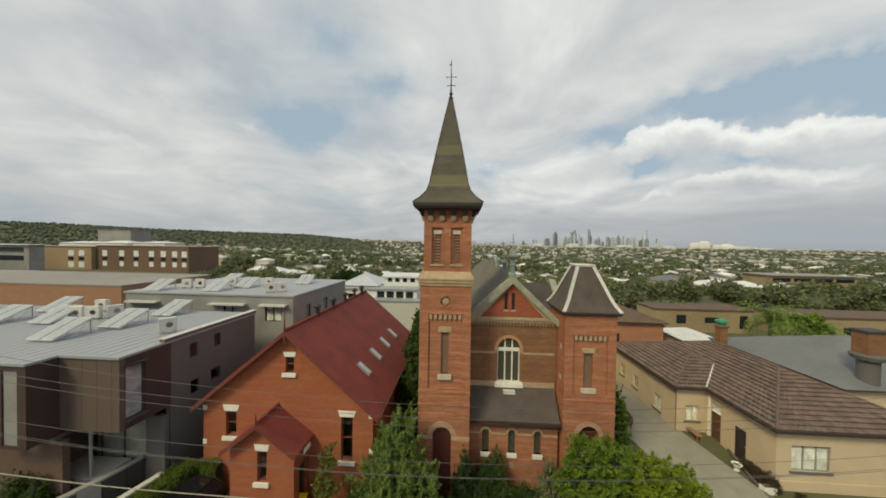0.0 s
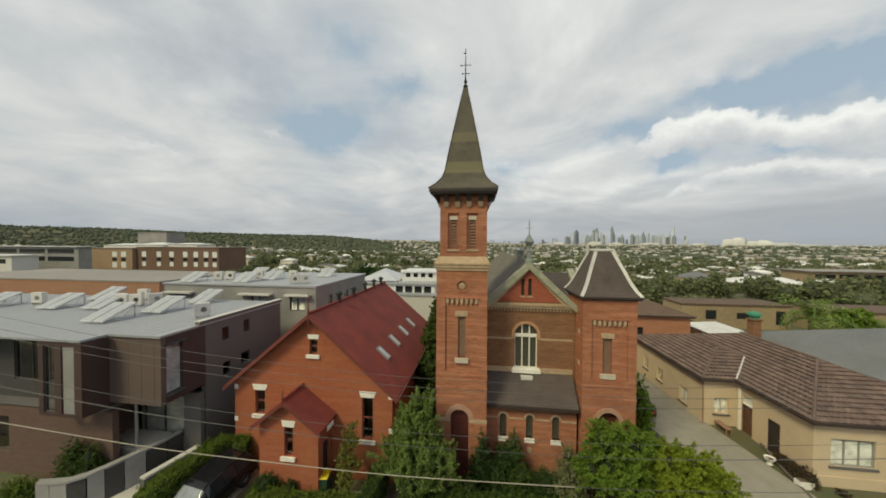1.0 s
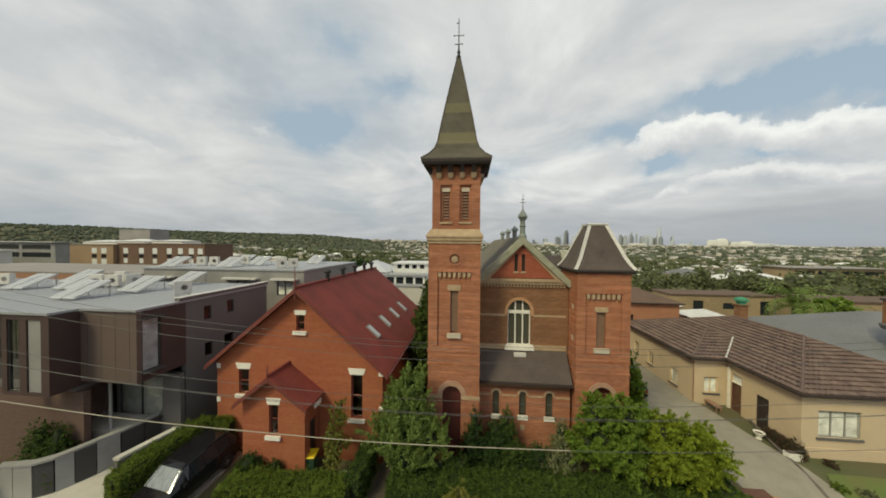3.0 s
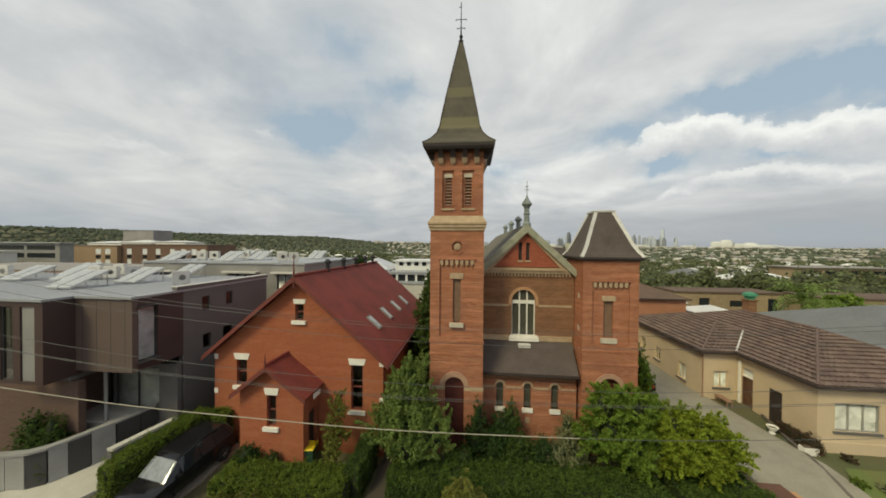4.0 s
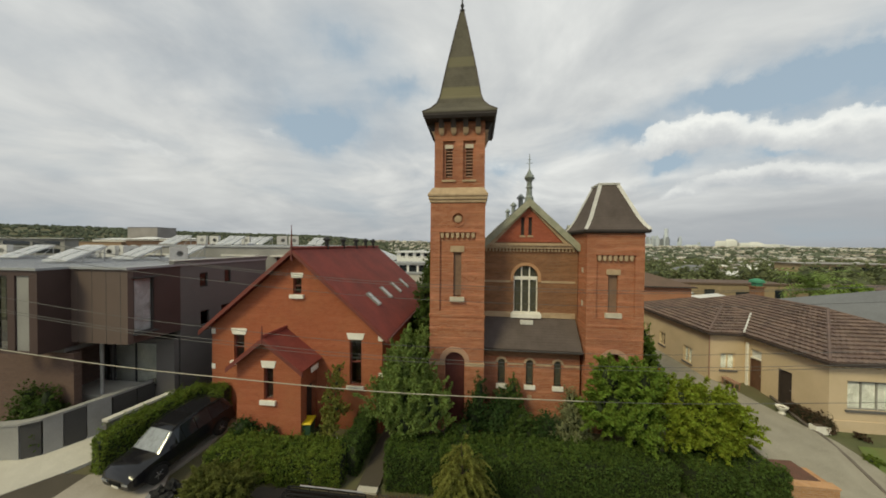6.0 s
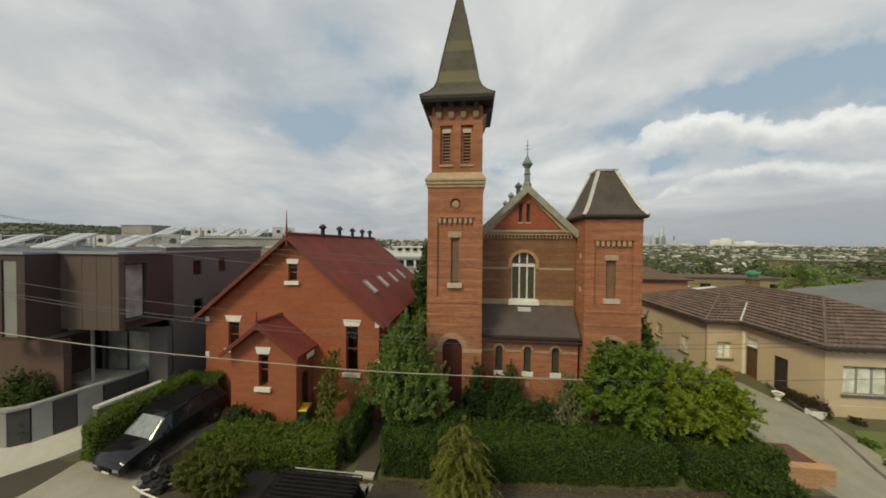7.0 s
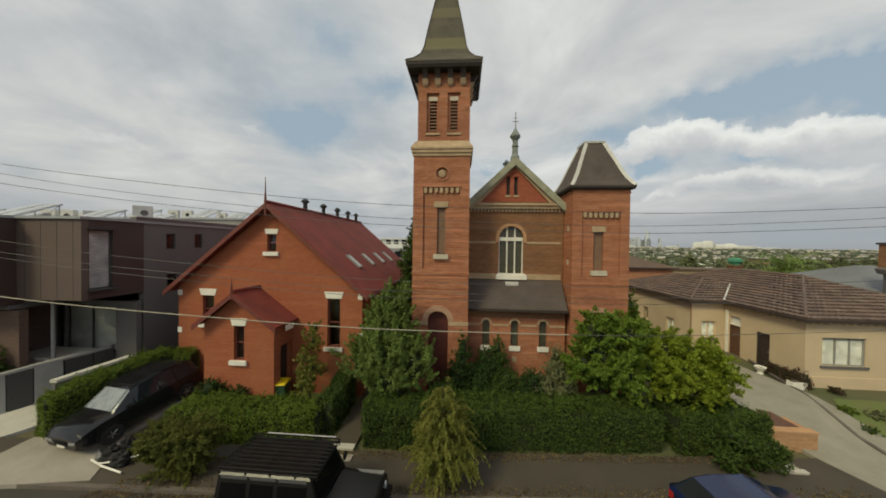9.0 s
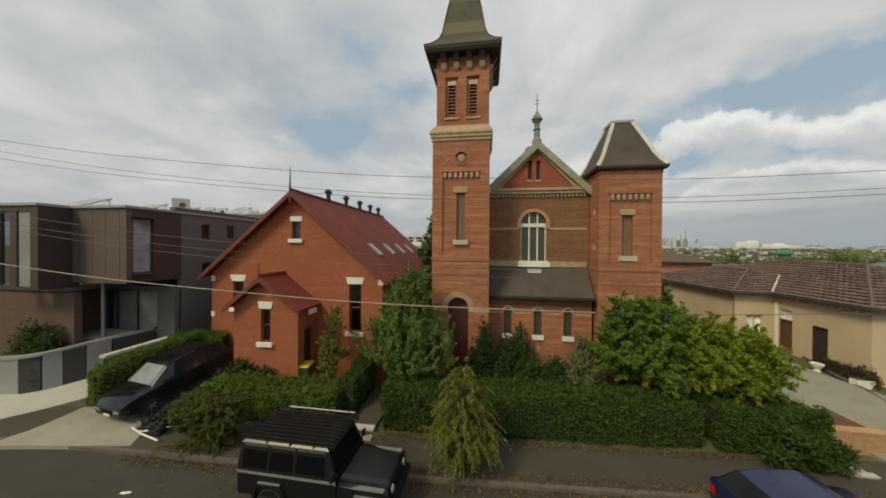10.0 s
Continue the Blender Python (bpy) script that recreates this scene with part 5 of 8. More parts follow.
plain_window(house, face_y(SY), 18.05, 19.0, 2.25, 3.4, blind=True)
plain_window(house, face_x(SX, 1), 25.0, 25.9, 1.9, 3.1, blind=True)
plain_window(house, face_x(SX, 1), 28.2, 29.0, 2.2, 3.3)
plain_window(house, face_x(SX, 1), 30.5, 31.3, 2.4, 3.5)
plain_window(house, face_y(WY2), 20.4, 22.55, 2.35, 3.85, mull=2, blind=True, frame_mat="mod_rear",  label="wide front window with blinds paled for reflection and a dark sill")
for y0, y1, z1, mt in ((20.15, 20.95, 3.40, "dark_timber"), (22.05, 22.85, 3.35, "door_brown")):
    d = part("door", boxes((WX + 0.12, WX + 0.17, y0 + 0.05, y1 - 0.05, HG, z1 - 0.05)), mt, hw, "dark brown timber door")
    part("door_frame", boxes((WX + 0.02, WX + 0.18, y0, y0 + 0.05, HG, z1), (WX + 0.02, WX + 0.18, y1 - 0.05, y1, HG, z1), (WX + 0.02, WX + 0.18, y0 + 0.05, y1 - 0.05, z1 - 0.05, z1)), mt, d)
    part("door_handle", boxes((WX + 0.05, WX + 0.12, y0 + 0.12, y0 + 0.16, 2.3, 2.34)), "alloy", d)
part("fanlight", boxes((WX + 0.13, WX + 0.145, 22.05, 22.85, 3.42, 3.9)), "blind", hw)
part("fanlight_bar", boxes((WX + 0.02, WX + 0.18, 22.05, 22.85, 3.352, 3.42)), "white_paint", hw)
part("door_post", boxes((WX - 0.10, WX - 0.002, 22.95, 23.1, HG, 4.3)), "white_paint", hw, "pale porch post beside the door")


def tiled(bm, a, b, c, d, course=0.36, tile=0.31):
    """A roof plane (eave a-b, ridge d-c) laid in overlapping courses of rolled tiles."""
    a, b, c, d = (Vector(p) for p in (a, b, c, d))
    up = ((d + c) / 2 - (a + b) / 2)
    along = (b - a).normalized()
    upn = (up - along * up.dot(along)).normalized()
    nrm = along.cross(upn)
    if nrm.z < 0:
        nrm = -nrm
    H = (d - a).dot(upn)
    n = max(1, int(H / course))
    rng = random.Random(7)
    for i in range(n):
        t0, t1 = i / n, (i + 1) / n
        l0, r0 = a.lerp(d, t0), b.lerp(c, t0)
        l1, r1 = a.lerp(d, t1), b.lerp(c, t1)
        m = max(1, int((r0 - l0).length / tile))
        for k in range(m):
            p, q = l0.lerp(r0, k / m), l0.lerp(r0, (k + 1) / m)
            s, u = l1.lerp(r1, k / m), l1.lerp(r1, (k + 1) / m)
            h = 0.105 + rng.uniform(-0.012, 0.016)
            mid0, mid1 = (p + q) / 2 + nrm * (h + 0.045), (s + u) / 2 + nrm * 0.05
            v = [bm.verts.new(x) for x in (p + nrm * h, mid0, q + nrm * h, u + nrm * 0.01, mid1, s + nrm * 0.01, p - nrm * 0.01, q - nrm * 0.01)]
            for f in ((0, 1, 4, 5), (1, 2, 3, 4), (6, 7, 2, 1, 0)):
                bm.faces.new([v[j] for j in f])


def hip_faces(x0, x1, y0, y1, z, pitch):
    """The four planes of a hip roof as (eave, eave, ridge, ridge)."""
    w = min(x1 - x0, y1 - y0) / 2
    h = w * pitch
    if x1 - x0 <= y1 - y0:
        p, q = ((x0 + x1) / 2, y0 + w, z + h), ((x0 + x1) / 2, y1 - w, z + h)
        return [((x0, y0, z), (x1, y0, z), p, p), ((x1, y0, z), (x1, y1, z), q, p), ((x1, y1, z), (x0, y1, z), q, q), ((x0, y1, z), (x0, y0, z), p, q)], p, q
    p, q = (x0 + w, (y0 + y1) / 2, z + h), (x1 - w, (y0 + y1) / 2, z + h)
    return [((x0, y0, z), (x1, y0, z), q, p), ((x1, y0, z), (x1, y1, z), q, q), ((x1, y1, z), (x0, y1, z), p, q), ((x0, y1, z), (x0, y0, z), p, p)], p, q


hr = None
for nm, (x0, x1, y0, y1), pitch in (("main_roof", (19.27, 28.9, 18.02, 33.5), 0.38), ("wing_roof", (17.05, 24.0, 23.02, 33.3), 0.36)):
    fs, p, q = hip_faces(x0, x1, y0, y1, EZ + 0.1, pitch)
    bm = bmesh.new()
    for f in fs:
        tiled(bm, *f)
    base_v = bmesh.new()
    for f in fs:
        vs = [base_v.verts.new(Vector(c) - Vector((0, 0, 0.03))) for c in dict.fromkeys(f)]
        base_v.faces.new(vs)
    r = part(nm, base_v, "roof_tile", house, "brown mottled concrete tile roof")
    tagged(part("roof_tiles", bm, "roof_tile", r), kind="stuff")
    for c, e in (((x0, y0), p), ((x1, y0), p if (x1 - x0) <= (y1 - y0) else q), ((x0, y1), q if (x1 - x0) <= (y1 - y0) else p), ((x1, y1), q)):
        bm = bmesh.new()
        tube(bm, [(c[0], c[1], EZ + 0.17), (e[0], e[1], e[2] + 0.08)], 0.075, 6)
        part("hip_cap", bm, "roof_tile", r)
    bm = bmesh.new()
    tube(bm, [(p[0], p[1], p[2] + 0.08), (q[0], q[1], q[2] + 0.08)], 0.11, 6)
    part("ridge_cap", bm, "roof_tile", r)
    for a in ((x0 - 0.11, x0, y0, y1), (x1, x1 + 0.11, y0, y1), (x0 - 0.11, x1 + 0.11, y0 - 0.11, y0), (x0 - 0.11, x1 + 0.11, y1, y1 + 0.11)):
        if nm == "main_roof" and a[1] == x0:
            a = (a[0], a[1], y0, 23.0)
        if nm == "wing_roof" and a[3] == y0:
            a = (a[0], 19.2, a[2], a[3])
        if nm == "wing_roof" and a[0] == x1:
            continue
        part("gutter", boxes((a[0], a[1], a[2], a[3], EZ - 0.03, EZ + 0.10)), "dark_timber", r, "dark brown gutter")
    part("soffit", boxes((x0 + 0.01, x1 - 0.01, y0 + 0.01, y1 - 0.01, EZ + 0.003, EZ + 0.03)), "soffit", r)
bm = bmesh.new()
tube(bm, [(19.3, 23.05, EZ + 0.22), (21.6, 25.35, EZ + 0.24 + 2.3 * 0.36)], 0.06, 6)
part("valley_flashing", bm, "lead_white", house.children[1], "pale metal valley flashing")
bm = bmesh.new()
tube(bm, [(SX - 0.06, SY - 0.1, EZ), (SX - 0.06, SY - 0.1, HG)], 0.045, 6)
part("downpipe", bm, "louvre", hw)
part("front_step", boxes((18.75, 19.53, 21.9, 23.1, 0.8, 1.28), (18.45, 18.748, 21.9, 23.1, 0.8, 1.14)), "concrete", house, "concrete door steps")

for i in range(14):
    y = 18.2 + 0.36 * i
    part("rafter_tail", boxes((19.30, 19.5, y, y + 0.07, EZ - 0.16, EZ - 0.034)), "cream_wall", house)
for i in range(22):
    x = 19.6 + 0.4 * i
    part("rafter_tail", boxes((x, x + 0.07, 18.06, 18.28, EZ - 0.16, EZ - 0.034)), "cream_wall", house)

# ---- modern apartment building ----
flats = thing("apartment_building", (-22, 18, land(-22, 18)), "modern flat-roofed apartment building clad in brown and grey panels", "apartment building")
LX, LZ = -15.75, 9.45
bm = bmesh.new()
slab(bm, rect(15.75, 22.4, 0.6, LZ), [rect(16.95, 17.5, 8.05, 8.95), rect(18.75, 19.3, 8.1, 9.0), rect(17.0, 17.6, 5.7, 6.6), rect(18.5, 19.3, 5.9, 6.7)], face_x(LX, -1), 0.3)
box(bm, -44, LX, 22.4, 22.7, 0.6, LZ)
box(bm, -44, -43.7, 12.5, 22.4, 0.6, LZ)
fb = part("grey_wall", bm, "mod_grey", flats, "dark grey rendered side wall")
for u0, u1, z0, z1 in ((16.95, 17.5, 8.05, 8.95), (18.75, 19.3, 8.1, 9.0), (17.0, 17.6, 5.7, 6.6), (18.5, 19.3, 5.9, 6.7)):
    plain_window(flats, face_x(LX, -1), u0, u1, z0, z1, mull=0, sill=None, label="small dark square window", frame_mat="charcoal")
# projecting upper box
bm = bmesh.new()
slab(bm, rect(-18.95, LX, 5.80, LZ), [], face_y(13.15), 0.25)
box(bm, -18.95, LX - 0.3, 13.4, 15.75, 5.80, 5.96)
ub = part("upper_box", bm, "mod_brown", flats, "brown panelled upper storey box")
bm = bmesh.new()
slab(bm, rect(13.4, 15.75, 5.80, LZ), [rect(13.42, 14.35, 6.25, 9.0)], face_x(LX, -1), 0.25)
ue = part("end_panel", bm, "mod_maroon", flats, "dark maroon end panel")
# the pale board behind this pane stands in for its reflection
plain_window(flats, face_x(LX, -1), 13.42, 14.35, 6.25, 9.0, mull=0, sill=None, blind=True, label="tall window, its backing coloured pale for the reflected sky", frame_mat="charcoal")
for zz in (9.0, 6.185):
    part("window_hood", boxes((LX, LX + 0.22, 13.36, 14.42, zz, zz + 0.06)), "charcoal", ue)
for i in range(4):
    part("panel_joint", boxes((-18.95 + 0.8 * (i + 0.5), -18.935 + 0.8 * (i + 0.5), 13.143, 13.149, 5.80, LZ)), "charcoal", ub)
# forward bay
bm = bmesh.new()
slab(bm, rect(12.2, 13.4, 5.55, LZ), [], face_x(-18.95, -1), 0.25)
part("bay_side", bm, "mod_maroon", flats, "dark maroon bay side")
bm = bmesh.new()
slab(bm, rect(-21.6, -18.95, 5.55, LZ), [rect(-21.3, -20.6, 5.7, 9.2), rect(-20.2, -19.4, 5.7, 9.2)], face_y(12.0), 0.2)
bf = part("bay_front", bm, "mod_maroon", flats)
plain_window(flats, face_y(12.0), -21.3, -20.6, 5.7, 9.2, mull=0, sill=None, label="dark tall window", frame_mat="charcoal")
part("blind", boxes((-20.18, -19.42, 12.06, 12.08, 5.7, 9.2)), "mod_rear", bf, "tall pale translucent screen")
bm = bmesh.new()
slab(bm, rect(-44, -21.6, 5.2, LZ), [rect(-25.6, -22.1, 6.6, 8.9), rect(-30.5, -27.5, 6.6, 8.9)], face_y(13.3), 0.25)
bb = part("balcony_wall", bm, "charcoal", flats)
plain_window(flats, face_y(13.3), -25.6, -22.1, 6.6, 8.9, mull=2, sill=None, label="wide dark balcony window", frame_mat="charcoal")
plain_window(flats, face_y(13.3), -30.5, -27.5, 6.6, 8.9, mull=2, sill=None, label="wide dark balcony window", frame_mat="charcoal")
# ground floor
bm = bmesh.new()
slab(bm, rect(-44, -18.6, 0.6, 5.3), [rect(-28, -25.5, 2.6, 4.6)], face_y(13.0), 0.3)
gb = part("ground_wall", bm, "mod_brick", flats, "red-brown brick ground floor")
plain_window(flats, face_y(13.0), -28, -25.5, 2.6, 4.6, mull=1, sill=None, frame_mat="charcoal")
part("ceiling_slab", boxes((-44, -18.95, 12.9, 22.3, 5.36, 5.6)), "mod_grey", flats)
bm = bmesh.new()
slab(bm, rect(-20.6, -15.76, 0.6, 5.35), [rect(-20.4, -19.9, 2.65, 5.1), rect(-19.75, -16.9, 2.65, 5.1)], face_y(15.4), 0.25)
lobby = part("lobby_wall", bm, "mod_grey", flats)
plain_window(flats, face_y(15.4), -20.4, -19.9, 2.65, 5.1, mull=0, sill=None, label="dark glazed entrance door", frame_mat="charcoal")
plain_window(flats, face_y(15.4), -19.75, -16.9, 2.65, 5.1, mull=1, sill=None, blind="curtain", label="curtained ground floor window", frame_mat="charcoal")
part("lobby_side", boxes((-20.9, -20.6, 13.3, 15.65, 0.6, 5.35)), "mod_brick", flats)
part("terrace", boxes((-20.6, -17.75, 13.75, 15.38, 0.5, 2.85)), "concrete", flats, "raised concrete entrance terrace")
bm = bmesh.new()
tube(bm, [(-18.35, 13.95, 2.85), (-18.35, 13.95, 5.8)], 0.075, 10)
part("column", bm, "render_panel", flats, "slim grey steel column")
# roof
bm = bmesh.new()
box(bm, -44, -18.9, 11.92, 22.7, LZ + 0.003, LZ + 0.12)
box(bm, -18.9, LX + 0.08, 13.05, 22.7, LZ + 0.003, LZ + 0.12)
fr = part("flat_roof", bm, "mod_roof", flats, "pale grey metal flat roof")
bm = bmesh.new()
for i in range(48):
    x = -43.7 + i * 0.58
    y0 = 11.95 if x < -18.95 else 13.08
    box(bm, x, x + 0.025, y0, 22.65, LZ + 0.12, LZ + 0.138)
tagged(part("roof_seam", bm, "mod_roof", fr), kind="stuff")
part("parapet", boxes((LX - 0.22, LX + 0.10, 15.3, 22.72, LZ + 0.124, LZ + 0.30)), "mod_grey", fr, "grey side parapet")
part("parapet_cap", boxes((LX - 0.26, LX + 0.14, 15.28, 22.75, LZ + 0.303, LZ + 0.34)), "lead_white", fr)


def collector(at, turn, w=1.55, l=1.85, k=0.78, group="solar collectors on the flat roof"):
    """Two tilted glazed strips on a light frame with props."""
    c = thing("solar_collector", at, "pair of tilted pale solar collectors on the flat roof", "solar panel", group, turn=turn)
    for u0, u1 in ((-w / 2, -0.04), (0.04, w / 2)):
        bm = bmesh.new()
        loft(bm, [[(u0, 0, 0.05), (u1, 0, 0.05), (u1, l, 0.08 + k), (u0, l, 0.08 + k)], [(u0, -0.03, 0.13), (u1, -0.03, 0.13), (u1, l - 0.03, 0.16 + k), (u0, l - 0.03, 0.16 + k)]])
        p = part("panel", bm, "collector", c, local=True)
        bm = bmesh.new()
        q = lambda v, h: (v * l, 0.05 + v * (0.03 + k) + h)
        loft(bm, [[(a, q(v, h)[0] - 0.03, q(v, h)[1]) for a, v in ((u0 + 0.07, 0.05), (u1 - 0.07, 0.05), (u1 - 0.07, 0.95), (u0 + 0.07, 0.95))] for h in (0.07, 0.092)])
        part("glazing", bm, "collector_glass", p, local=True)
    for s in (-1, 1):
        bm = bmesh.new()
        tube(bm, [(s * w * 0.47, l - 0.08, 0), (s * w * 0.47, l - 0.08, 0.06 + k)], 0.03, 5)
        tube(bm, [(s * w * 0.47, l * 0.45, 0.02), (s * w * 0.47, l - 0.1, 0.02)], 0.02, 5)
        tube(bm, [(s * w * 0.47, l * 0.55, 0.02), (s * w * 0.47, l - 0.1, 0.04 + k)], 0.02, 5)
        part("leg", bm, "alloy", c, local=True)
    bm = bmesh.new()
    tube(bm, [(-w / 2, l + 0.0, 0.10 + k), (w / 2, l + 0.0, 0.10 + k)], 0.05, 6)
    part("header_pipe", bm, "alloy", c, local=True)
    return c


RT = LZ + 0.15
first = collector((-22.3, 14.6, RT), 2)
for x, y, a in ((-21.5, 17.2, 0), (-30.3, 17.2, 3), (-31.0, 20.5, 2), (-21.5, 20.5, -2), (-35.6, 16.8, 3), (-39.4, 17.0, 2), (-27.0, 17.6, 2)):
    copy_thing(first, pose(x, y, RT, 0, 0, a))


def cooling_unit(at, turn):
    """An outdoor air conditioning unit on feet, with a round fan guard."""
    t = thing("air_conditioner", at, "boxy off-white outdoor air conditioning unit on the flat roof", "air conditioner", "roof cooling units", turn=turn)
    bm = boxes((-0.42, 0.42, -0.18, 0.18, 0.10, 0.92))
    bmesh.ops.bevel(bm, geom=bm.edges[:], offset=0.025, segments=2, affect="EDGES")
    part("case", bm, "lead_white", t, local=True)
    for zc in (0.51,):
        bm = bmesh.new()
        loft(bm, [circle((0.06, -0.182 - e, zc), r, 16, "y") for r, e in ((0.17, 0.0), (0.17, 0.02), (0.14, 0.02), (0.14, 0.0))])
        part("fan_guard", bm, "mod_rear", t, local=True)
    for s in (-0.3, 0.3):
        part("foot", boxes((s - 0.04, s + 0.04, -0.2, 0.2, 0, 0.098)), "alloy", t, local=True)
    return t


unit = cooling_unit((-26.3, 19.1, RT), 14)
for x, y, a in ((-25.3, 19.3, 18), (-27.5, 21.5, 8), (-24.4, 19.9, 60), (-33.6, 18.8, 10), (-17.25, 17.0, 50)):
    copy_thing(unit, pose(x, y, RT, 0, 0, a))

# rear block
rear = thing("apartment_block", (-17, 27, land(-17, 27)), "grey rear apartment block with roof plant", "apartment building")
bm = bmesh.new()
slab(bm, rect(-30, -14.0, 0.5, 10.4), [rect(-16.6, -15.1, 8.2, 9.5), rect(-20.5, -19, 8.2, 9.5)], face_y(25.2), 0.3)
slab(bm, rect(25.5, 37, 0.5, 10.4), [rect(27.5, 28.3, 8.0, 9.3), rect(31, 32, 8.0, 9.3)], face_x(-14.0, -1), 0.3)
box(bm, -30, -14.3, 36.7, 37, 0.5, 10.4)
box(bm, -30, -29.7, 25.5, 36.7, 0.5, 10.4)
rw = part("wall", bm, "mod_rear", rear)
plain_window(rear, face_y(25.2), -16.6, -15.1, 8.2, 9.5, mull=1, blind=True, sill=None, frame_mat="charcoal")
plain_window(rear, face_y(25.2), -20.5, -19, 8.2, 9.5, mull=1, blind=True, sill=None, frame_mat="charcoal")
plain_window(rear, face_x(-14.0, -1), 27.5, 28.3, 8.0, 9.3, mull=0, sill=None, frame_mat="charcoal")
plain_window(rear, face_x(-14.0, -1), 31, 32, 8.0, 9.3, mull=0, sill=None, frame_mat="charcoal")
part("roof", boxes((-30.1, -13.9, 25.1, 37.1, 10.403, 10.55)), "mod_roof", rear)
for x0, x1 in ((-16.9, -14.5), (-21.6, -18.3), (-29.6, -26.6)):
    part("window_hood", boxes((x0, x1, 24.7, 25.19, 9.6, 9.75)), "lead_white", rear)
for x, y in ((-27.8, 25.4), (-22.5, 26.0), (-21.3, 28.4), (-25.5, 31.5), (-17.0, 32)):
    copy_thing(first, pose(x, y, 10.55, 0, 0, 4))
for x, y, a in ((-26.3, 27.6, 15), (-25.3, 28.0, 15), (-16.9, 26.4, 30), (-16.1, 26.9, 30), (-19.6, 30.2, 10), (-23.5, 30.0, 10)):
    copy_thing(unit, pose(x, y, 10.55, 0, 0, a))

# front wall of the flats: upright panels, pale and dark by turns
fence = thing("garden_wall", (-18.6, 12.0, land(-18.6, 12)), "curved low wall of alternating pale and charcoal panels", "wall")
pts = [(-20.85, 11.5, 2.42), (-20.15, 11.58, 2.47), (-19.36, 11.72, 2.52), (-18.81, 12.07, 2.58), (-18.42, 12.53, 2.66), (-17.98, 13.08, 2.78), (-17.5, 13.75, 2.88), (-17.2, 14.6, 2.92), (-17.05, 15.36, 2.94)]
for i, (a, b) in enumerate(zip(pts, pts[1:])):
    d = Vector((b[0] - a[0], b[1] - a[1])).normalized() * 0.012
    n = Vector((-d.y, d.x)).normalized() * 0.12
    q = [(a[0] + d.x - n.x, a[1] + d.y - n.y, a[2]), (b[0] - d.x - n.x, b[1] - d.y - n.y, b[2]), (b[0] - d.x + n.x, b[1] - d.y + n.y, b[2]), (a[0] + d.x + n.x, a[1] + d.y + n.y, a[2])]
    bm = bmesh.new()
    loft(bm, [[(x, y, 0.45) for x, y, z in q], q])
    part("panel", bm, "charcoal" if i in (2, 4, 6, 7) else "render_panel", fence)
bm = bmesh.new()
loft(bm, [[(x + ox, y + oy, z + oz) for ox, oy, oz in ((0.12, -0.15, 0.003), (-0.12, 0.15, 0.003), (-0.12, 0.15, 0.11), (0.12, -0.15, 0.11))] for x, y, z in pts])
part("coping", bm, "render_panel", fence, "pale concrete coping")
gwl = thing("ramp_wall", (-15.6, 13.3, land(-15.6, 13.3)), "low grey ramp wall with a pale coping", "wall")
for nm, mt, w, z0, z1 in (("wall", "mod_grey", 0.08, -2.3, -0.003), ("coping", "concrete", 0.16, 0.0, 0.12)):
    bm = bmesh.new()
    loft(bm, [[(x - w, y, z + z0), (x + w, y, z + z0), (x + w, y, z + z1), (x - w, y, z + z1)] for x, y, z in ((-15.86, 12.3, 2.52), (-15.35, 13.35, 2.68), (-14.83, 14.4, 2.84))])
    part(nm, bm, mt, gwl)

# ---- planting ----
def gz(x, y):
    return land(x, y)


def hy(x):
    return kerb_y(x) + 2.35


hedge("hedge", [(x, hy(x) + 0.75, gz(x, hy(x) + 0.4)) for x in (-10.6, -8.5, -6.4, -4.7)], 1.5, 1.15, "leaf_lime", 0.055, 760, "bright clipped hedge along the footpath", 3)
hedge("hedge", [(-4.6, 13.2, gz(-4.7, 13)), (-4.35, 15.1, gz(-4.6, 16))], 0.8, 1.4, "leaf_hedge", 0.055, 760, "dark hedge along the garden path", 4)
hedge("hedge", [(x, hy(x) + 0.8, gz(x, hy(x) + 0.4)) for x in (-2.75, -1.0, 1.5, 4.0, 6.5, 9.2)], 1.6, 1.5, "leaf_hedge", 0.055, 760, "long dark green clipped hedge before the church", 5, "leaf_shoot")
hedge("hedge", [(x, hy(x) + 0.8, gz(x, hy(x) + 0.4)) for x in (9.9, 11.6, 13.5)], 1.7, 1.4, "leaf_hedge", 0.06, 700, "shaggy green hedge beside the driveway", 6, "leaf_shoot")
hedge("hedge", [(-15.3, 11.6, 0.25), (-14.85, 12.9, 0.55), (-14.35, 14.2, 0.88), (-13.95, 15.25, 1.1)], 0.9, 1.95, "leaf_lime", 0.055, 760, "narrow clipped hedge between the driveways", 7)
hedge("hedge", [(-13.75, 15.3, 0.95), (-12.45, 15.3, 0.95)], 0.5, 1.95, "leaf_lime", 0.055, 760, "short hedge against the hall wall", 8)

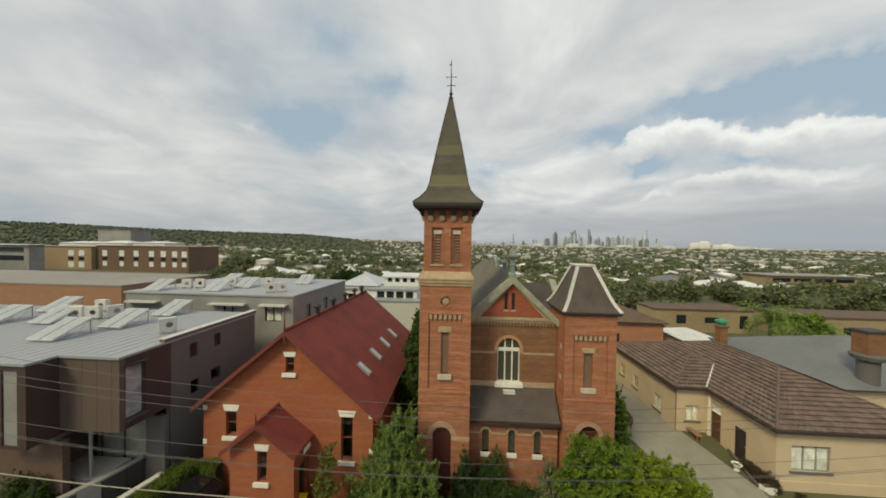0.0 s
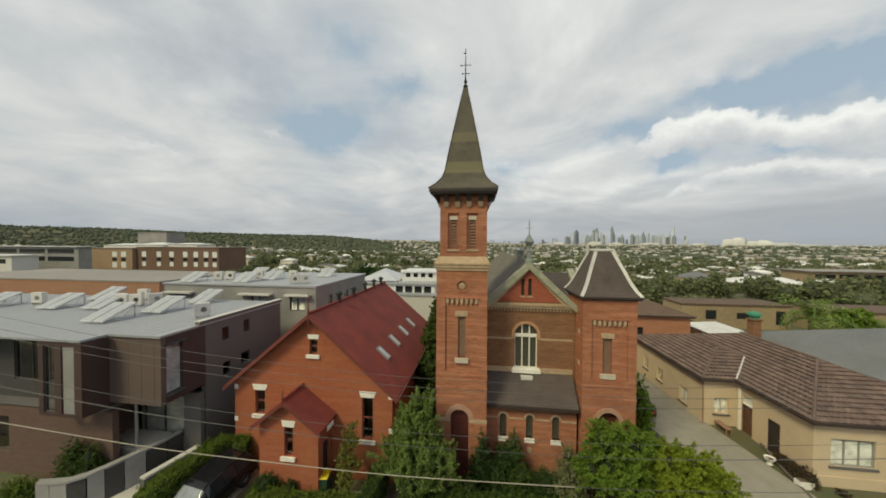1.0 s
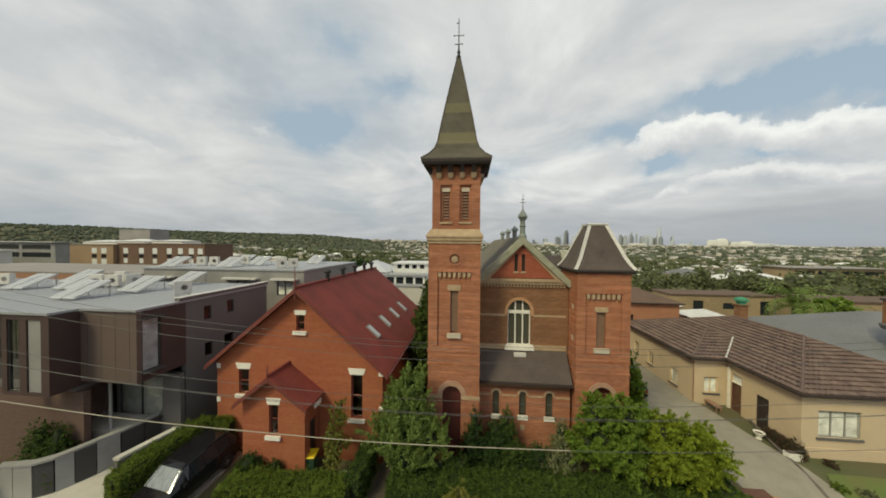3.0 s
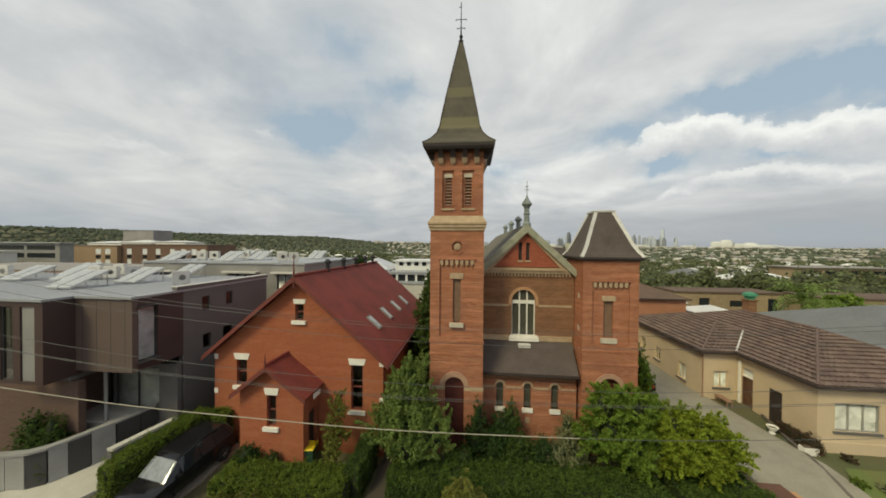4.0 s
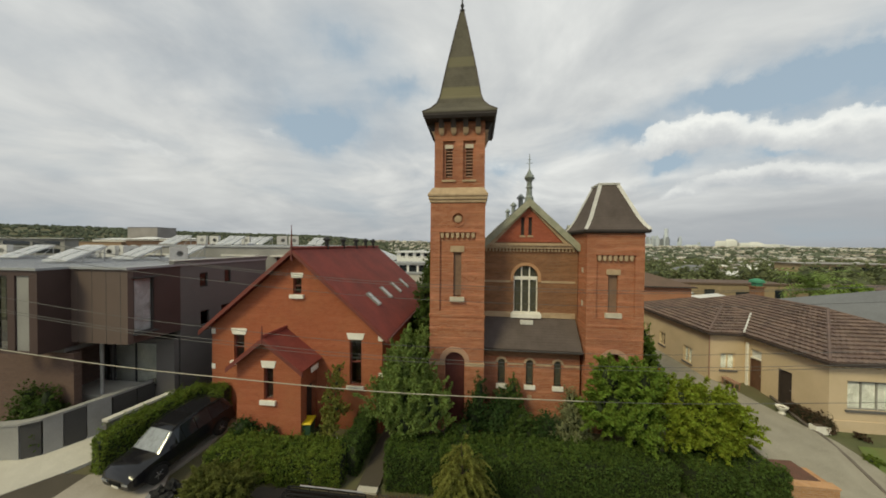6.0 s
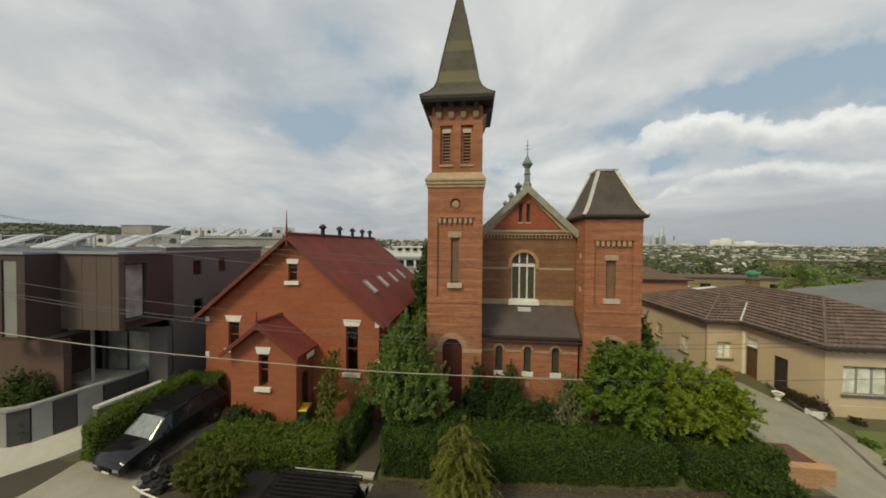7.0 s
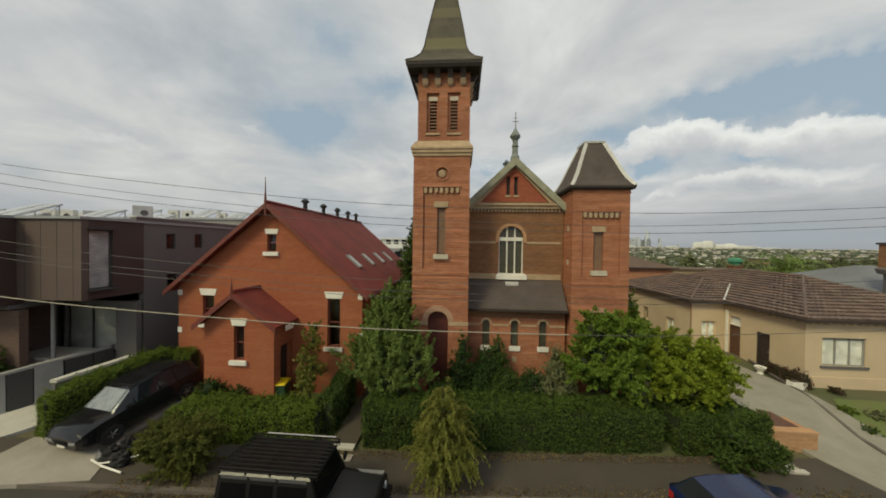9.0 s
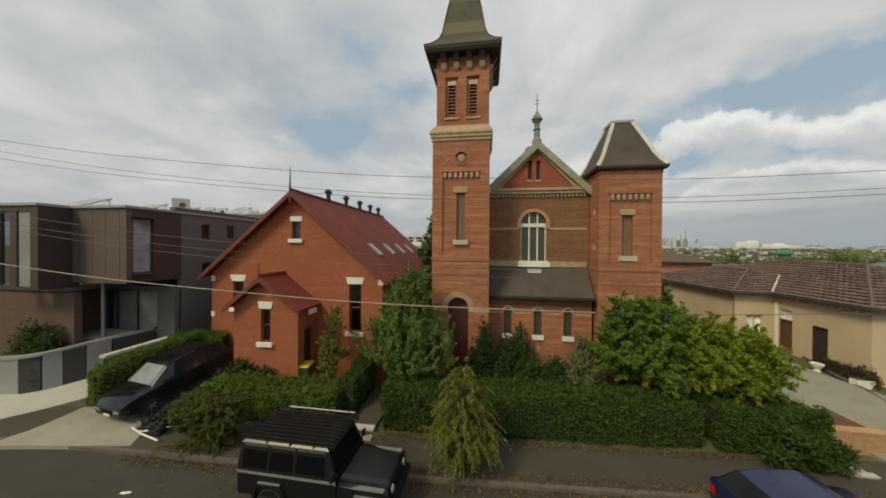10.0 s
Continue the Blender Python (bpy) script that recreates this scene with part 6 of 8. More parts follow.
z = gz(-2.3, 15)
rng = random.Random(4)
lob = [(-2.2, 14.7, 3.2, 1.60, 1.25, 1.6), (-2.3, 14.8, 4.4, 1.25, 1.0, 1.45), (-2.1, 14.9, 5.4, 0.75, 0.6, 1.0), (-1.0, 14.4, 3.0, 0.95, 0.7, 1.3), (-3.3, 14.5, 2.9, 0.85, 0.7, 1.2), (-2.2, 14.0, 2.5, 1.2, 0.6, 1.0)]
plant("tree", lob, "leaf_green", 0.064, 0, (-2.3, 14.9, z), "dense green garden tree with upswept branches beside the church door", "tree", 11, ([(-2.3, 14.9, z - 0.1), (-2.3, 14.9, 2.2), (-2.2, 14.9, 4.5)], [0.14, 0.11, 0.04]), [([(-2.3, 14.9, 1.8), (-3.1, 14.8, 3.4)], [0.07, 0.03]), ([(-2.3, 14.9, 2.0), (-1.5, 14.8, 3.6)], [0.07, 0.03])],
      core=0.50, shoots=(660, 105, 1.0, 0.78, 0.12, 0.065, 1.25))


def sprays(n, c, r, low, size, seed):
    """Small leafy sprays spread over a crown of half-axes r round c, none below low."""
    g = random.Random(seed)
    out = []
    while len(out) < n:
        u, v, w = g.gauss(0, 1), g.gauss(0, 1), g.gauss(0, 1)
        L = math.sqrt(u * u + v * v + w * w)
        q = g.uniform(0.45, 1.0) ** 0.6 * (1 + 0.16 * noise.noise(Vector((u, v, w)) / L * 2.3 + Vector((seed, 0, 0))))
        x, y, z = c[0] + r[0] * u / L * q, c[1] + r[1] * v / L * q, c[2] + r[2] * w / L * q
        if z > low:
            k = size * g.uniform(0.7, 1.25)
            out.append((x, y, z, k, k * 0.9, k * g.uniform(0.8, 1.3)))
    return out


z = gz(7.7, 15.4)
lob = [(7.8, 15.3, 3.5, 1.65, 1.2, 1.5), (7.4, 15.2, 4.6, 0.9, 0.7, 0.95), (8.6, 15.2, 4.5, 0.9, 0.7, 0.85), (6.7, 15.1, 3.1, 0.6, 0.6, 0.75), (8.2, 14.6, 2.9, 0.9, 0.6, 0.8)]
plant("tree", lob, "leaf_mid", 0.072, 0, (7.7, 15.4, z), "leafy green garden tree before the second tower", "tree", 12, ([(7.7, 15.4, z - 0.1), (7.7, 15.4, 2.2), (7.8, 15.4, 4.0)], [0.13, 0.1, 0.04]), [([(7.7, 15.4, 1.9), (6.9, 15.2, 3.8)], [0.06, 0.03]), ([(7.7, 15.4, 2.0), (8.5, 15.3, 4.0)], [0.06, 0.03])],
      core=0.50, shoots=(470, 100, 0.66, 0.45, 0.25, 0.085, 2.2), long=1.4)
z = gz(11.2, 15.3)
lob = [(10.8, 15.2, 3.15, 1.9, 1.3, 1.15), (10.1, 15.1, 3.85, 1.1, 0.8, 0.8), (11.5, 15.1, 3.7, 1.0, 0.8, 0.8), (12.5, 14.9, 2.8, 0.65, 0.6, 0.75), (9.6, 14.9, 2.9, 0.8, 0.7, 0.8), (11.2, 14.5, 2.6, 1.2, 0.6, 0.65)]
plant("tree", lob, "leaf_yellow", 0.072, 0, (11.2, 15.3, z), "spreading yellow-green garden tree beside the driveway", "tree", 13, ([(11.2, 15.3, z - 0.1), (11.2, 15.3, 1.9), (11.2, 15.3, 3.2)], [0.12, 0.1, 0.04]), [([(11.2, 15.3, 1.6), (10.2, 15.1, 3.2)], [0.06, 0.03]), ([(11.2, 15.3, 1.7), (12.4, 15.1, 2.8)], [0.06, 0.03])],
      core=0.50, shoots=(500, 100, 0.66, 0.38, 0.25, 0.085, 2.0), long=1.4)
z = gz(0.6, 11.05)
lob = [(0.6 + 0.1 * math.sin(4 * k), 11.05, z + 0.85 + 0.36 * k, q, q * 0.8, 0.34) for k, q in enumerate((0.75, 1.15, 1.1, 0.88, 0.70, 0.52, 0.34, 0.16))]
plant("tree", lob, "leaf_olive", 0.029, 0, (0.6, 11.05, z), "young feathery street tree with drooping pale green sprays", "tree", 14, ([(0.6, 11.05, z - 0.1), (0.6, 11.05, z + 2.0), (0.55, 11.05, z + 3.5)], [0.06, 0.045, 0.015]),
      [([(0.6, 11.05, z + 0.9 + 0.3 * k), (0.6 + (0.8 - 0.09 * k) * math.cos(2.4 * k), 11.05 + (0.7 - 0.08 * k) * math.sin(2.4 * k), z + 1.25 + 0.3 * k)], [0.02, 0.006]) for k in range(8)],
      core=0, shoots=(560, 100, 0.62, 0.35, 0.80, 0.034, z + 0.40), long=2.8)
z = gz(-8.8, 10.9)
lob = [(-8.6, 10.6, z + 0.95, 1.15, 0.6, 0.8), (-9.15, 10.6, z + 1.0, 0.6, 0.5, 0.7), (-7.95, 10.65, z + 1.2, 0.6, 0.5, 0.7), (-8.4, 10.55, z + 0.5, 0.9, 0.5, 0.45)]
plant("tree", lob, "leaf_bush", 0.034, 0, (-8.55, 10.6, z), "bushy olive-green street tree beside the kerb", "tree", 15, ([(-8.55, 10.6, z - 0.1), (-8.55, 10.6, z + 0.9), (-8.45, 10.6, z + 1.6)], [0.08, 0.06, 0.03]),
      core=0.42, shoots=(560, 95, 0.55, 0.45, 0.25, 0.045, z + 0.12), long=2.4)
z = gz(-5.9, 14.7)
lob = [(-5.9 + rng.uniform(-0.35, 0.35), 14.5 + rng.uniform(-0.3, 0.3), z + 0.9 + 0.25 * i, 0.36 - 0.012 * i, 0.34 - 0.012 * i, 0.32) for i in range(12)]
plant("tree", lob, "leaf_olive", 0.075, 300, (-5.9, 14.5, z), "slim young yellow-green tree beside the hall", "tree", 16, ([(-5.9, 14.5, z - 0.1), (-5.9, 14.5, z + 1.5), (-5.9, 14.5, z + 2.6)], [0.045, 0.035, 0.015]), core=0.3)
for (x, y, r, h, lf, lab, sd) in ((-2.45, 22.0, 1.25, 8.2, "leaf_hedge", "tall green tree between hall and church", 21), (-2.3, 26.5, 1.4, 8.2, "leaf_hedge", "dark green tree behind the bell tower", 22), (11.5, 20.3, 0.5, 3.9, "leaf_mid", "slim green tree beside the second tower", 23)):
    z = gz(x, y)
    lob = [(x + rng.uniform(-0.3, 0.3) * r, y + rng.uniform(-0.3, 0.3) * r, z + 1.0 + (h - 1.0) * k / 7, r * (1 - (k / 8.5) ** 2), r * (1 - (k / 8.5) ** 2), 1.0) for k in range(8)]
    plant("tree", lob, lf, 0.12, 170, (x, y, z), lab, "tree", sd, ([(x, y, z - 0.1), (x, y, z + h * 0.6)], [0.12, 0.05]))
for (x, y, r, h, lf, lab, sd) in ((2.3, 16.0, 0.75, 1.9, "leaf_dark", "dark green shrub under the narthex windows", 31), (3.3, 15.6, 0.8, 1.3, "leaf_hedge", "low dark shrub in the church garden", 32), (4.6, 15.5, 0.7, 1.4, "leaf_dark", "dark shrub in the church garden", 33), (5.4, 15.6, 0.75, 1.6, "leaf_grey", "silvery grey-green shrub in the church garden", 34),
                                (6.1, 16.3, 0.6, 2.0, "leaf_grey", "pale grey-green bush by the narthex", 35), (1.1, 15.85, 0.4, 2.6, "leaf_dark", "dark creeper bush beside the church door", 36), (0.3, 14.6, 0.7, 1.4, "leaf_hedge", "dark low shrub near the church door", 37), (-10.0, 13.8, 0.6, 1.1, "leaf_dark", "low shrub against the hall porch", 38),
                                (-9.0, 13.7, 0.5, 0.9, "leaf_dark", "small shrub against the hall porch", 39), (-21.9, 11.2, 0.9, 1.3, "leaf_lime", "low green shrub at the end of the curved wall", 40), (-20.4, 12.45, 0.65, 2.2, "leaf_hedge", "shrub behind the curved garden wall", 41), (-19.5, 12.65, 0.55, 2.2, "leaf_hedge", "shrub behind the curved garden wall", 47), (5.9, 15.2, 0.6, 1.5, "leaf_grey", "silvery shrub in the church garden", 45), (2.9, 16.5, 0.45, 2.3, "leaf_hedge", "upright green shrub against the narthex wall", 46)):
    z = gz(x, y)
    g_ = 0.7 if h < 2.4 else 0.35
    lob = [(x + rng.uniform(-0.4, 0.4) * r, y + rng.uniform(-0.3, 0.3) * r, z + h * (0.3 + 0.22 * k), r * (1 - 0.16 * k), r * (1 - 0.16 * k), h * 0.32) for k in range(4)]
    plant("shrub", lob, lf, 0.062, 430, (x, y, z), lab, "shrub", sd, core=0.7)
for c, r, lab, sd in (((11.5, 12.75, gz(11.5, 12.75) + 0.7), (0.75, 0.5, 0.7), "straggling dark green bush beside the footpath", 43), ((12.6, 13.0, gz(12.6, 13) + 0.55), (0.6, 0.45, 0.55), "ragged low bush beside the footpath", 44)):
    plant("shrub", sprays(24, c, r, c[2] - 0.5, 0.24, sd), "leaf_hedge", 0.055, 420, (c[0], c[1], c[2] - r[2]), lab, "shrub", sd, core=0.4, droop=0.3)
# ---- low things in the gardens ----
lw = thing("brick_wall", (15, 14.4, land(15, 14)), "low salmon brick wall beside the driveway entrance", "wall")
part("wall", boxes((13.95, 15.72, 14.15, 14.45, 0.1, 1.0)), "low_brick", lw)
bm = bmesh.new()
box(bm, 15.44, 15.72, 14.453, 15.4, 0.1, 1.0)
part("return_wall", bm, "low_brick", lw)
part("coping", boxes((13.92, 15.75, 14.12, 14.48, 1.003, 1.07)), "low_brick", lw, "reddish brick coping")
bed = thing("garden_bed", (14.6, 15.4, land(14.6, 15.4)), "raised bed of bare red earth behind the low wall", "garden bed")
part("soil", boxes((13.9, 15.43, 14.46, 15.75, 0.1, 1.04)), "soil", bed)


def bowl(at, label):
    p = thing("planter", at, label, "planter", "planters beside the cream house")
    bm = bmesh.new()
    loft(bm, [circle((0, 0, z), r, 14) for r, z in ((0.17, 0.0), (0.15, 0.06), (0.10, 0.12), (0.19, 0.22), (0.26, 0.38), (0.28, 0.42), (0.24, 0.42), (0.20, 0.34))])
    part("bowl", bm, "white_paint", p, local=True, smooth=True)
    bm = bmesh.new()
    loft(bm, [circle((0, 0, 0.34), 0.215, 14), circle((0, 0, 0.37), 0.15, 14)])
    part("soil", bm, "bark", p, local=True)
    return p


bowl((18.55, 19.6, land(18.55, 19.6) + 0.01), "white footed bowl planter beside the driveway")
tr = thing("planter", (18.9, 18.0, land(18.9, 18)), "white rectangular trough planter", "planter", "planters beside the cream house")
part("trough", boxes((18.55, 19.25, 17.85, 18.2, land(18.9, 18) - 0.02, land(18.9, 18) + 0.36)), "white_paint", tr)
part("soil", boxes((18.6, 19.2, 17.9, 18.15, land(18.9, 18) + 0.363, land(18.9, 18) + 0.39)), "bark", tr)
hedge("hedge", [(19.25, 17.9, land(19.1, 18.4)), (19.2, 19.85, land(19.1, 20.0))], 0.5, 0.55, "leaf_brown", 0.06, 420, "low brown-leaved hedge against the cream house", 51)
for x, y, r, h, lf, lab, sd in ((20.3, 17.6, 0.24, 0.3, "leaf_brown", "small reddish-brown shrub in the garden bed", 71), (19.3, 16.3, 0.3, 0.22, "leaf_lime", "low bright green plant at the lawn edge", 74), (19.1, 15.3, 0.28, 0.22, "leaf_hedge", "low green plant at the lawn edge", 75), (20.3, 16.1, 0.28, 0.3, "leaf_grey", "pale silvery plant on the lawn", 76), (20.8, 15.9, 0.22, 0.25, "leaf_grey", "pale silvery plant on the lawn", 77)):
    z = land(x, y)
    plant("shrub", [(x + rng.uniform(-0.3, 0.3) * r, y + rng.uniform(-0.3, 0.3) * r, z + h * (0.3 + 0.2 * k), r * (1 - 0.15 * k), r * (1 - 0.15 * k), h * 0.35) for k in range(3)], lf, 0.06, 380, (x, y, z), lab, "shrub", sd, core=0.5)
lawn = thing("lawn", (20.5, 16, land(20.5, 16)), "rough green lawn before the cream house", "lawn")
bm = bmesh.new()
rows = [[bm.verts.new((x0 + (x1 - x0) * i / 6, y, land(x0 + (x1 - x0) * i / 6, y) + 0.05 + 0.02 * math.sin(3 * i + y * 5))) for i in range(7)] for y, x0, x1 in ((13.2, 18.9, 30), (14.2, 18.75, 30), (15.2, 18.85, 30), (16.2, 19.1, 30), (17.1, 19.6, 30))]
for a, b in zip(rows, rows[1:]):
    for i in range(6):
        bm.faces.new((a[i], a[i + 1], b[i + 1], b[i]))
part("turf", bm, "grass", lawn)
edge = thing("edging", (18.4, 16, land(18.4, 16)), "narrow worn concrete edging along the driveway", "kerb")
line = [(19.55, 21.4), (19.1, 20.0), (18.75, 18.7), (18.5, 17.4), (18.35, 16.2), (18.25, 15.0), (18.3, 13.8), (18.6, 12.6)]
for (ax, ay), (bx_, by) in zip(line, line[1:]):
    bm = bmesh.new()
    loft(bm, [[(x - 0.07, y, land(x, y) + 0.05), (x + 0.07, y, land(x, y) + 0.05), (x + 0.07, y, land(x, y) + 0.15), (x - 0.07, y, land(x, y) + 0.15)] for x, y in ((ax, ay - 0.012), (bx_, by + 0.012))])
    part("kerb_stone", bm, "kerb", edge)
for x0, x1, y0, y1, tw in ((13.0, 13.75, 13.05, 13.3, 8), (12.7, 13.3, 13.5, 13.75, 14), (13.5, 14.0, 12.8, 13.0, 4)):
    st = thing("paving_slab", (x0, y0, land(x0, y0)), "broken pale concrete slab beside the footpath", "paving slab", "broken slabs")
    part("stone", boxes((x0, x1, y0, y1, land(x0, y0), land(x0, y0) + 0.13)), "concrete", st)
bench = thing("bench", (18.2, 22.6, land(18.2, 22.6)), "small weathered bench by the house door", "bench")
bz = land(18.2, 22.6)
part("seat", boxes((17.95, 18.35, 22.0, 23.1, bz + 0.40, bz + 0.45)), "louvre", bench)
for x, y in ((17.98, 22.05), (18.28, 22.05), (17.98, 23.0), (18.28, 23.0)):
    part("leg", boxes((x, x + 0.05, y, y + 0.05, bz - 0.03, bz + 0.4)), "louvre", bench)

wb = thing("wheelie_bin", (-7.35, 14.55, land(-7.35, 14.55)), "green wheelie bin with a bright yellow lid beside the porch", "bin", turn=8)
bm = bmesh.new()
loft(bm, [[(-w, -d, z), (w, -d, z), (w, d, z), (-w, d, z)] for w, d, z in ((0.21, 0.24, 0.0), (0.22, 0.25, 0.1), (0.285, 0.32, 0.95), (0.30, 0.34, 0.96), (0.30, 0.34, 1.0))])
part("body", bm, "bin_green", wb, local=True)
bm = bmesh.new()
loft(bm, [[(-w, -d, z + 0.05 * 0), (w, -d, z), (w, d, z + t), (-w, d, z + t)] for w, d, z, t in ((0.31, 0.36, 1.0, 0.0), (0.32, 0.37, 1.03, 0.02), (0.26, 0.31, 1.07, 0.04))])
part("lid", bm, "bin_yellow", wb, "bright yellow lid", local=True)
for s in (-1, 1):
    bm = bmesh.new()
    loft(bm, [circle((s * 0.26 + e, 0.26, 0.1), r, 14, "x") for e, r in ((-0.03, 0.07), (-0.03, 0.1), (0.03, 0.1), (0.03, 0.07))])
    part("wheel", bm, "rubber", wb, local=True)
bm = bmesh.new()
tube(bm, [(-0.25, 0.40, 0.98), (0.25, 0.40, 0.98)], 0.02, 6)
part("handle", bm, "bin_green", wb, local=True)
gs = thing("stone_block", (-5.4, 14.2, land(-5.4, 14.2)), "pale stone block beside the hall path", "stone")
part("stone", boxes((-5.75, -5.1, 14.0, 14.5, land(-5.4, 14.2) - 0.02, land(-5.4, 14.2) + 0.5)), "concrete", gs)
for x0, x1, y0, y1 in ((-3.85, -3.0, 12.3, 12.6),):
    st = thing("doorstep", (x0, y0, land(x0, y0)), "pale stone threshold at the garden path", "step")
    part("stone", boxes((x0, x1, y0, y1, land(x0, y0), land(x0, y0) + 0.17)), "concrete", st)
for x0, x1, y0, y1 in ((12.6, 13.9, 12.75, 13.25), (-3.7, -2.9, 11.75, 12.1)):
    st = thing("paving_slab", (x0, y0, land(x0, y0)), "pale concrete patch in the asphalt footpath", "paving slab")
    part("stone", boxes((x0, x1, y0, y1, land(x0, y0), land(x0, y0) + 0.105)), "driveway", st)


def litter():
    """Dry leaves and scraps along the kerb and under the hedge."""
    g = np.random.default_rng(91)
    P = []
    for n, lo, hi, dy, wide, lift in ((2600, -12, 16, -0.16, 0.16, 0.0), (1500, -10, 15, 0.30, 0.16, 0.105), (1500, -4, 14, 1.95, 0.14, 0.11), (500, -12, 16, -0.9, 0.6, 0.0)):
        x = g.uniform(lo, hi, n)
        for a, b in zip(x, g.normal(size=n) * wide):
            y = kerb_y(a) + dy + b
            if not -15 < a < -10.6:
                P.append((a, y, land(a, y) + lift + 0.012))
    P = np.array(P)
    v, f = leaf_cloud(P, 0.05, g, 0.9, np.tile((0.0, 0.0, 1.0), (len(P), 1)))
    tagged(raw("leaf_litter", v.tolist(), f.tolist(), ["leaf_litter"]), "dry brown leaf litter along the kerb and hedge foot", "leaf litter", kind="stuff")
    for x, y, a in ((-8.9, 8.35, 20), (-6.3, 9.75, 70), (-5.6, 10.0, 10), (6.2, 9.9, 40)):
        sc = thing("paper_scrap", (x, y, land(x, y) + 0.0), "small crumpled white paper scrap on the asphalt", "litter", "paper scraps", turn=a)
        bm = bmesh.new()
        blob(bm, 0, 0, 0.025, 0.16, 0.05, 0.03, a, 2, 0.6)
        part("paper", bm, "white_paint", sc, local=True)


litter()


# ---- vehicles ----
def wheel(parent, x, y, r=0.34, w=0.24, side=1):
    bm = bmesh.new()
    loft(bm, [circle((x, y + e * w, r), q, 22, "y") for e, q in ((-0.46, r * 0.62), (-0.5, r * 0.86), (-0.38, r), (0.38, r), (0.5, r * 0.86), (0.46, r * 0.62))])
    t = part("wheel", bm, "rubber", parent, local=True)
    bm = bmesh.new()
    yy = y + side * w * 0.42
    loft(bm, [circle((x, yy - side * 0.05, r), r * 0.62, 20, "y"), circle((x, yy, r), r * 0.60, 20, "y"), circle((x, yy - side * 0.03, r), r * 0.50, 20, "y"), circle((x, yy - side * 0.03, r), r * 0.12, 20, "y"), circle((x, yy + side * 0.01, r), r * 0.08, 20, "y")])
    for k in range(5):
        a = 2 * math.pi * k / 5
        tube(bm, [(x + r * 0.1 * math.cos(a), yy - side * 0.01, r + r * 0.1 * math.sin(a)), (x + r * 0.55 * math.cos(a), yy - side * 0.015, r + r * 0.55 * math.sin(a))], 0.028, 5)
    part("rim", bm, "alloy", t, local=True)


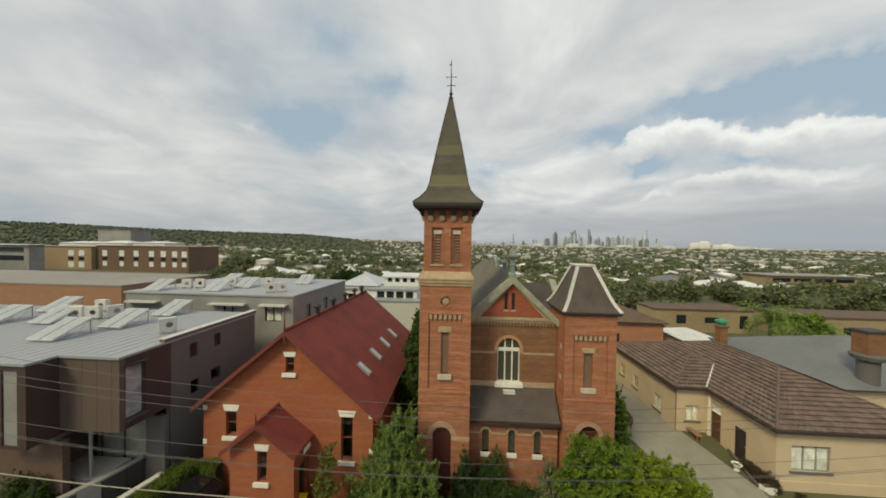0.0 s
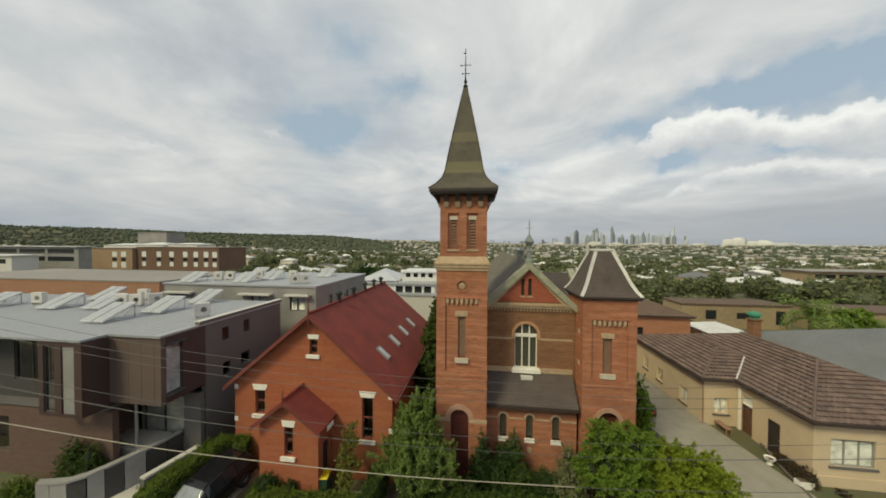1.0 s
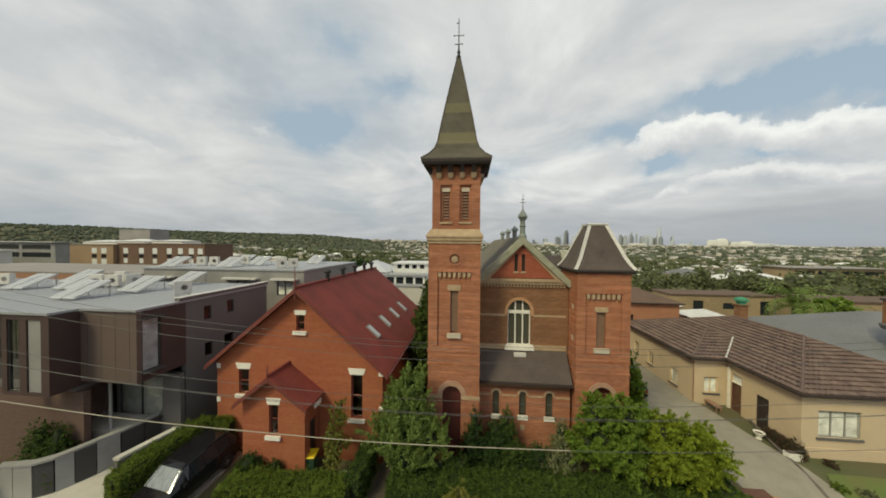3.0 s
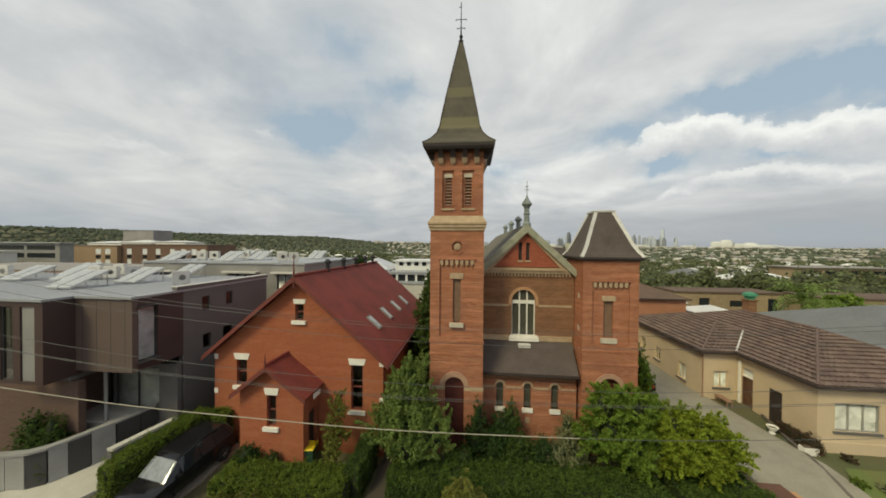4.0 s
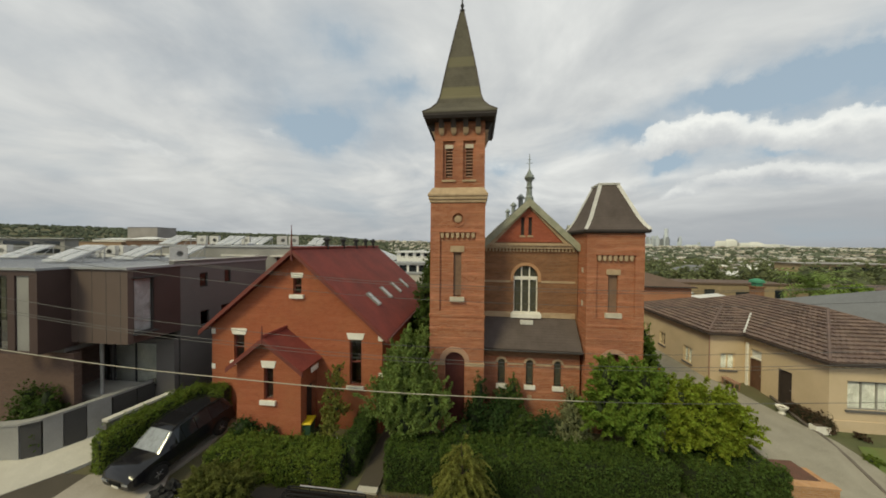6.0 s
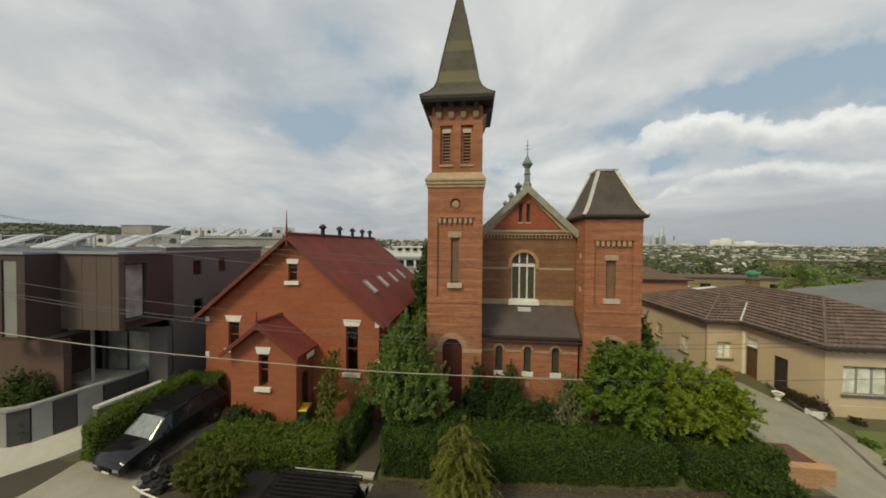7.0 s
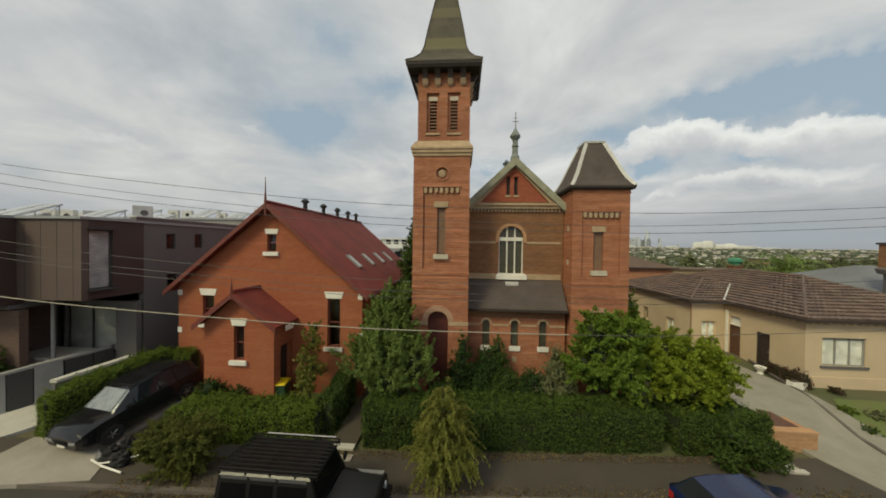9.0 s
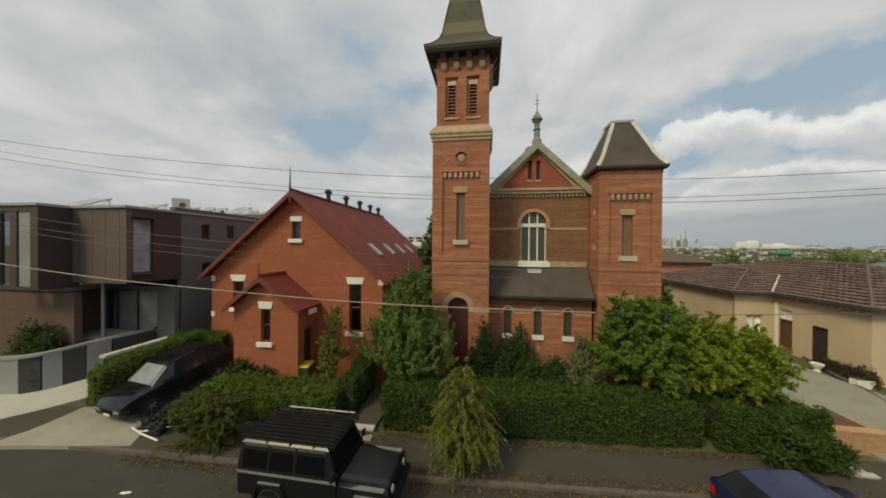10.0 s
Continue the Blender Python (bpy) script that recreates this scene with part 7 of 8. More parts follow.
def car(name, at, turn, stations, paint, label, wheels, wr, halfw, slope=0.0, group="", rails=False, screen="car_glass"):
    """A car from cross-sections along its length. stations: (x, half width, low, belt, top, half width at the top, cabin)."""
    c = thing(name, at, label, "car", group)
    c.matrix_basis = Matrix.Translation(at) @ Euler((0, 0, radians(turn))).to_matrix().to_4x4() @ Euler((0, radians(slope), 0)).to_matrix().to_4x4()
    bm = bmesh.new()
    panes = []
    rings = []
    for x, w, lo, be, to, wt, cab in stations:
        half = [(w * 0.90, lo), (w, lo + 0.12), (w * 1.01, (lo + be) / 2), (w * 0.98, be), (wt, to - 0.05 if cab else to - 0.03), (wt * 0.86, to)]
        rings.append([(x, -y, z) for y, z in half] + [(x, y, z) for y, z in reversed(half)])
    vs = [[bm.verts.new(p) for p in r] for r in rings]
    n = 12
    for i in range(len(rings) - 1):
        ca, cb = stations[i][6], stations[i + 1][6]
        for k in range(n):
            j = (k + 1) % n
            g = (k in (3, 7) and ca and cb) or (k in (4, 5, 6) and ca != cb)
            if g:
                q = [Vector(p) for p in (rings[i][k], rings[i][j], rings[i + 1][j], rings[i + 1][k])]
                m = sum(q, Vector()) / 4
                nn = (q[1] - q[0]).cross(q[3] - q[0]).normalized()
                if nn.dot(m - Vector((m.x, 0, 0.8))) < 0:
                    nn = -nn
                sh = 0.95
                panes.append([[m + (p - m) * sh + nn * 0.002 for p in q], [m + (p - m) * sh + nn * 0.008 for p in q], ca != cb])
            bm.faces.new((vs[i][k], vs[i][j], vs[i + 1][j], vs[i + 1][k]))
    bm.faces.new(vs[0])
    bm.faces.new(vs[-1][::-1])
    bmesh.ops.bevel(bm, geom=[e for e in bm.edges if e.calc_face_angle(0) > 0.22], offset=0.035, segments=3, affect="EDGES", clamp_overlap=True)
    body = part("body", bm, paint, c, local=True, smooth=True)
    body.data.set_sharp_from_angle(angle=radians(24))
    for rg in panes:
        bm = bmesh.new()
        loft(bm, rg[:2])
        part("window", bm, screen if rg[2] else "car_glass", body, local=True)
    for x in wheels:
        for s in (-1, 1):
            wheel(c, x, s * (halfw - 0.085), wr, 0.23, s)
            bm = bmesh.new()
            arc = [math.pi * q / 10 for q in range(11)]
            loft(bm, [[(x + r * math.cos(a), s * (halfw + e), wr + r * math.sin(a)) for r, e in ((wr + 0.03, -0.10), (wr + 0.03, 0.025), (wr + 0.10, 0.02), (wr + 0.10, -0.10))] for a in arc])
            part("wheel_arch", bm, "plastic_dark", body, local=True)
    f, r = stations[-1], stations[0]
    for s in (-1, 1):
        bm = bmesh.new()
        loft(bm, [[(f[0] - d, s * (f[1] * a), z) for a, z in ((0.55, f[3] - 0.13), (0.98, f[3] - 0.10), (1.0, f[3] + 0.0), (0.60, f[3] - 0.03))] for d in (0.14, -0.02)])
        part("headlight", bm, "lamp_clear", body, local=True)
        bm = bmesh.new()
        loft(bm, [[(r[0] + d, s * (r[1] * a), z) for a, z in ((0.75, r[3] - 0.22), (1.0, r[3] - 0.22), (1.0, r[3]), (0.78, r[3]))] for d in (0.12, -0.015)])
        part("tail_light", bm, "lamp_red", body, local=True)
        bm = bmesh.new()
        ws = next(st for st in reversed(stations) if st[6])
        box(bm, ws[0] - 0.12 + 0.25, ws[0] + 0.03 + 0.25, s * (halfw + 0.02), s * (halfw + 0.20), ws[3] - 0.02, ws[3] + 0.13)
        part("mirror", bm, paint, body, local=True)
        if rails:
            cab = [st for st in stations if st[6]]
            bm = bmesh.new()
            tube(bm, [(st[0], s * st[5] * 0.93, st[4] + 0.04) for st in cab], 0.02, 6)
            part("roof_rail", bm, "plastic_dark", body, local=True)
    bm = bmesh.new()
    box(bm, f[0], f[0] + 0.02, -0.30, 0.30, f[3] - 0.20, f[3] - 0.04)
    for k in range(6):
        box(bm, f[0] + 0.02, f[0] + 0.03, -0.28 + 0.1 * k, -0.24 + 0.1 * k, f[3] - 0.19, f[3] - 0.05)
    part("grille", bm, "plastic_dark", body, local=True)
    part("number_plate", boxes((f[0] + 0.012, f[0] + 0.03, -0.19, 0.19, f[2] + 0.02, f[2] + 0.12)), "white_paint", body, "blank number plate", local=True)
    return c


SUV = ((-2.36, 0.80, 0.42, 0.90, 0.94, 0.76, 0), (-2.28, 0.92, 0.30, 1.02, 1.08, 0.80, 0), (-2.10, 0.94, 0.28, 1.06, 1.50, 0.64, 1), (-1.8, 0.945, 0.27, 1.07, 1.66, 0.68, 1), (-1.1, 0.945, 0.26, 1.06, 1.73, 0.70, 1), (-0.4, 0.945, 0.26, 1.05, 1.75, 0.70, 1),
       (0.2, 0.945, 0.26, 1.04, 1.71, 0.69, 1), (0.5, 0.945, 0.26, 1.03, 1.62, 0.68, 1), (1.22, 0.94, 0.26, 1.01, 1.10, 0.80, 0), (1.65, 0.935, 0.27, 0.98, 1.06, 0.79, 0), (2.0, 0.92, 0.28, 0.92, 1.00, 0.77, 0), (2.24, 0.86, 0.32, 0.82, 0.89, 0.70, 0), (2.36, 0.74, 0.40, 0.70, 0.76, 0.60, 0))
SUV = [(st[0] * 0.94, *st[1:]) for st in SUV]
zf, zb = land(-13.3, 11.2), land(-12.8, 14.2)
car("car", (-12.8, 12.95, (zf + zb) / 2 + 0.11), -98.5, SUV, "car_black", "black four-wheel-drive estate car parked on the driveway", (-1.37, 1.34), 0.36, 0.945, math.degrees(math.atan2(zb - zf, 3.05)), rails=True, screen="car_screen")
HATCH = ((-1.98, 0.74, 0.42, 0.80, 0.84, 0.68, 0), (-1.92, 0.83, 0.28, 0.92, 0.97, 0.70, 0), (-1.45, 0.85, 0.24, 0.95, 1.36, 0.56, 1), (-0.9, 0.86, 0.22, 0.94, 1.44, 0.58, 1), (0.0, 0.86, 0.22, 0.92, 1.44, 0.58, 1),
         (0.35, 0.86, 0.22, 0.91, 1.36, 0.57, 1), (1.05, 0.85, 0.22, 0.88, 0.94, 0.70, 0), (1.6, 0.83, 0.24, 0.80, 0.84, 0.68, 0), (1.95, 0.76, 0.30, 0.68, 0.72, 0.60, 0), (2.03, 0.66, 0.40, 0.60, 0.62, 0.55, 0))
car("car", (9.75, 10.18, land(9.7, 10) - 0.015), 4.5, HATCH, "car_blue", "dark blue hatchback parked at the kerb", (-1.25, 1.25), 0.30, 0.86)
car("car", (13.2, 25.0, land(13.2, 25.0) + 0.12), 92, HATCH, "car_black", "dark saloon car parked beside the church", (-1.25, 1.25), 0.30, 0.86)


def off_roader(at, turn):
    """A boxy long off-road wagon with a slatted roof rack."""
    c = thing("off_roader", at, "boxy black off-road wagon with a slatted roof rack at the kerb", "car", turn=turn)
    W = 0.86
    bm = bmesh.new()
    loft(bm, [[(x, -W + e, z), (x, W - e, z), (x, W - e, z2), (x, -W + e, z2)] for x, z, z2, e in ((-2.22, 0.55, 1.16, 0.03), (-2.18, 0.5, 1.18, 0.0), (0.72, 0.5, 1.18, 0.0), (0.74, 0.5, 1.18, 0.0))])
    bmesh.ops.bevel(bm, geom=bm.edges[:], offset=0.02, segments=2, affect="EDGES")
    body = part("body", bm, "car_dark", c, local=True)
    bm = bmesh.new()
    loft(bm, [[(-2.20, -W, 1.2), (0.72, -W, 1.2), (0.72, W, 1.2), (-2.20, W, 1.2)], [(-2.14, -0.74, 1.86), (0.46, -0.74, 1.86), (0.46, 0.74, 1.86), (-2.14, 0.74, 1.86)], [(-2.06, -0.66, 1.95), (0.36, -0.66, 1.95), (0.36, 0.66, 1.95), (-2.06, 0.66, 1.95)]])
    bmesh.ops.bevel(bm, geom=[e for e in bm.edges if e.calc_face_angle(0) > 0.3], offset=0.02, segments=2, affect="EDGES")
    part("cabin", bm, "car_dark", c, local=True)
    bm = bmesh.new()
    loft(bm, [[(0.745, -0.70, 0.62), (2.12, -0.66, 0.62), (2.12, 0.66, 0.62), (0.745, 0.70, 0.62)], [(0.745, -0.70, 1.16), (2.12, -0.66, 1.08), (2.12, 0.66, 1.08), (0.745, 0.70, 1.16)], [(0.78, -0.58, 1.22), (2.06, -0.54, 1.15), (2.06, 0.54, 1.15), (0.78, 0.58, 1.22)]])
    bmesh.ops.bevel(bm, geom=bm.edges[:], offset=0.025, segments=2, affect="EDGES")
    part("bonnet", bm, "car_dark", c, local=True)
    for s in (-1, 1):
        bm = bmesh.new()
        loft(bm, [[(0.75, s * 0.70, 0.72), (2.15, s * 0.66, 0.72), (2.15, s * W, 0.72), (0.75, s * W, 0.72)], [(0.75, s * 0.70, 1.12), (2.10, s * 0.66, 1.03), (2.10, s * W, 1.0), (0.75, s * W, 1.10)]])
        bmesh.ops.bevel(bm, geom=bm.edges[:], offset=0.02, segments=2, affect="EDGES")
        part("wing", bm, "car_dark", c, local=True)
        part("side_trim", boxes((-2.2, 0.72, s * W, s * (W + 0.012), 1.10, 1.17)), "trim_silver", body, "bright waist strip", local=True)
        part("wing_top", boxes((0.80, 2.02, s * 0.72, s * 0.85, 1.045, 1.075)), "trim_silver", body, "chequer plate wing top", local=True)
        for x0, x1 in ((-2.05, -1.32), (-1.22, -0.55), (-0.45, 0.38)):
            y0, y1 = s * 0.853, s * 0.772
            bm = bmesh.new()
            loft(bm, [[(x0, y0, 1.27), (x1, y0, 1.27), (x1 - 0.02, y1, 1.72), (x0 + 0.02, y1, 1.72)], [(x0, y0 + s * 0.012, 1.27), (x1, y0 + s * 0.012, 1.27), (x1 - 0.02, y1 + s * 0.012, 1.72), (x0 + 0.02, y1 + s * 0.012, 1.72)]])
            part("window", bm, "tint_glass", body, local=True)
        # grey colour in place of sky mirrored along the roof side
        part("roof_panel", boxes((-2.05, -1.30, s * 0.745, s * 0.765, 1.80, 1.88), (-1.22, -0.50, s * 0.745, s * 0.765, 1.80, 1.88), (-0.42, 0.36, s * 0.745, s * 0.765, 1.80, 1.88)), "trim_dark", body, "roof side panels coloured grey for the sky they reflect", local=True)
        for x in (-1.2, 1.58):
            wheel(c, x, s * (W - 0.12), 0.40, 0.25, s)
            bm = bmesh.new()
            ring = ((-0.52, 0.40), (-0.46, 0.72), (-0.34, 0.90), (0.34, 0.90), (0.46, 0.72), (0.52, 0.40))
            loft(bm, [[(x + u * k, s * (W + e), 0.40 + (v - 0.40) * k) for k, e in ((0.86, -0.08), (0.86, 0.06), (1.0, 0.05), (1.0, -0.08))] for u, v in ring])
            part("wheel_arch", bm, "car_dark", body, local=True)
            part("arch_top", boxes((x - 0.33, x + 0.33, s * (W + 0.003), s * (W + 0.058), 0.902, 0.925)), "trim_silver", body, "bright upper edge of the wheel arch", local=True)
        bm = bmesh.new()
        loft(bm, [circle((2.14, s * 0.50, 0.93), r, 14, "x") for r in (0.11,)] + [circle((2.18, s * 0.50, 0.93), 0.10, 14, "x"), circle((2.20, s * 0.50, 0.93), 0.03, 14, "x")])
        part("headlight", bm, "lamp_clear", body, local=True)
        part("mirror", boxes((0.66, 0.72, s * 0.88, s * 1.06, 1.28, 1.46)), "plastic_dark", body, local=True)
    bm = bmesh.new()
    loft(bm, [[(0.62, -0.72, 1.28), (0.62, 0.72, 1.28), (0.425, 0.66, 1.80), (0.425, -0.66, 1.80)], [(0.70, -0.72, 1.28), (0.70, 0.72, 1.28), (0.502, 0.66, 1.80), (0.502, -0.66, 1.80)]])
    part("windscreen", bm, "tint_glass", body, local=True)
    part("bumper", boxes((2.13, 2.28, -0.84, 0.84, 0.50, 0.66)), "plastic_dark", body, local=True)
    rack = thing("roof_rack", (0, 0, 0))
    rack.parent = c
    bm = bmesh.new()
    for z in (1.98, 2.07):
        tube(bm, [(-2.15, -0.72, z), (0.62, -0.72, z), (0.62, 0.72, z), (-2.15, 0.72, z), (-2.15, -0.72, z)], 0.02, 5)
    for x in (-2.15, -1.4, -0.7, 0.0, 0.62):
        for s in (-1, 1):
            tube(bm, [(x, s * 0.72, 1.88), (x, s * 0.72, 2.07)], 0.018, 5)
    part("rack_frame", bm, "plastic_dark", rack, local=True)
    bm = bmesh.new()
    tube(bm, [(-1.75, 0.74, 2.11), (0.50, 0.74, 2.11)], 0.022, 6)
    part("awning_rail", bm, "alloy", rack, "bare metal rail", local=True)
    for x in (-1.75, -0.95, -0.15):
        bm = bmesh.new()
        tube(bm, [(x, -0.71, 2.0), (x, 0.71, 2.0)], 0.014, 5)
        part("rack_bar", bm, "plastic_dark", rack, local=True)
    for k in range(9):
        y = -0.64 + 0.16 * k
        part("rack_slat", boxes((-2.14, 0.61, y - 0.024, y + 0.024, 1.985, 2.018)), "plastic_dark", rack, local=True)
    return c


off_roader((-3.22, 9.36, land(-3.4, 9.4) - 0.015), -0.5)

gz0 = land(-11.0, 10.4) + 0.09
heap_ = thing("scrap_heap", (-11.0, 10.5, gz0), "heap of dark scrap with white metal bars beside the driveway", "scrap")
for pts in ([(-11.65, 10.48, 0.22), (-11.1, 10.38, 0.10), (-10.2, 10.22, 0.06)], [(-11.3, 10.40, 0.16), (-10.8, 10.55, 0.16), (-10.3, 10.85, 0.2)]):
    bm = bmesh.new()
    tube(bm, [(x, y, gz0 + z) for x, y, z in pts], 0.032, 7)
    part("bar", bm, "white_paint", heap_, "white painted metal bar")
for x, y, rx, rz, mt, sd, lb in ((-11.2, 10.75, 0.38, 0.30, "plastic_dark", 3, "black plastic bundle"), (-10.75, 10.62, 0.32, 0.26, "rubber", 5, "dark crumpled bundle"), (-11.45, 10.65, 0.20, 0.24, "trim_silver", 7, "grey metal lump"), (-10.85, 10.95, 0.3, 0.4, "plastic_dark", 9, "black plastic bundle")):
    bm = bmesh.new()
    blob(bm, x, y, gz0 + rz * 0.8, rx, rx * 0.7, rz, sd, 3, 0.5)
    part("bundle", bm, mt, heap_, lb)
# ---- poles and cables ----
def wire_y(x):
    return 10.45 + 0.075 * x - 0.25


PX = (-40.0, 44.0)
for x in PX:
    p = thing("power_pole", (x, wire_y(x), land(x, wire_y(x))), "tall weathered timber power pole with cross-arms", "power pole", "power poles")
    bm = bmesh.new()
    tube(bm, [(x, wire_y(x), land(x, wire_y(x)) - 0.3), (x, wire_y(x), 18.0)], [0.17, 0.12], 10)
    part("pole", bm, "bark", p)
    for z in (13.6, 16.4):
        part("cross_arm", boxes((x - 0.06, x + 0.06, wire_y(x) - 1.0, wire_y(x) + 1.0, z - 0.06, z + 0.06)), "bark", p)


def cable(zmin, k, x0, dy, r, mat, label, ends=PX):
    bm = bmesh.new()
    pts = [(x, wire_y(x) + dy, zmin + k * (x - x0) ** 2 + 0.012 * math.sin(x * 0.7)) for x in np.linspace(*ends, 90)]
    tube(bm, pts, r, 5)
    c = thing("power_cable", pts[0], label, "cable", "overhead cables")
    part("cable", bm, mat, c)


cable(5.78, 0.0030, 5, 0.0, 0.018, "cable_pale", "thick pale overhead cable sagging along the street", (PX[0], 4.5))
cable(5.78, 0.0030, 5, 0.0, 0.009, "cable", "thin dark overhead wire that carries on from the pale cable", (4.5, PX[1]))
for zm, dy in ((6.70, 0.3), (6.98, -0.1), (7.25, 0.25)):
    cable(zm, 0.0036, 5, dy, 0.0075, "cable", "thin dark overhead wire above the street")
for zm, dy in ((9.22, 0.5), (8.95, -0.4), (9.5, -0.8)):
    cable(zm, 0.0040, 5, dy, 0.0075, "cable", "thin dark high wire above the street")

# ---- buildings behind ----
M["sub_wall"] = material("sub_wall", (0.56, 0.51, 0.43), 0.85, scale=0.02, fine=0.5, island=0.45, bump=0)
M["sub_roof"] = material("sub_roof", (0.62, 0.61, 0.58), 0.6, second=(0.48, 0.47, 0.45), scale=0.02, fine=0.6, island=0.45, bump=0)
M["sub_tile"] = material("sub_tile", (0.22, 0.15, 0.115), 0.8, second=(0.17, 0.12, 0.095), scale=0.02, fine=0.6, island=0.4, bump=0)
M["sub_dark"] = material("sub_dark", (0.12, 0.115, 0.11), 0.7, scale=0.02, fine=0.6, island=0.4, bump=0)
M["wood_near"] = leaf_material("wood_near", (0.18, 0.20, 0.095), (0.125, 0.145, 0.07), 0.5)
# darker copy of the wood green, for shade inside the distant crowns
M["wood_shade_core"] = material("wood_shade_core", (0.085, 0.095, 0.055), 0.95, second=(0.065, 0.075, 0.045), scale=0.1, fine=1.0, bump=0, spec=0.1)
M["wood_far"] = material("wood_far", (0.105, 0.120, 0.082), 0.95, second=(0.080, 0.093, 0.064), scale=0.03, fine=0.6, island=0.30, bump=0.0, spec=0.1)
# pale bluish grey holds the distance haze over the towers
M["tower_far"] = material("tower_far", (0.37, 0.40, 0.44), 0.6, second=(0.30, 0.33, 0.37), scale=0.01, fine=0.1, objvar=0.5, bump=0)
M["white_far"] = material("white_far", (0.72, 0.72, 0.70), 0.7, scale=0.01, fine=0.2, bump=0)
M["olive_wall"] = material("olive_wall", (0.34, 0.255, 0.15), 0.85, scale=0.1, fine=2, bump=0.1)
M["tan_brick"] = material("tan_brick", (0.33, 0.225, 0.14), 0.85, scale=0.05, fine=2, bump=0.1)
M["grey_roof"] = material("grey_roof", (0.16, 0.165, 0.17), 0.7, scale=0.3, fine=5, bump=0.1)
M["white_roof"] = material("white_roof", (0.68, 0.68, 0.67), 0.5, scale=0.3, fine=5, bump=0.1)
M["brown_roof"] = material("brown_roof", (0.125, 0.080, 0.056), 0.9, second=(0.09, 0.06, 0.042), scale=0.5, fine=6, bump=0.3)
M["verdigris"] = material("verdigris", (0.06, 0.26, 0.15), 0.7, scale=2, fine=20)
M["orange_dull"] = brick_material("orange_dull", (0.36, 0.185, 0.115), (0.31, 0.155, 0.095), (0.34, 0.24, 0.17), (0.27, 0.15, 0.10), 0.2)
M["umber_brick"] = material("umber_brick", (0.175, 0.105, 0.072), 0.88, scale=0.05, fine=2, bump=0.1)
M["plant_grey"] = material("plant_grey", (0.29, 0.27, 0.26), 0.85, scale=0.1, fine=2, bump=0.1)
M["flat_grey"] = material("flat_grey", (0.27, 0.25, 0.23), 0.85, second=(0.22, 0.205, 0.19), scale=0.05, fine=1, bump=0.1)
M["flat_brown"] = material("flat_brown", (0.24, 0.20, 0.17), 0.85, scale=0.05, fine=1, bump=0.1)


def villa(name, x0, x1, y0, y1, ze, pitch, wall, roof, label, over=0.4, flat=False, win=(), glazing="car_glass", blinds=()):
    """A building with walls, windows and a hip or flat roof."""
    zb = min(land(x, y) for x in (x0, x1) for y in (y0, y1)) - 0.3
    t = thing(name, ((x0 + x1) / 2, (y0 + y1) / 2, zb), label, "building")
    holes = [rect(u0, u1, v0, v1) for u0, u1, v0, v1 in (*win, *blinds)]
    bm = wall_y(y0, rect(x0, x1, zb, ze), holes, 0.25)
    part("front_wall", bm, wall, t)
    for xs, sg in ((x0, 1), (x1, -1)):
        part("side_wall", wall_x(xs, rect(y0 + 0.25, y1, zb, ze), [], 0.25, sg), wall, t)
    part("back_wall", boxes((x0 + 0.25, x1 - 0.25, y1 - 0.25, y1, zb, ze)), wall, t)
    for u0, u1, v0, v1 in win:
        part("window", boxes((u0, u1, y0 + 0.12, y0 + 0.14, v0, v1)), glazing, t)
    for u0, u1, v0, v1 in blinds:
        part("window", boxes((u0, u1, y0 + 0.06, y0 + 0.08, v0, v1)), "blind", t, "window behind a pale blind")
    if flat:
        part("roof", boxes((x0 - over, x1 + over, y0 - over, y1 + over, ze + 0.003, ze + 0.25)), roof, t)
    else:
        fs, p, q = hip_faces(x0 - over, x1 + over, y0 - over, y1 + over, ze + 0.02, pitch)
        bm = bmesh.new()
        for f in fs:
            vs = [bm.verts.new(c) for c in dict.fromkeys(f)]
            bm.faces.new(vs)
        bmesh.ops.remove_doubles(bm, verts=bm.verts, dist=0.001)
        base = [e for e in bm.edges if e.is_boundary]
        bmesh.ops.contextual_create(bm, geom=base)
        r = part("roof", bm, roof, t)
        part("eaves", boxes((x0 - over, x1 + over, y0 - over, y1 + over, ze - 0.12, ze + 0.017)), "soffit", r)
    return t


def win_row(x0, x1, n, w, v0, v1):
    return [(x0 + (x1 - x0) * (i + 0.5) / n - w / 2, x0 + (x1 - x0) * (i + 0.5) / n + w / 2, v0, v1) for i in range(n)]


villa("brick_house", 10.5, 25.5, 37.5, 47, 6.2, 0.36, "orange_brick", "brown_roof", "two-storey orange brick house with a brown hip roof", win=[(19.3, 20.4, 3.6, 4.7)])
villa("grey_roof_house", 30.5, 44, 24.5, 36.5, 4.75, 0.38, "cream_wall", "grey_roof", "single-storey house with a smooth grey hip roof")
villa("outbuilding", 27.2, 31.2, 36.5, 41, 4.5, 0.34, "white_paint", "white_roof", "low outbuilding with a white metal roof")
villa("outbuilding", 25.2, 29.6, 44.0, 50, 4.6, 0.30, "cream_wall", "white_roof", "white-roofed annex among trees")
villa("flats", 33.5, 49.0, 52, 57, 4.9, 0.3, "olive_wall", "brown_roof", "brown brick block of flats with a flat roof", flat=True, over=0.15, win=[(37.0, 38.6, 2.6, 4.1), (41.5, 44.0, 2.8, 3.8), (47.0, 48.4, 2.0, 4.2)])
villa("flats", 53, 76, 50, 56, 4.6, 0.3, "olive_wall", "brown_roof", "tan brick block of flats with a flat roof", flat=True, over=0.15, win=win_row(54, 75, 7, 1.9, 1.6, 3.2))
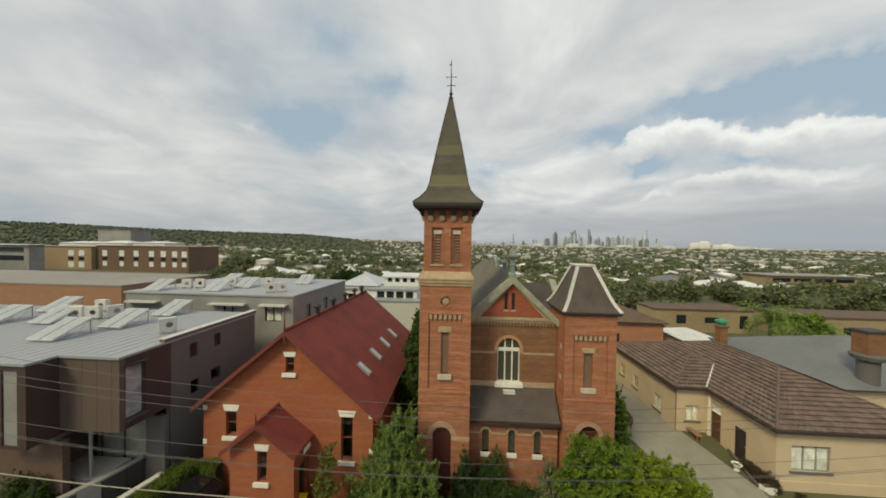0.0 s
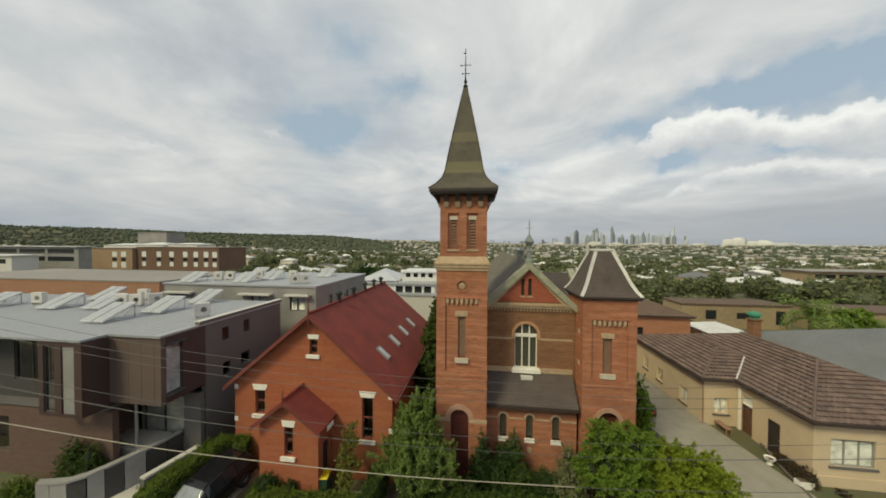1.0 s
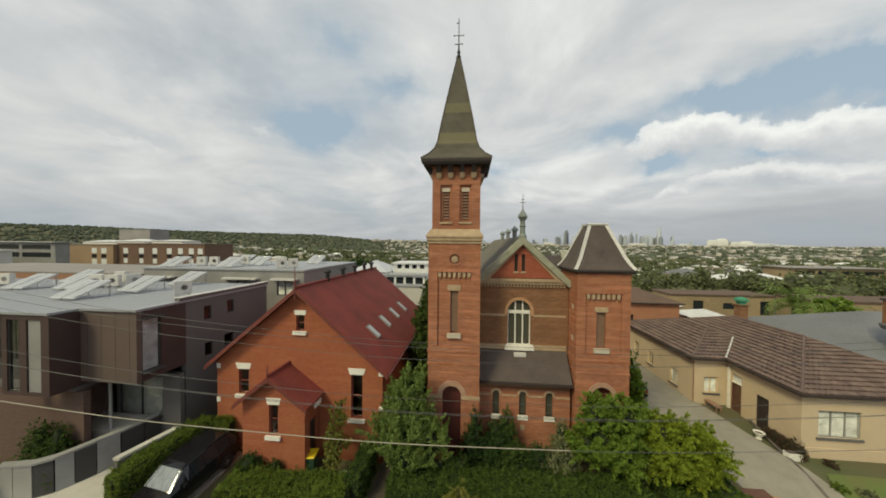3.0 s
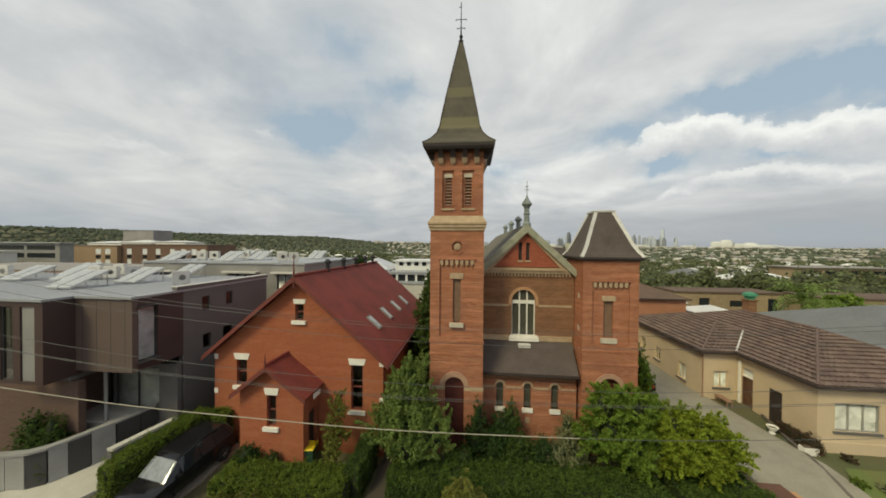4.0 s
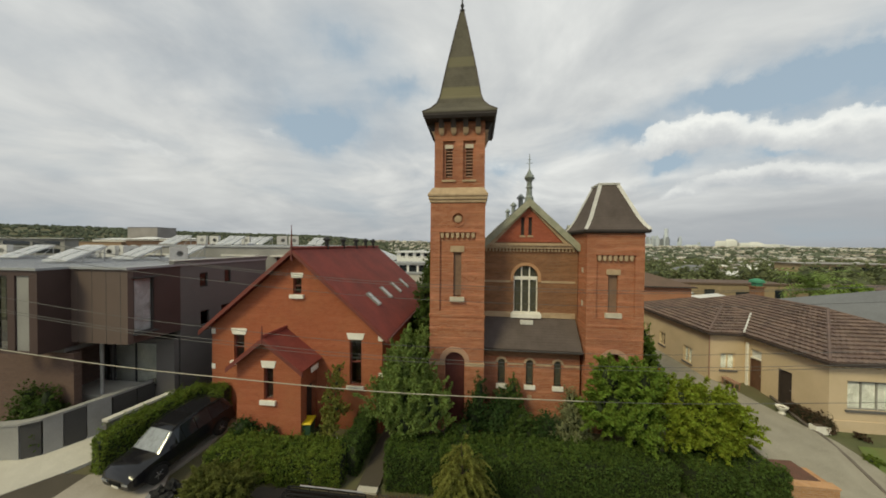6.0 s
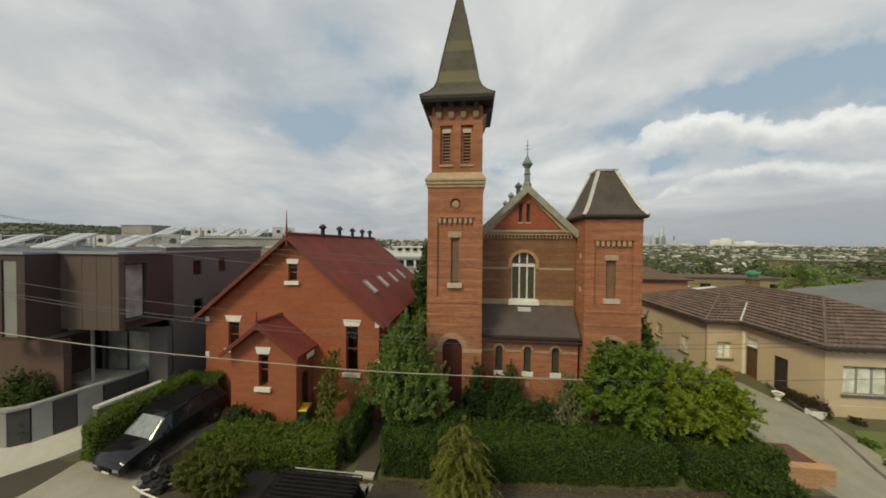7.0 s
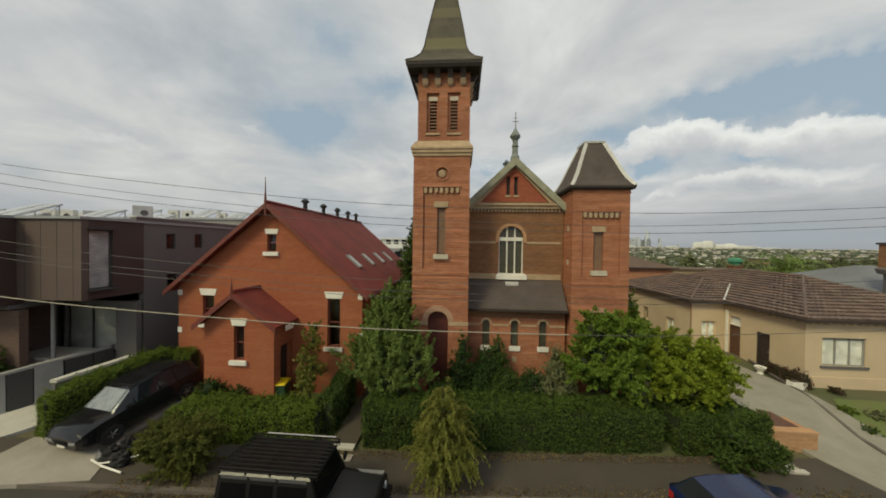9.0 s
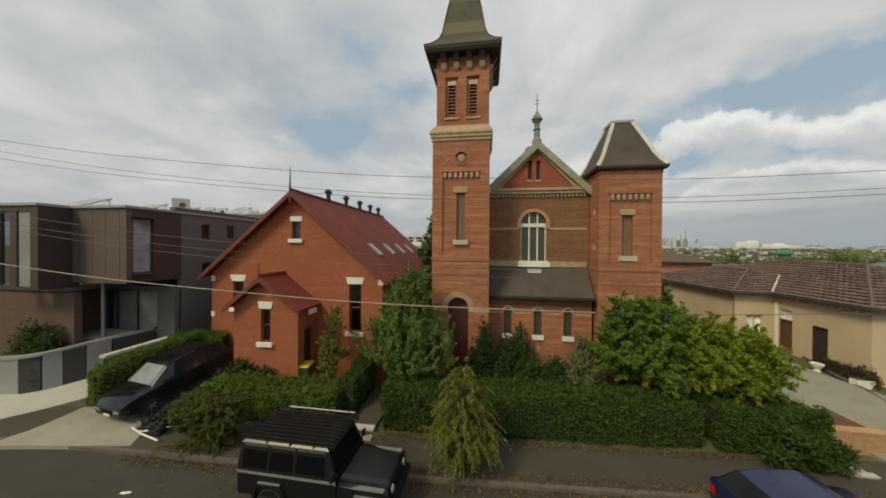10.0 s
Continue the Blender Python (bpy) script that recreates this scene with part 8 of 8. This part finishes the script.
villa("white_building", -15.6, -3.2, 46, 60, 6.1, 0.3, "lead_white", "mod_roof", "low white rendered wing behind the hall", flat=True, over=0.1)
villa("white_building", -20.2, -6.4, 48.0, 59, 7.6, 0.3, "white_far", "mod_roof", "white building with dark balcony openings behind the hall", flat=True, over=0.25, win=win_row(-13.2, -6.8, 4, 1.25, 6.25, 7.4) + win_row(-20, -14.5, 3, 1.3, 5.6, 6.9))
villa("white_building", -12.8, -6.6, 51.5, 58, 9.3, 0.3, "white_far", "white_roof", "white upper storey with small dark windows", flat=True, over=0.3, win=win_row(-12.4, -7.0, 4, 0.8, 8.5, 9.3))
villa("white_building", -20.0, -13.4, 49.5, 57.5, 8.0, 0.5, "white_far", "collector", "pale hip roof on the white building", over=0.3)
rail = thing("balcony_rail", (-9.7, 48, 7.9), "white balcony rail on the white building", "railing")
for u in np.arange(-13.0, -6.5, 0.65):
    part("post", boxes((u, u + 0.08, 47.9, 47.98, 7.86, 8.75)), "white_far", rail)
part("top_rail", boxes((-13.1, -6.4, 47.86, 48.02, 8.752, 8.86)), "white_far", rail)
villa("orange_hall", -120, -61.5, 50.5, 70, 6.55, 0.3, "orange_dull", "flat_grey", "large low orange brick building with a flat grey roof", flat=True, over=0.1)
bays = (-196, -186, -177.5, -168.5, -161.6, -155, -149.5)
villa("brown_block", -201, -146.9, 152, 172, 11.4, 0.3, "umber_brick", "flat_brown", "long brown brick block with pale blinds over dark windows", flat=True, win=[(u - 1.5, u + 1.5, 3.6, 5.4) for u in bays], blinds=[(u - 1.5, u + 1.5, 5.8, 9.0) for u in bays] + [(u - 1.3, u + 1.3, 0.4, 3.0) for u in bays])
bays = (-240.5, -233.5, -213.5, -207.3)
villa("brown_block", -244, -201.3, 150, 172, 10.6, 0.3, "tan_brick", "flat_brown", "tan brick wing with pairs of pale windows", flat=True, win=[(u - 1.7, u + 1.7, 3.2, 5.2) for u in bays], blinds=[(u - 1.7, u + 1.7, 5.8, 8.8) for u in bays] + [(u - 1.7, u + 1.7, -0.6, 2.6) for u in bays])
villa("pale_block", -262, -236, 178, 192, 12.2, 0.16, "white_paint", "white_roof", "pale rendered block with a white metal roof")
villa("pale_block", -233, -212, 176, 190, 12.6, 0.22, "white_paint", "white_roof", "pale rendered block with a white metal roof")
villa("pale_block", -210, -188, 178, 192, 13.0, 0.14, "white_paint", "white_roof", "pale rendered block with a white metal roof")
villa("plant_room", -258, -233, 196, 210, 21.5, 0.3, "plant_grey", "plant_grey", "grey rendered plant tower above the white roofs", flat=True)
villa("glass_block", -262, -191, 120, 125, 12.0, 0.3, "mod_rear", "white_roof", "grey modern block with long bands of windows", flat=True, over=1.2, win=[(u, u + 15.5, v, v + 2.2) for u in (-260, -243, -226, -209) for v in (8.6, 5.0)])
villa("pale_shed", -258, -200, 104, 112, 8.2, 0.3, "lead_white", "white_roof", "low pale building with a bright roof edge", flat=True, over=0.8, win=win_row(-256, -202, 5, 8.5, 4.8, 6.8))
villa("long_block", 127, 160, 130, 142, 4.5, 0.3, "olive_wall", "flat_grey", "long dark brown building with bands of glass among trees", flat=True, over=0.8, win=[(u, u + 7.0, 2.0, 3.5) for u in (128, 136, 144, 152)])
chim = thing("chimney", (29.6, 34.4, land(29.6, 34.4)), "red brick chimney with a green copper cowl", "chimney")
part("shaft", boxes((29.2, 30.0, 34.05, 34.75, land(29.6, 34.4) - 0.1, 6.7)), "nave_brick", chim)
part("cap", boxes((29.1, 30.1, 33.95, 34.85, 6.703, 6.83)), "nave_brick", chim)
bm = bmesh.new()
loft(bm, [[(29.6 + a, 34.4 + b, q) for a, b in ((-w, -w), (w, -w), (w, w), (-w, w))] for w, q in ((0.27, 6.833), (0.30, 7.15), (0.44, 7.2), (0.40, 7.42), (0.15, 7.6))])
part("cowl", bm, "verdigris", chim, "green copper cowl")
ch2 = thing("chimney", (32.9, 25.0, 5.0), "broad brown brick chimney with a grey lead collar", "chimney")
part("shaft", boxes((32.2, 33.7, 24.6, 25.6, 7.1, 9.0)), "nave_brick", ch2)
part("cap", boxes((32.1, 33.8, 24.5, 25.7, 9.003, 9.15)), "charcoal", ch2)
bm = bmesh.new()
loft(bm, [circle((32.9, 25.1, q), w, 18) for w, q in ((0.6, 4.8), (0.6, 6.75), (0.9, 6.85), (1.0, 7.15), (0.95, 7.25), (0.7, 7.3))])
part("collar", bm, "mod_grey", ch2, "round grey collar")

# palm-like tree and other single trees behind
for (x, y, h, r, lf, lab, sd) in ((-20.5, 62, 9.0, 4.0, "leaf_dark", "dark green conifer group behind the flats", 62), (-25.5, 66, 9.5, 4.2, "leaf_dark", "dark conifer behind the flats", 63), (19.8, 41, 4.0, 1.6, "leaf_green", "green tree beside the brick house", 64), (29, 45, 4.2, 2.4, "leaf_green", "bushy tree behind the cream house", 65), (52, 47, 5.5, 3.0, "leaf_mid", "green tree beside the flats", 66), (-11.8, 40, 6.3, 1.6, "leaf_olive", "sparse brown-green tree behind the hall", 67)):
    z = land(x, y)
    H = h - z
    lob = [(x + rng.uniform(-0.6, 0.6) * r, y + rng.uniform(-0.5, 0.5) * r, z + H * rng.uniform(0.45, 0.82), r * 0.5, r * 0.5, H * 0.2) for _ in range(9)]
    plant("tree", lob, lf, 0.34, 14, (x, y, z), lab, "tree", sd, ([(x, y, z - 0.2), (x, y, z + H * 0.6)], [0.25, 0.1]), core=0.6)


def palm(x, y, h, r, label, seed):
    """A palm: a stout trunk and a round head of arching fronds with leaflets."""
    g = np.random.default_rng(seed)
    z = land(x, y)
    t = thing("palm_tree", (x, y, z), label, "palm tree")
    bm = bmesh.new()
    tube(bm, [(x, y, z - 0.2), (x, y, h - r * 0.45)], [0.45, 0.38], 10)
    part("trunk", bm, "bark", t)
    V, F = [], []
    for i in range(38):
        a, el = g.uniform(0, 6.283), g.uniform(-0.1, 1.45)
        L = r * g.uniform(0.85, 1.15)
        side = np.array((-math.sin(a), math.cos(a), 0))
        pts = []
        for k in range(9):
            q = k / 8
            e = el - 1.3 * q * q
            pts.append(np.array((x, y, h - r * 0.45)) + L * q * np.array((math.cos(a) * math.cos(e), math.sin(a) * math.cos(e), math.sin(e) + 0.15 * q)))
        for k in range(1, 9):
            w = 0.75 * math.sin(math.pi * min(1, k / 8 * 0.9 + 0.08)) + 0.1
            for s in (-1, 1):
                for c in (0.0, 0.5):
                    p = pts[k - 1] + (pts[k] - pts[k - 1]) * c
                    o = side * s * w + np.array((0, 0, -0.35 * w)) + (pts[k] - pts[k - 1]) * 0.6
                    b = (pts[k] - pts[k - 1]) * 0.28
                    n = len(V)
                    V += [tuple(p), tuple(p + b), tuple(p + o)]
                    F.append((n, n + 1, n + 2))
    raw("fronds", V, F, ["leaf_green"], t)


palm(42.8, 42.5, 7.4, 4.6, "broad pale green palm behind the grey roof", 5)
palm(52.0, 45.0, 4.6, 3.2, "pale green palm beside the flats", 6)


# ---- the suburb in the valley ----
def in_built(x, y):
    for x0, x1, y0, y1 in ((-46, 42, -50, 44), (8, 52, 34, 59), (54, 80, 50, 64), (-22, 0, 44, 64), (-124, -58, 46, 76), (-266, -142, 144, 214), (-268, -186, 100, 142), (50, 80, 46, 60), (122, 164, 120, 146), (-262, -96, 74, 150)):
        if x0 - 3 < x < x1 + 3 and y0 - 3 < y < y1 + 3:
            return True
    return False


def template(seed, sub=2):
    bm = bmesh.new()
    blob(bm, 0, 0, 0, 1, 1, 1, seed, sub, 0.45)
    me = bpy.data.meshes.new("tmp")
    bm.to_mesh(me)
    bm.free()
    v, f = np.array([tuple(p.co) for p in me.vertices]), np.array([tuple(p.vertices) for p in me.polygons])
    bpy.data.meshes.remove(me)
    return v, f


rs = np.random.default_rng(77)
TEMPL = [template(i + 1, 1) for i in range(8)]


def scatter(n, y0, y1, spread=(-2.3, 1.9)):
    """Places in the valley, evenly by area between two distances."""
    out = []
    while len(out) < n:
        y = math.sqrt(rs.uniform(y0 ** 2, y1 ** 2))
        x = y * rs.uniform(*spread)
        if not in_built(x, y):
            out.append((x, y))
    return out


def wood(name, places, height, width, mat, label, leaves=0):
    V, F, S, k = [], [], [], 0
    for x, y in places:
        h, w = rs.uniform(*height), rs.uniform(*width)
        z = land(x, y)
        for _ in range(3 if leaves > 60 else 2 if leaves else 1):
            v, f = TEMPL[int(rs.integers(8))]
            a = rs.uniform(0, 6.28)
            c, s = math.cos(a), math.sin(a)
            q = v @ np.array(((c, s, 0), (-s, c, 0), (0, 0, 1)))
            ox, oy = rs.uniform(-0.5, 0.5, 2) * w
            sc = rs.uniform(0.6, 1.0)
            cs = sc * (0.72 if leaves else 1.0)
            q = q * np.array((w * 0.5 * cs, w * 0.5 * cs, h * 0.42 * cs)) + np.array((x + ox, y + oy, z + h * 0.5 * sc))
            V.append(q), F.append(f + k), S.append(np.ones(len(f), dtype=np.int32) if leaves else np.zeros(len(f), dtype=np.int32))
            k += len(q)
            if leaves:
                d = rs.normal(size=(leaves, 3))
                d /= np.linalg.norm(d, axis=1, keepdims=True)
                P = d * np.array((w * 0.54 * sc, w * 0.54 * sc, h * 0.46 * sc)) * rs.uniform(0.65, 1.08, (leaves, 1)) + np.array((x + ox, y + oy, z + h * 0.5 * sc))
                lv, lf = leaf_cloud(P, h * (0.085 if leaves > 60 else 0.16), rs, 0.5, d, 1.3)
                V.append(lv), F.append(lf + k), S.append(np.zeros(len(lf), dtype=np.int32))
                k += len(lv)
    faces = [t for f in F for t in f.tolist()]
    ob = raw(name, np.concatenate(V).tolist(), faces, [mat, "wood_shade_core"], None, np.concatenate(S))
    return tagged(ob, label, "trees", kind="stuff")


wood("trees_near", scatter(520, 48, 190), (4.0, 8.5), (3.0, 6.5), "wood_near", "leafy suburban garden trees below the church", 150)
wood("trees_middle", scatter(3300, 190, 620), (6, 13), (6, 12), "wood_near", "dense suburban trees across the valley", 34)
wood("trees_far", scatter(17000, 620, 1900), (8, 16), (8, 18), "wood_far", "distant wooded suburbs")
wood("trees_horizon", scatter(13000, 1900, 4100), (7, 12), (12, 40), "wood_far", "woods along the far horizon")


def house_mesh(V, F, S, x, y, w, d, h, pitch, turn, slot, wall_slot=3):
    z = land(x, y) - 0.5
    c, s = math.cos(turn), math.sin(turn)
    P = lambda u, v, q: (x + u * c - v * s, y + u * s + v * c, z + q)
    k = len(V)
    V += [P(a * w / 2, b * d / 2, q) for q in (0, h) for a, b in ((-1, -1), (1, -1), (1, 1), (-1, 1))]
    F += [(k, k + 1, k + 5, k + 4), (k + 1, k + 2, k + 6, k + 5), (k + 2, k + 3, k + 7, k + 6), (k + 3, k, k + 4, k + 7)]
    S += [wall_slot] * 4
    k = len(V)
    e = 0.5
    rl = max(0.0, w - d) / 2
    V += [P(a * (w / 2 + e), b * (d / 2 + e), h - 0.1) for a, b in ((-1, -1), (1, -1), (1, 1), (-1, 1))] + [P(-rl, 0, h + d / 2 * pitch), P(rl, 0, h + d / 2 * pitch)]
    F += [(k, k + 1, k + 5, k + 4), (k + 1, k + 2, k + 5), (k + 2, k + 3, k + 4, k + 5), (k + 3, k, k + 4)]
    S += [slot] * 4


def suburb(name, places, size, label, lo=4.0, hi=7.5, steep=0.5):
    V, F, S = [], [], []
    for x, y in places:
        w, d = rs.uniform(*size), rs.uniform(*size) * 0.8
        kind = rs.random()
        slot = 0 if kind < 0.72 else 1 if kind < 0.86 else 2
        house_mesh(V, F, S, x, y, max(w, d), min(w, d), rs.uniform(lo, hi), rs.uniform(0.05, 0.05 + steep), rs.choice([0.1, 1.67]) + rs.uniform(-0.15, 0.15), slot)
    ob = raw(name, V, F, ["sub_roof", "sub_tile", "sub_dark", "sub_wall"], None, S)
    return tagged(ob, label, "houses", kind="stuff")


near_places = sorted(scatter(80, 112, 190), key=lambda p: p[1])
for x, y in near_places:
    V, F, S = [], [], []
    w, d = rs.uniform(8, 13), rs.uniform(7, 10)
    kind = rs.random()
    slot = 0 if kind < 0.62 else 1 if kind < 0.85 else 2
    house_mesh(V, F, S, x, y, max(w, d), min(w, d), rs.uniform(3.5, 6.5), rs.uniform(0.2, 0.55), rs.choice([0.1, 1.67]), slot)
    t = thing("suburban_house", (x, y, land(x, y) - 0.5), ("suburban house with a pale metal roof among trees", "suburban house with a terracotta tile roof among trees", "suburban house with a dark roof among trees")[slot], "house", "houses in the valley")
    raw("wall", V[:8], F[:4], ["cream_wall"], t)
    raw("roof", V[8:], [[i - 8 for i in f] for f in F[4:]], [("white_roof", "brown_roof", "grey_roof")[slot]], t)
suburb("houses_middle", scatter(1000, 190, 620), (7, 14), "suburban houses with pale, grey and terracotta roofs")
suburb("houses_far", scatter(260, 620, 1000, (-1.1, -0.3)) + scatter(1450, 620, 1900, (-0.3, 1.9)), (8, 17), "distant suburban roofs among trees", 7, 12, 0.25)
suburb("houses_horizon", scatter(1250, 1900, 3900, (-0.35, 1.9)), (12, 34), "pale far buildings near the horizon", 9, 17, 0.08)


# ---- the city on the horizon ----
def skyscraper(az, dist, w, h, mat="tower_far", group="city towers on the horizon", label="distant office tower with haze put into its grey"):
    x, y = dist * math.sin(radians(az)), dist * math.cos(radians(az))
    z = land(x, y) - 5
    t = thing("skyscraper", (x, y, z), label, "tower block", group, turn=-az + rs.uniform(-20, 20))
    bm = bmesh.new()
    k = rs.uniform(0.55, 1.0)
    loft(bm, [[(-a, -b, q), (a, -b, q), (a, b, q), (-a, b, q)] for a, b, q in ((w / 2, w / 2, 0), (w / 2, w / 2, h * 0.86), (w / 2 * k, w / 2 * k, h * 0.861), (w / 2 * k, w / 2 * k, h))])
    part("block", bm, mat, t, local=True)


for az, h, n in ((13.5, 95, 3), (15.5, 120, 3), (17.0, 175, 5), (18.4, 150, 4), (19.6, 200, 5), (21.0, 150, 4), (22.6, 205, 5), (24.0, 130, 4), (25.6, 165, 3), (27.0, 185, 3), (28.3, 150, 2), (29.3, 175, 3), (30.6, 195, 2), (31.8, 120, 2), (11.5, 70, 2), (8.0, 85, 1), (2.0, 60, 2), (-1.5, 60, 2), (5.0, 55, 2), (34, 70, 1)):
    for i in range(n + 2):
        skyscraper(az + rs.uniform(-0.6, 0.6), 4050 + rs.uniform(-120, 150), rs.uniform(16, 36), h * rs.uniform(0.55, 1.12))
for az, w, h in ((36.7, 70, 66), (37.6, 80, 78), (38.9, 70, 50), (39.9, 80, 56), (41.2, 160, 38), (43.5, 130, 26), (46.0, 120, 20), (33.5, 90, 30), (14.0, 90, 40), (20.0, 120, 44), (23.0, 110, 38), (27.5, 130, 36)):
    skyscraper(az, 3300, w, h, "white_far", "pale blocks on the horizon", "large white building near the horizon")
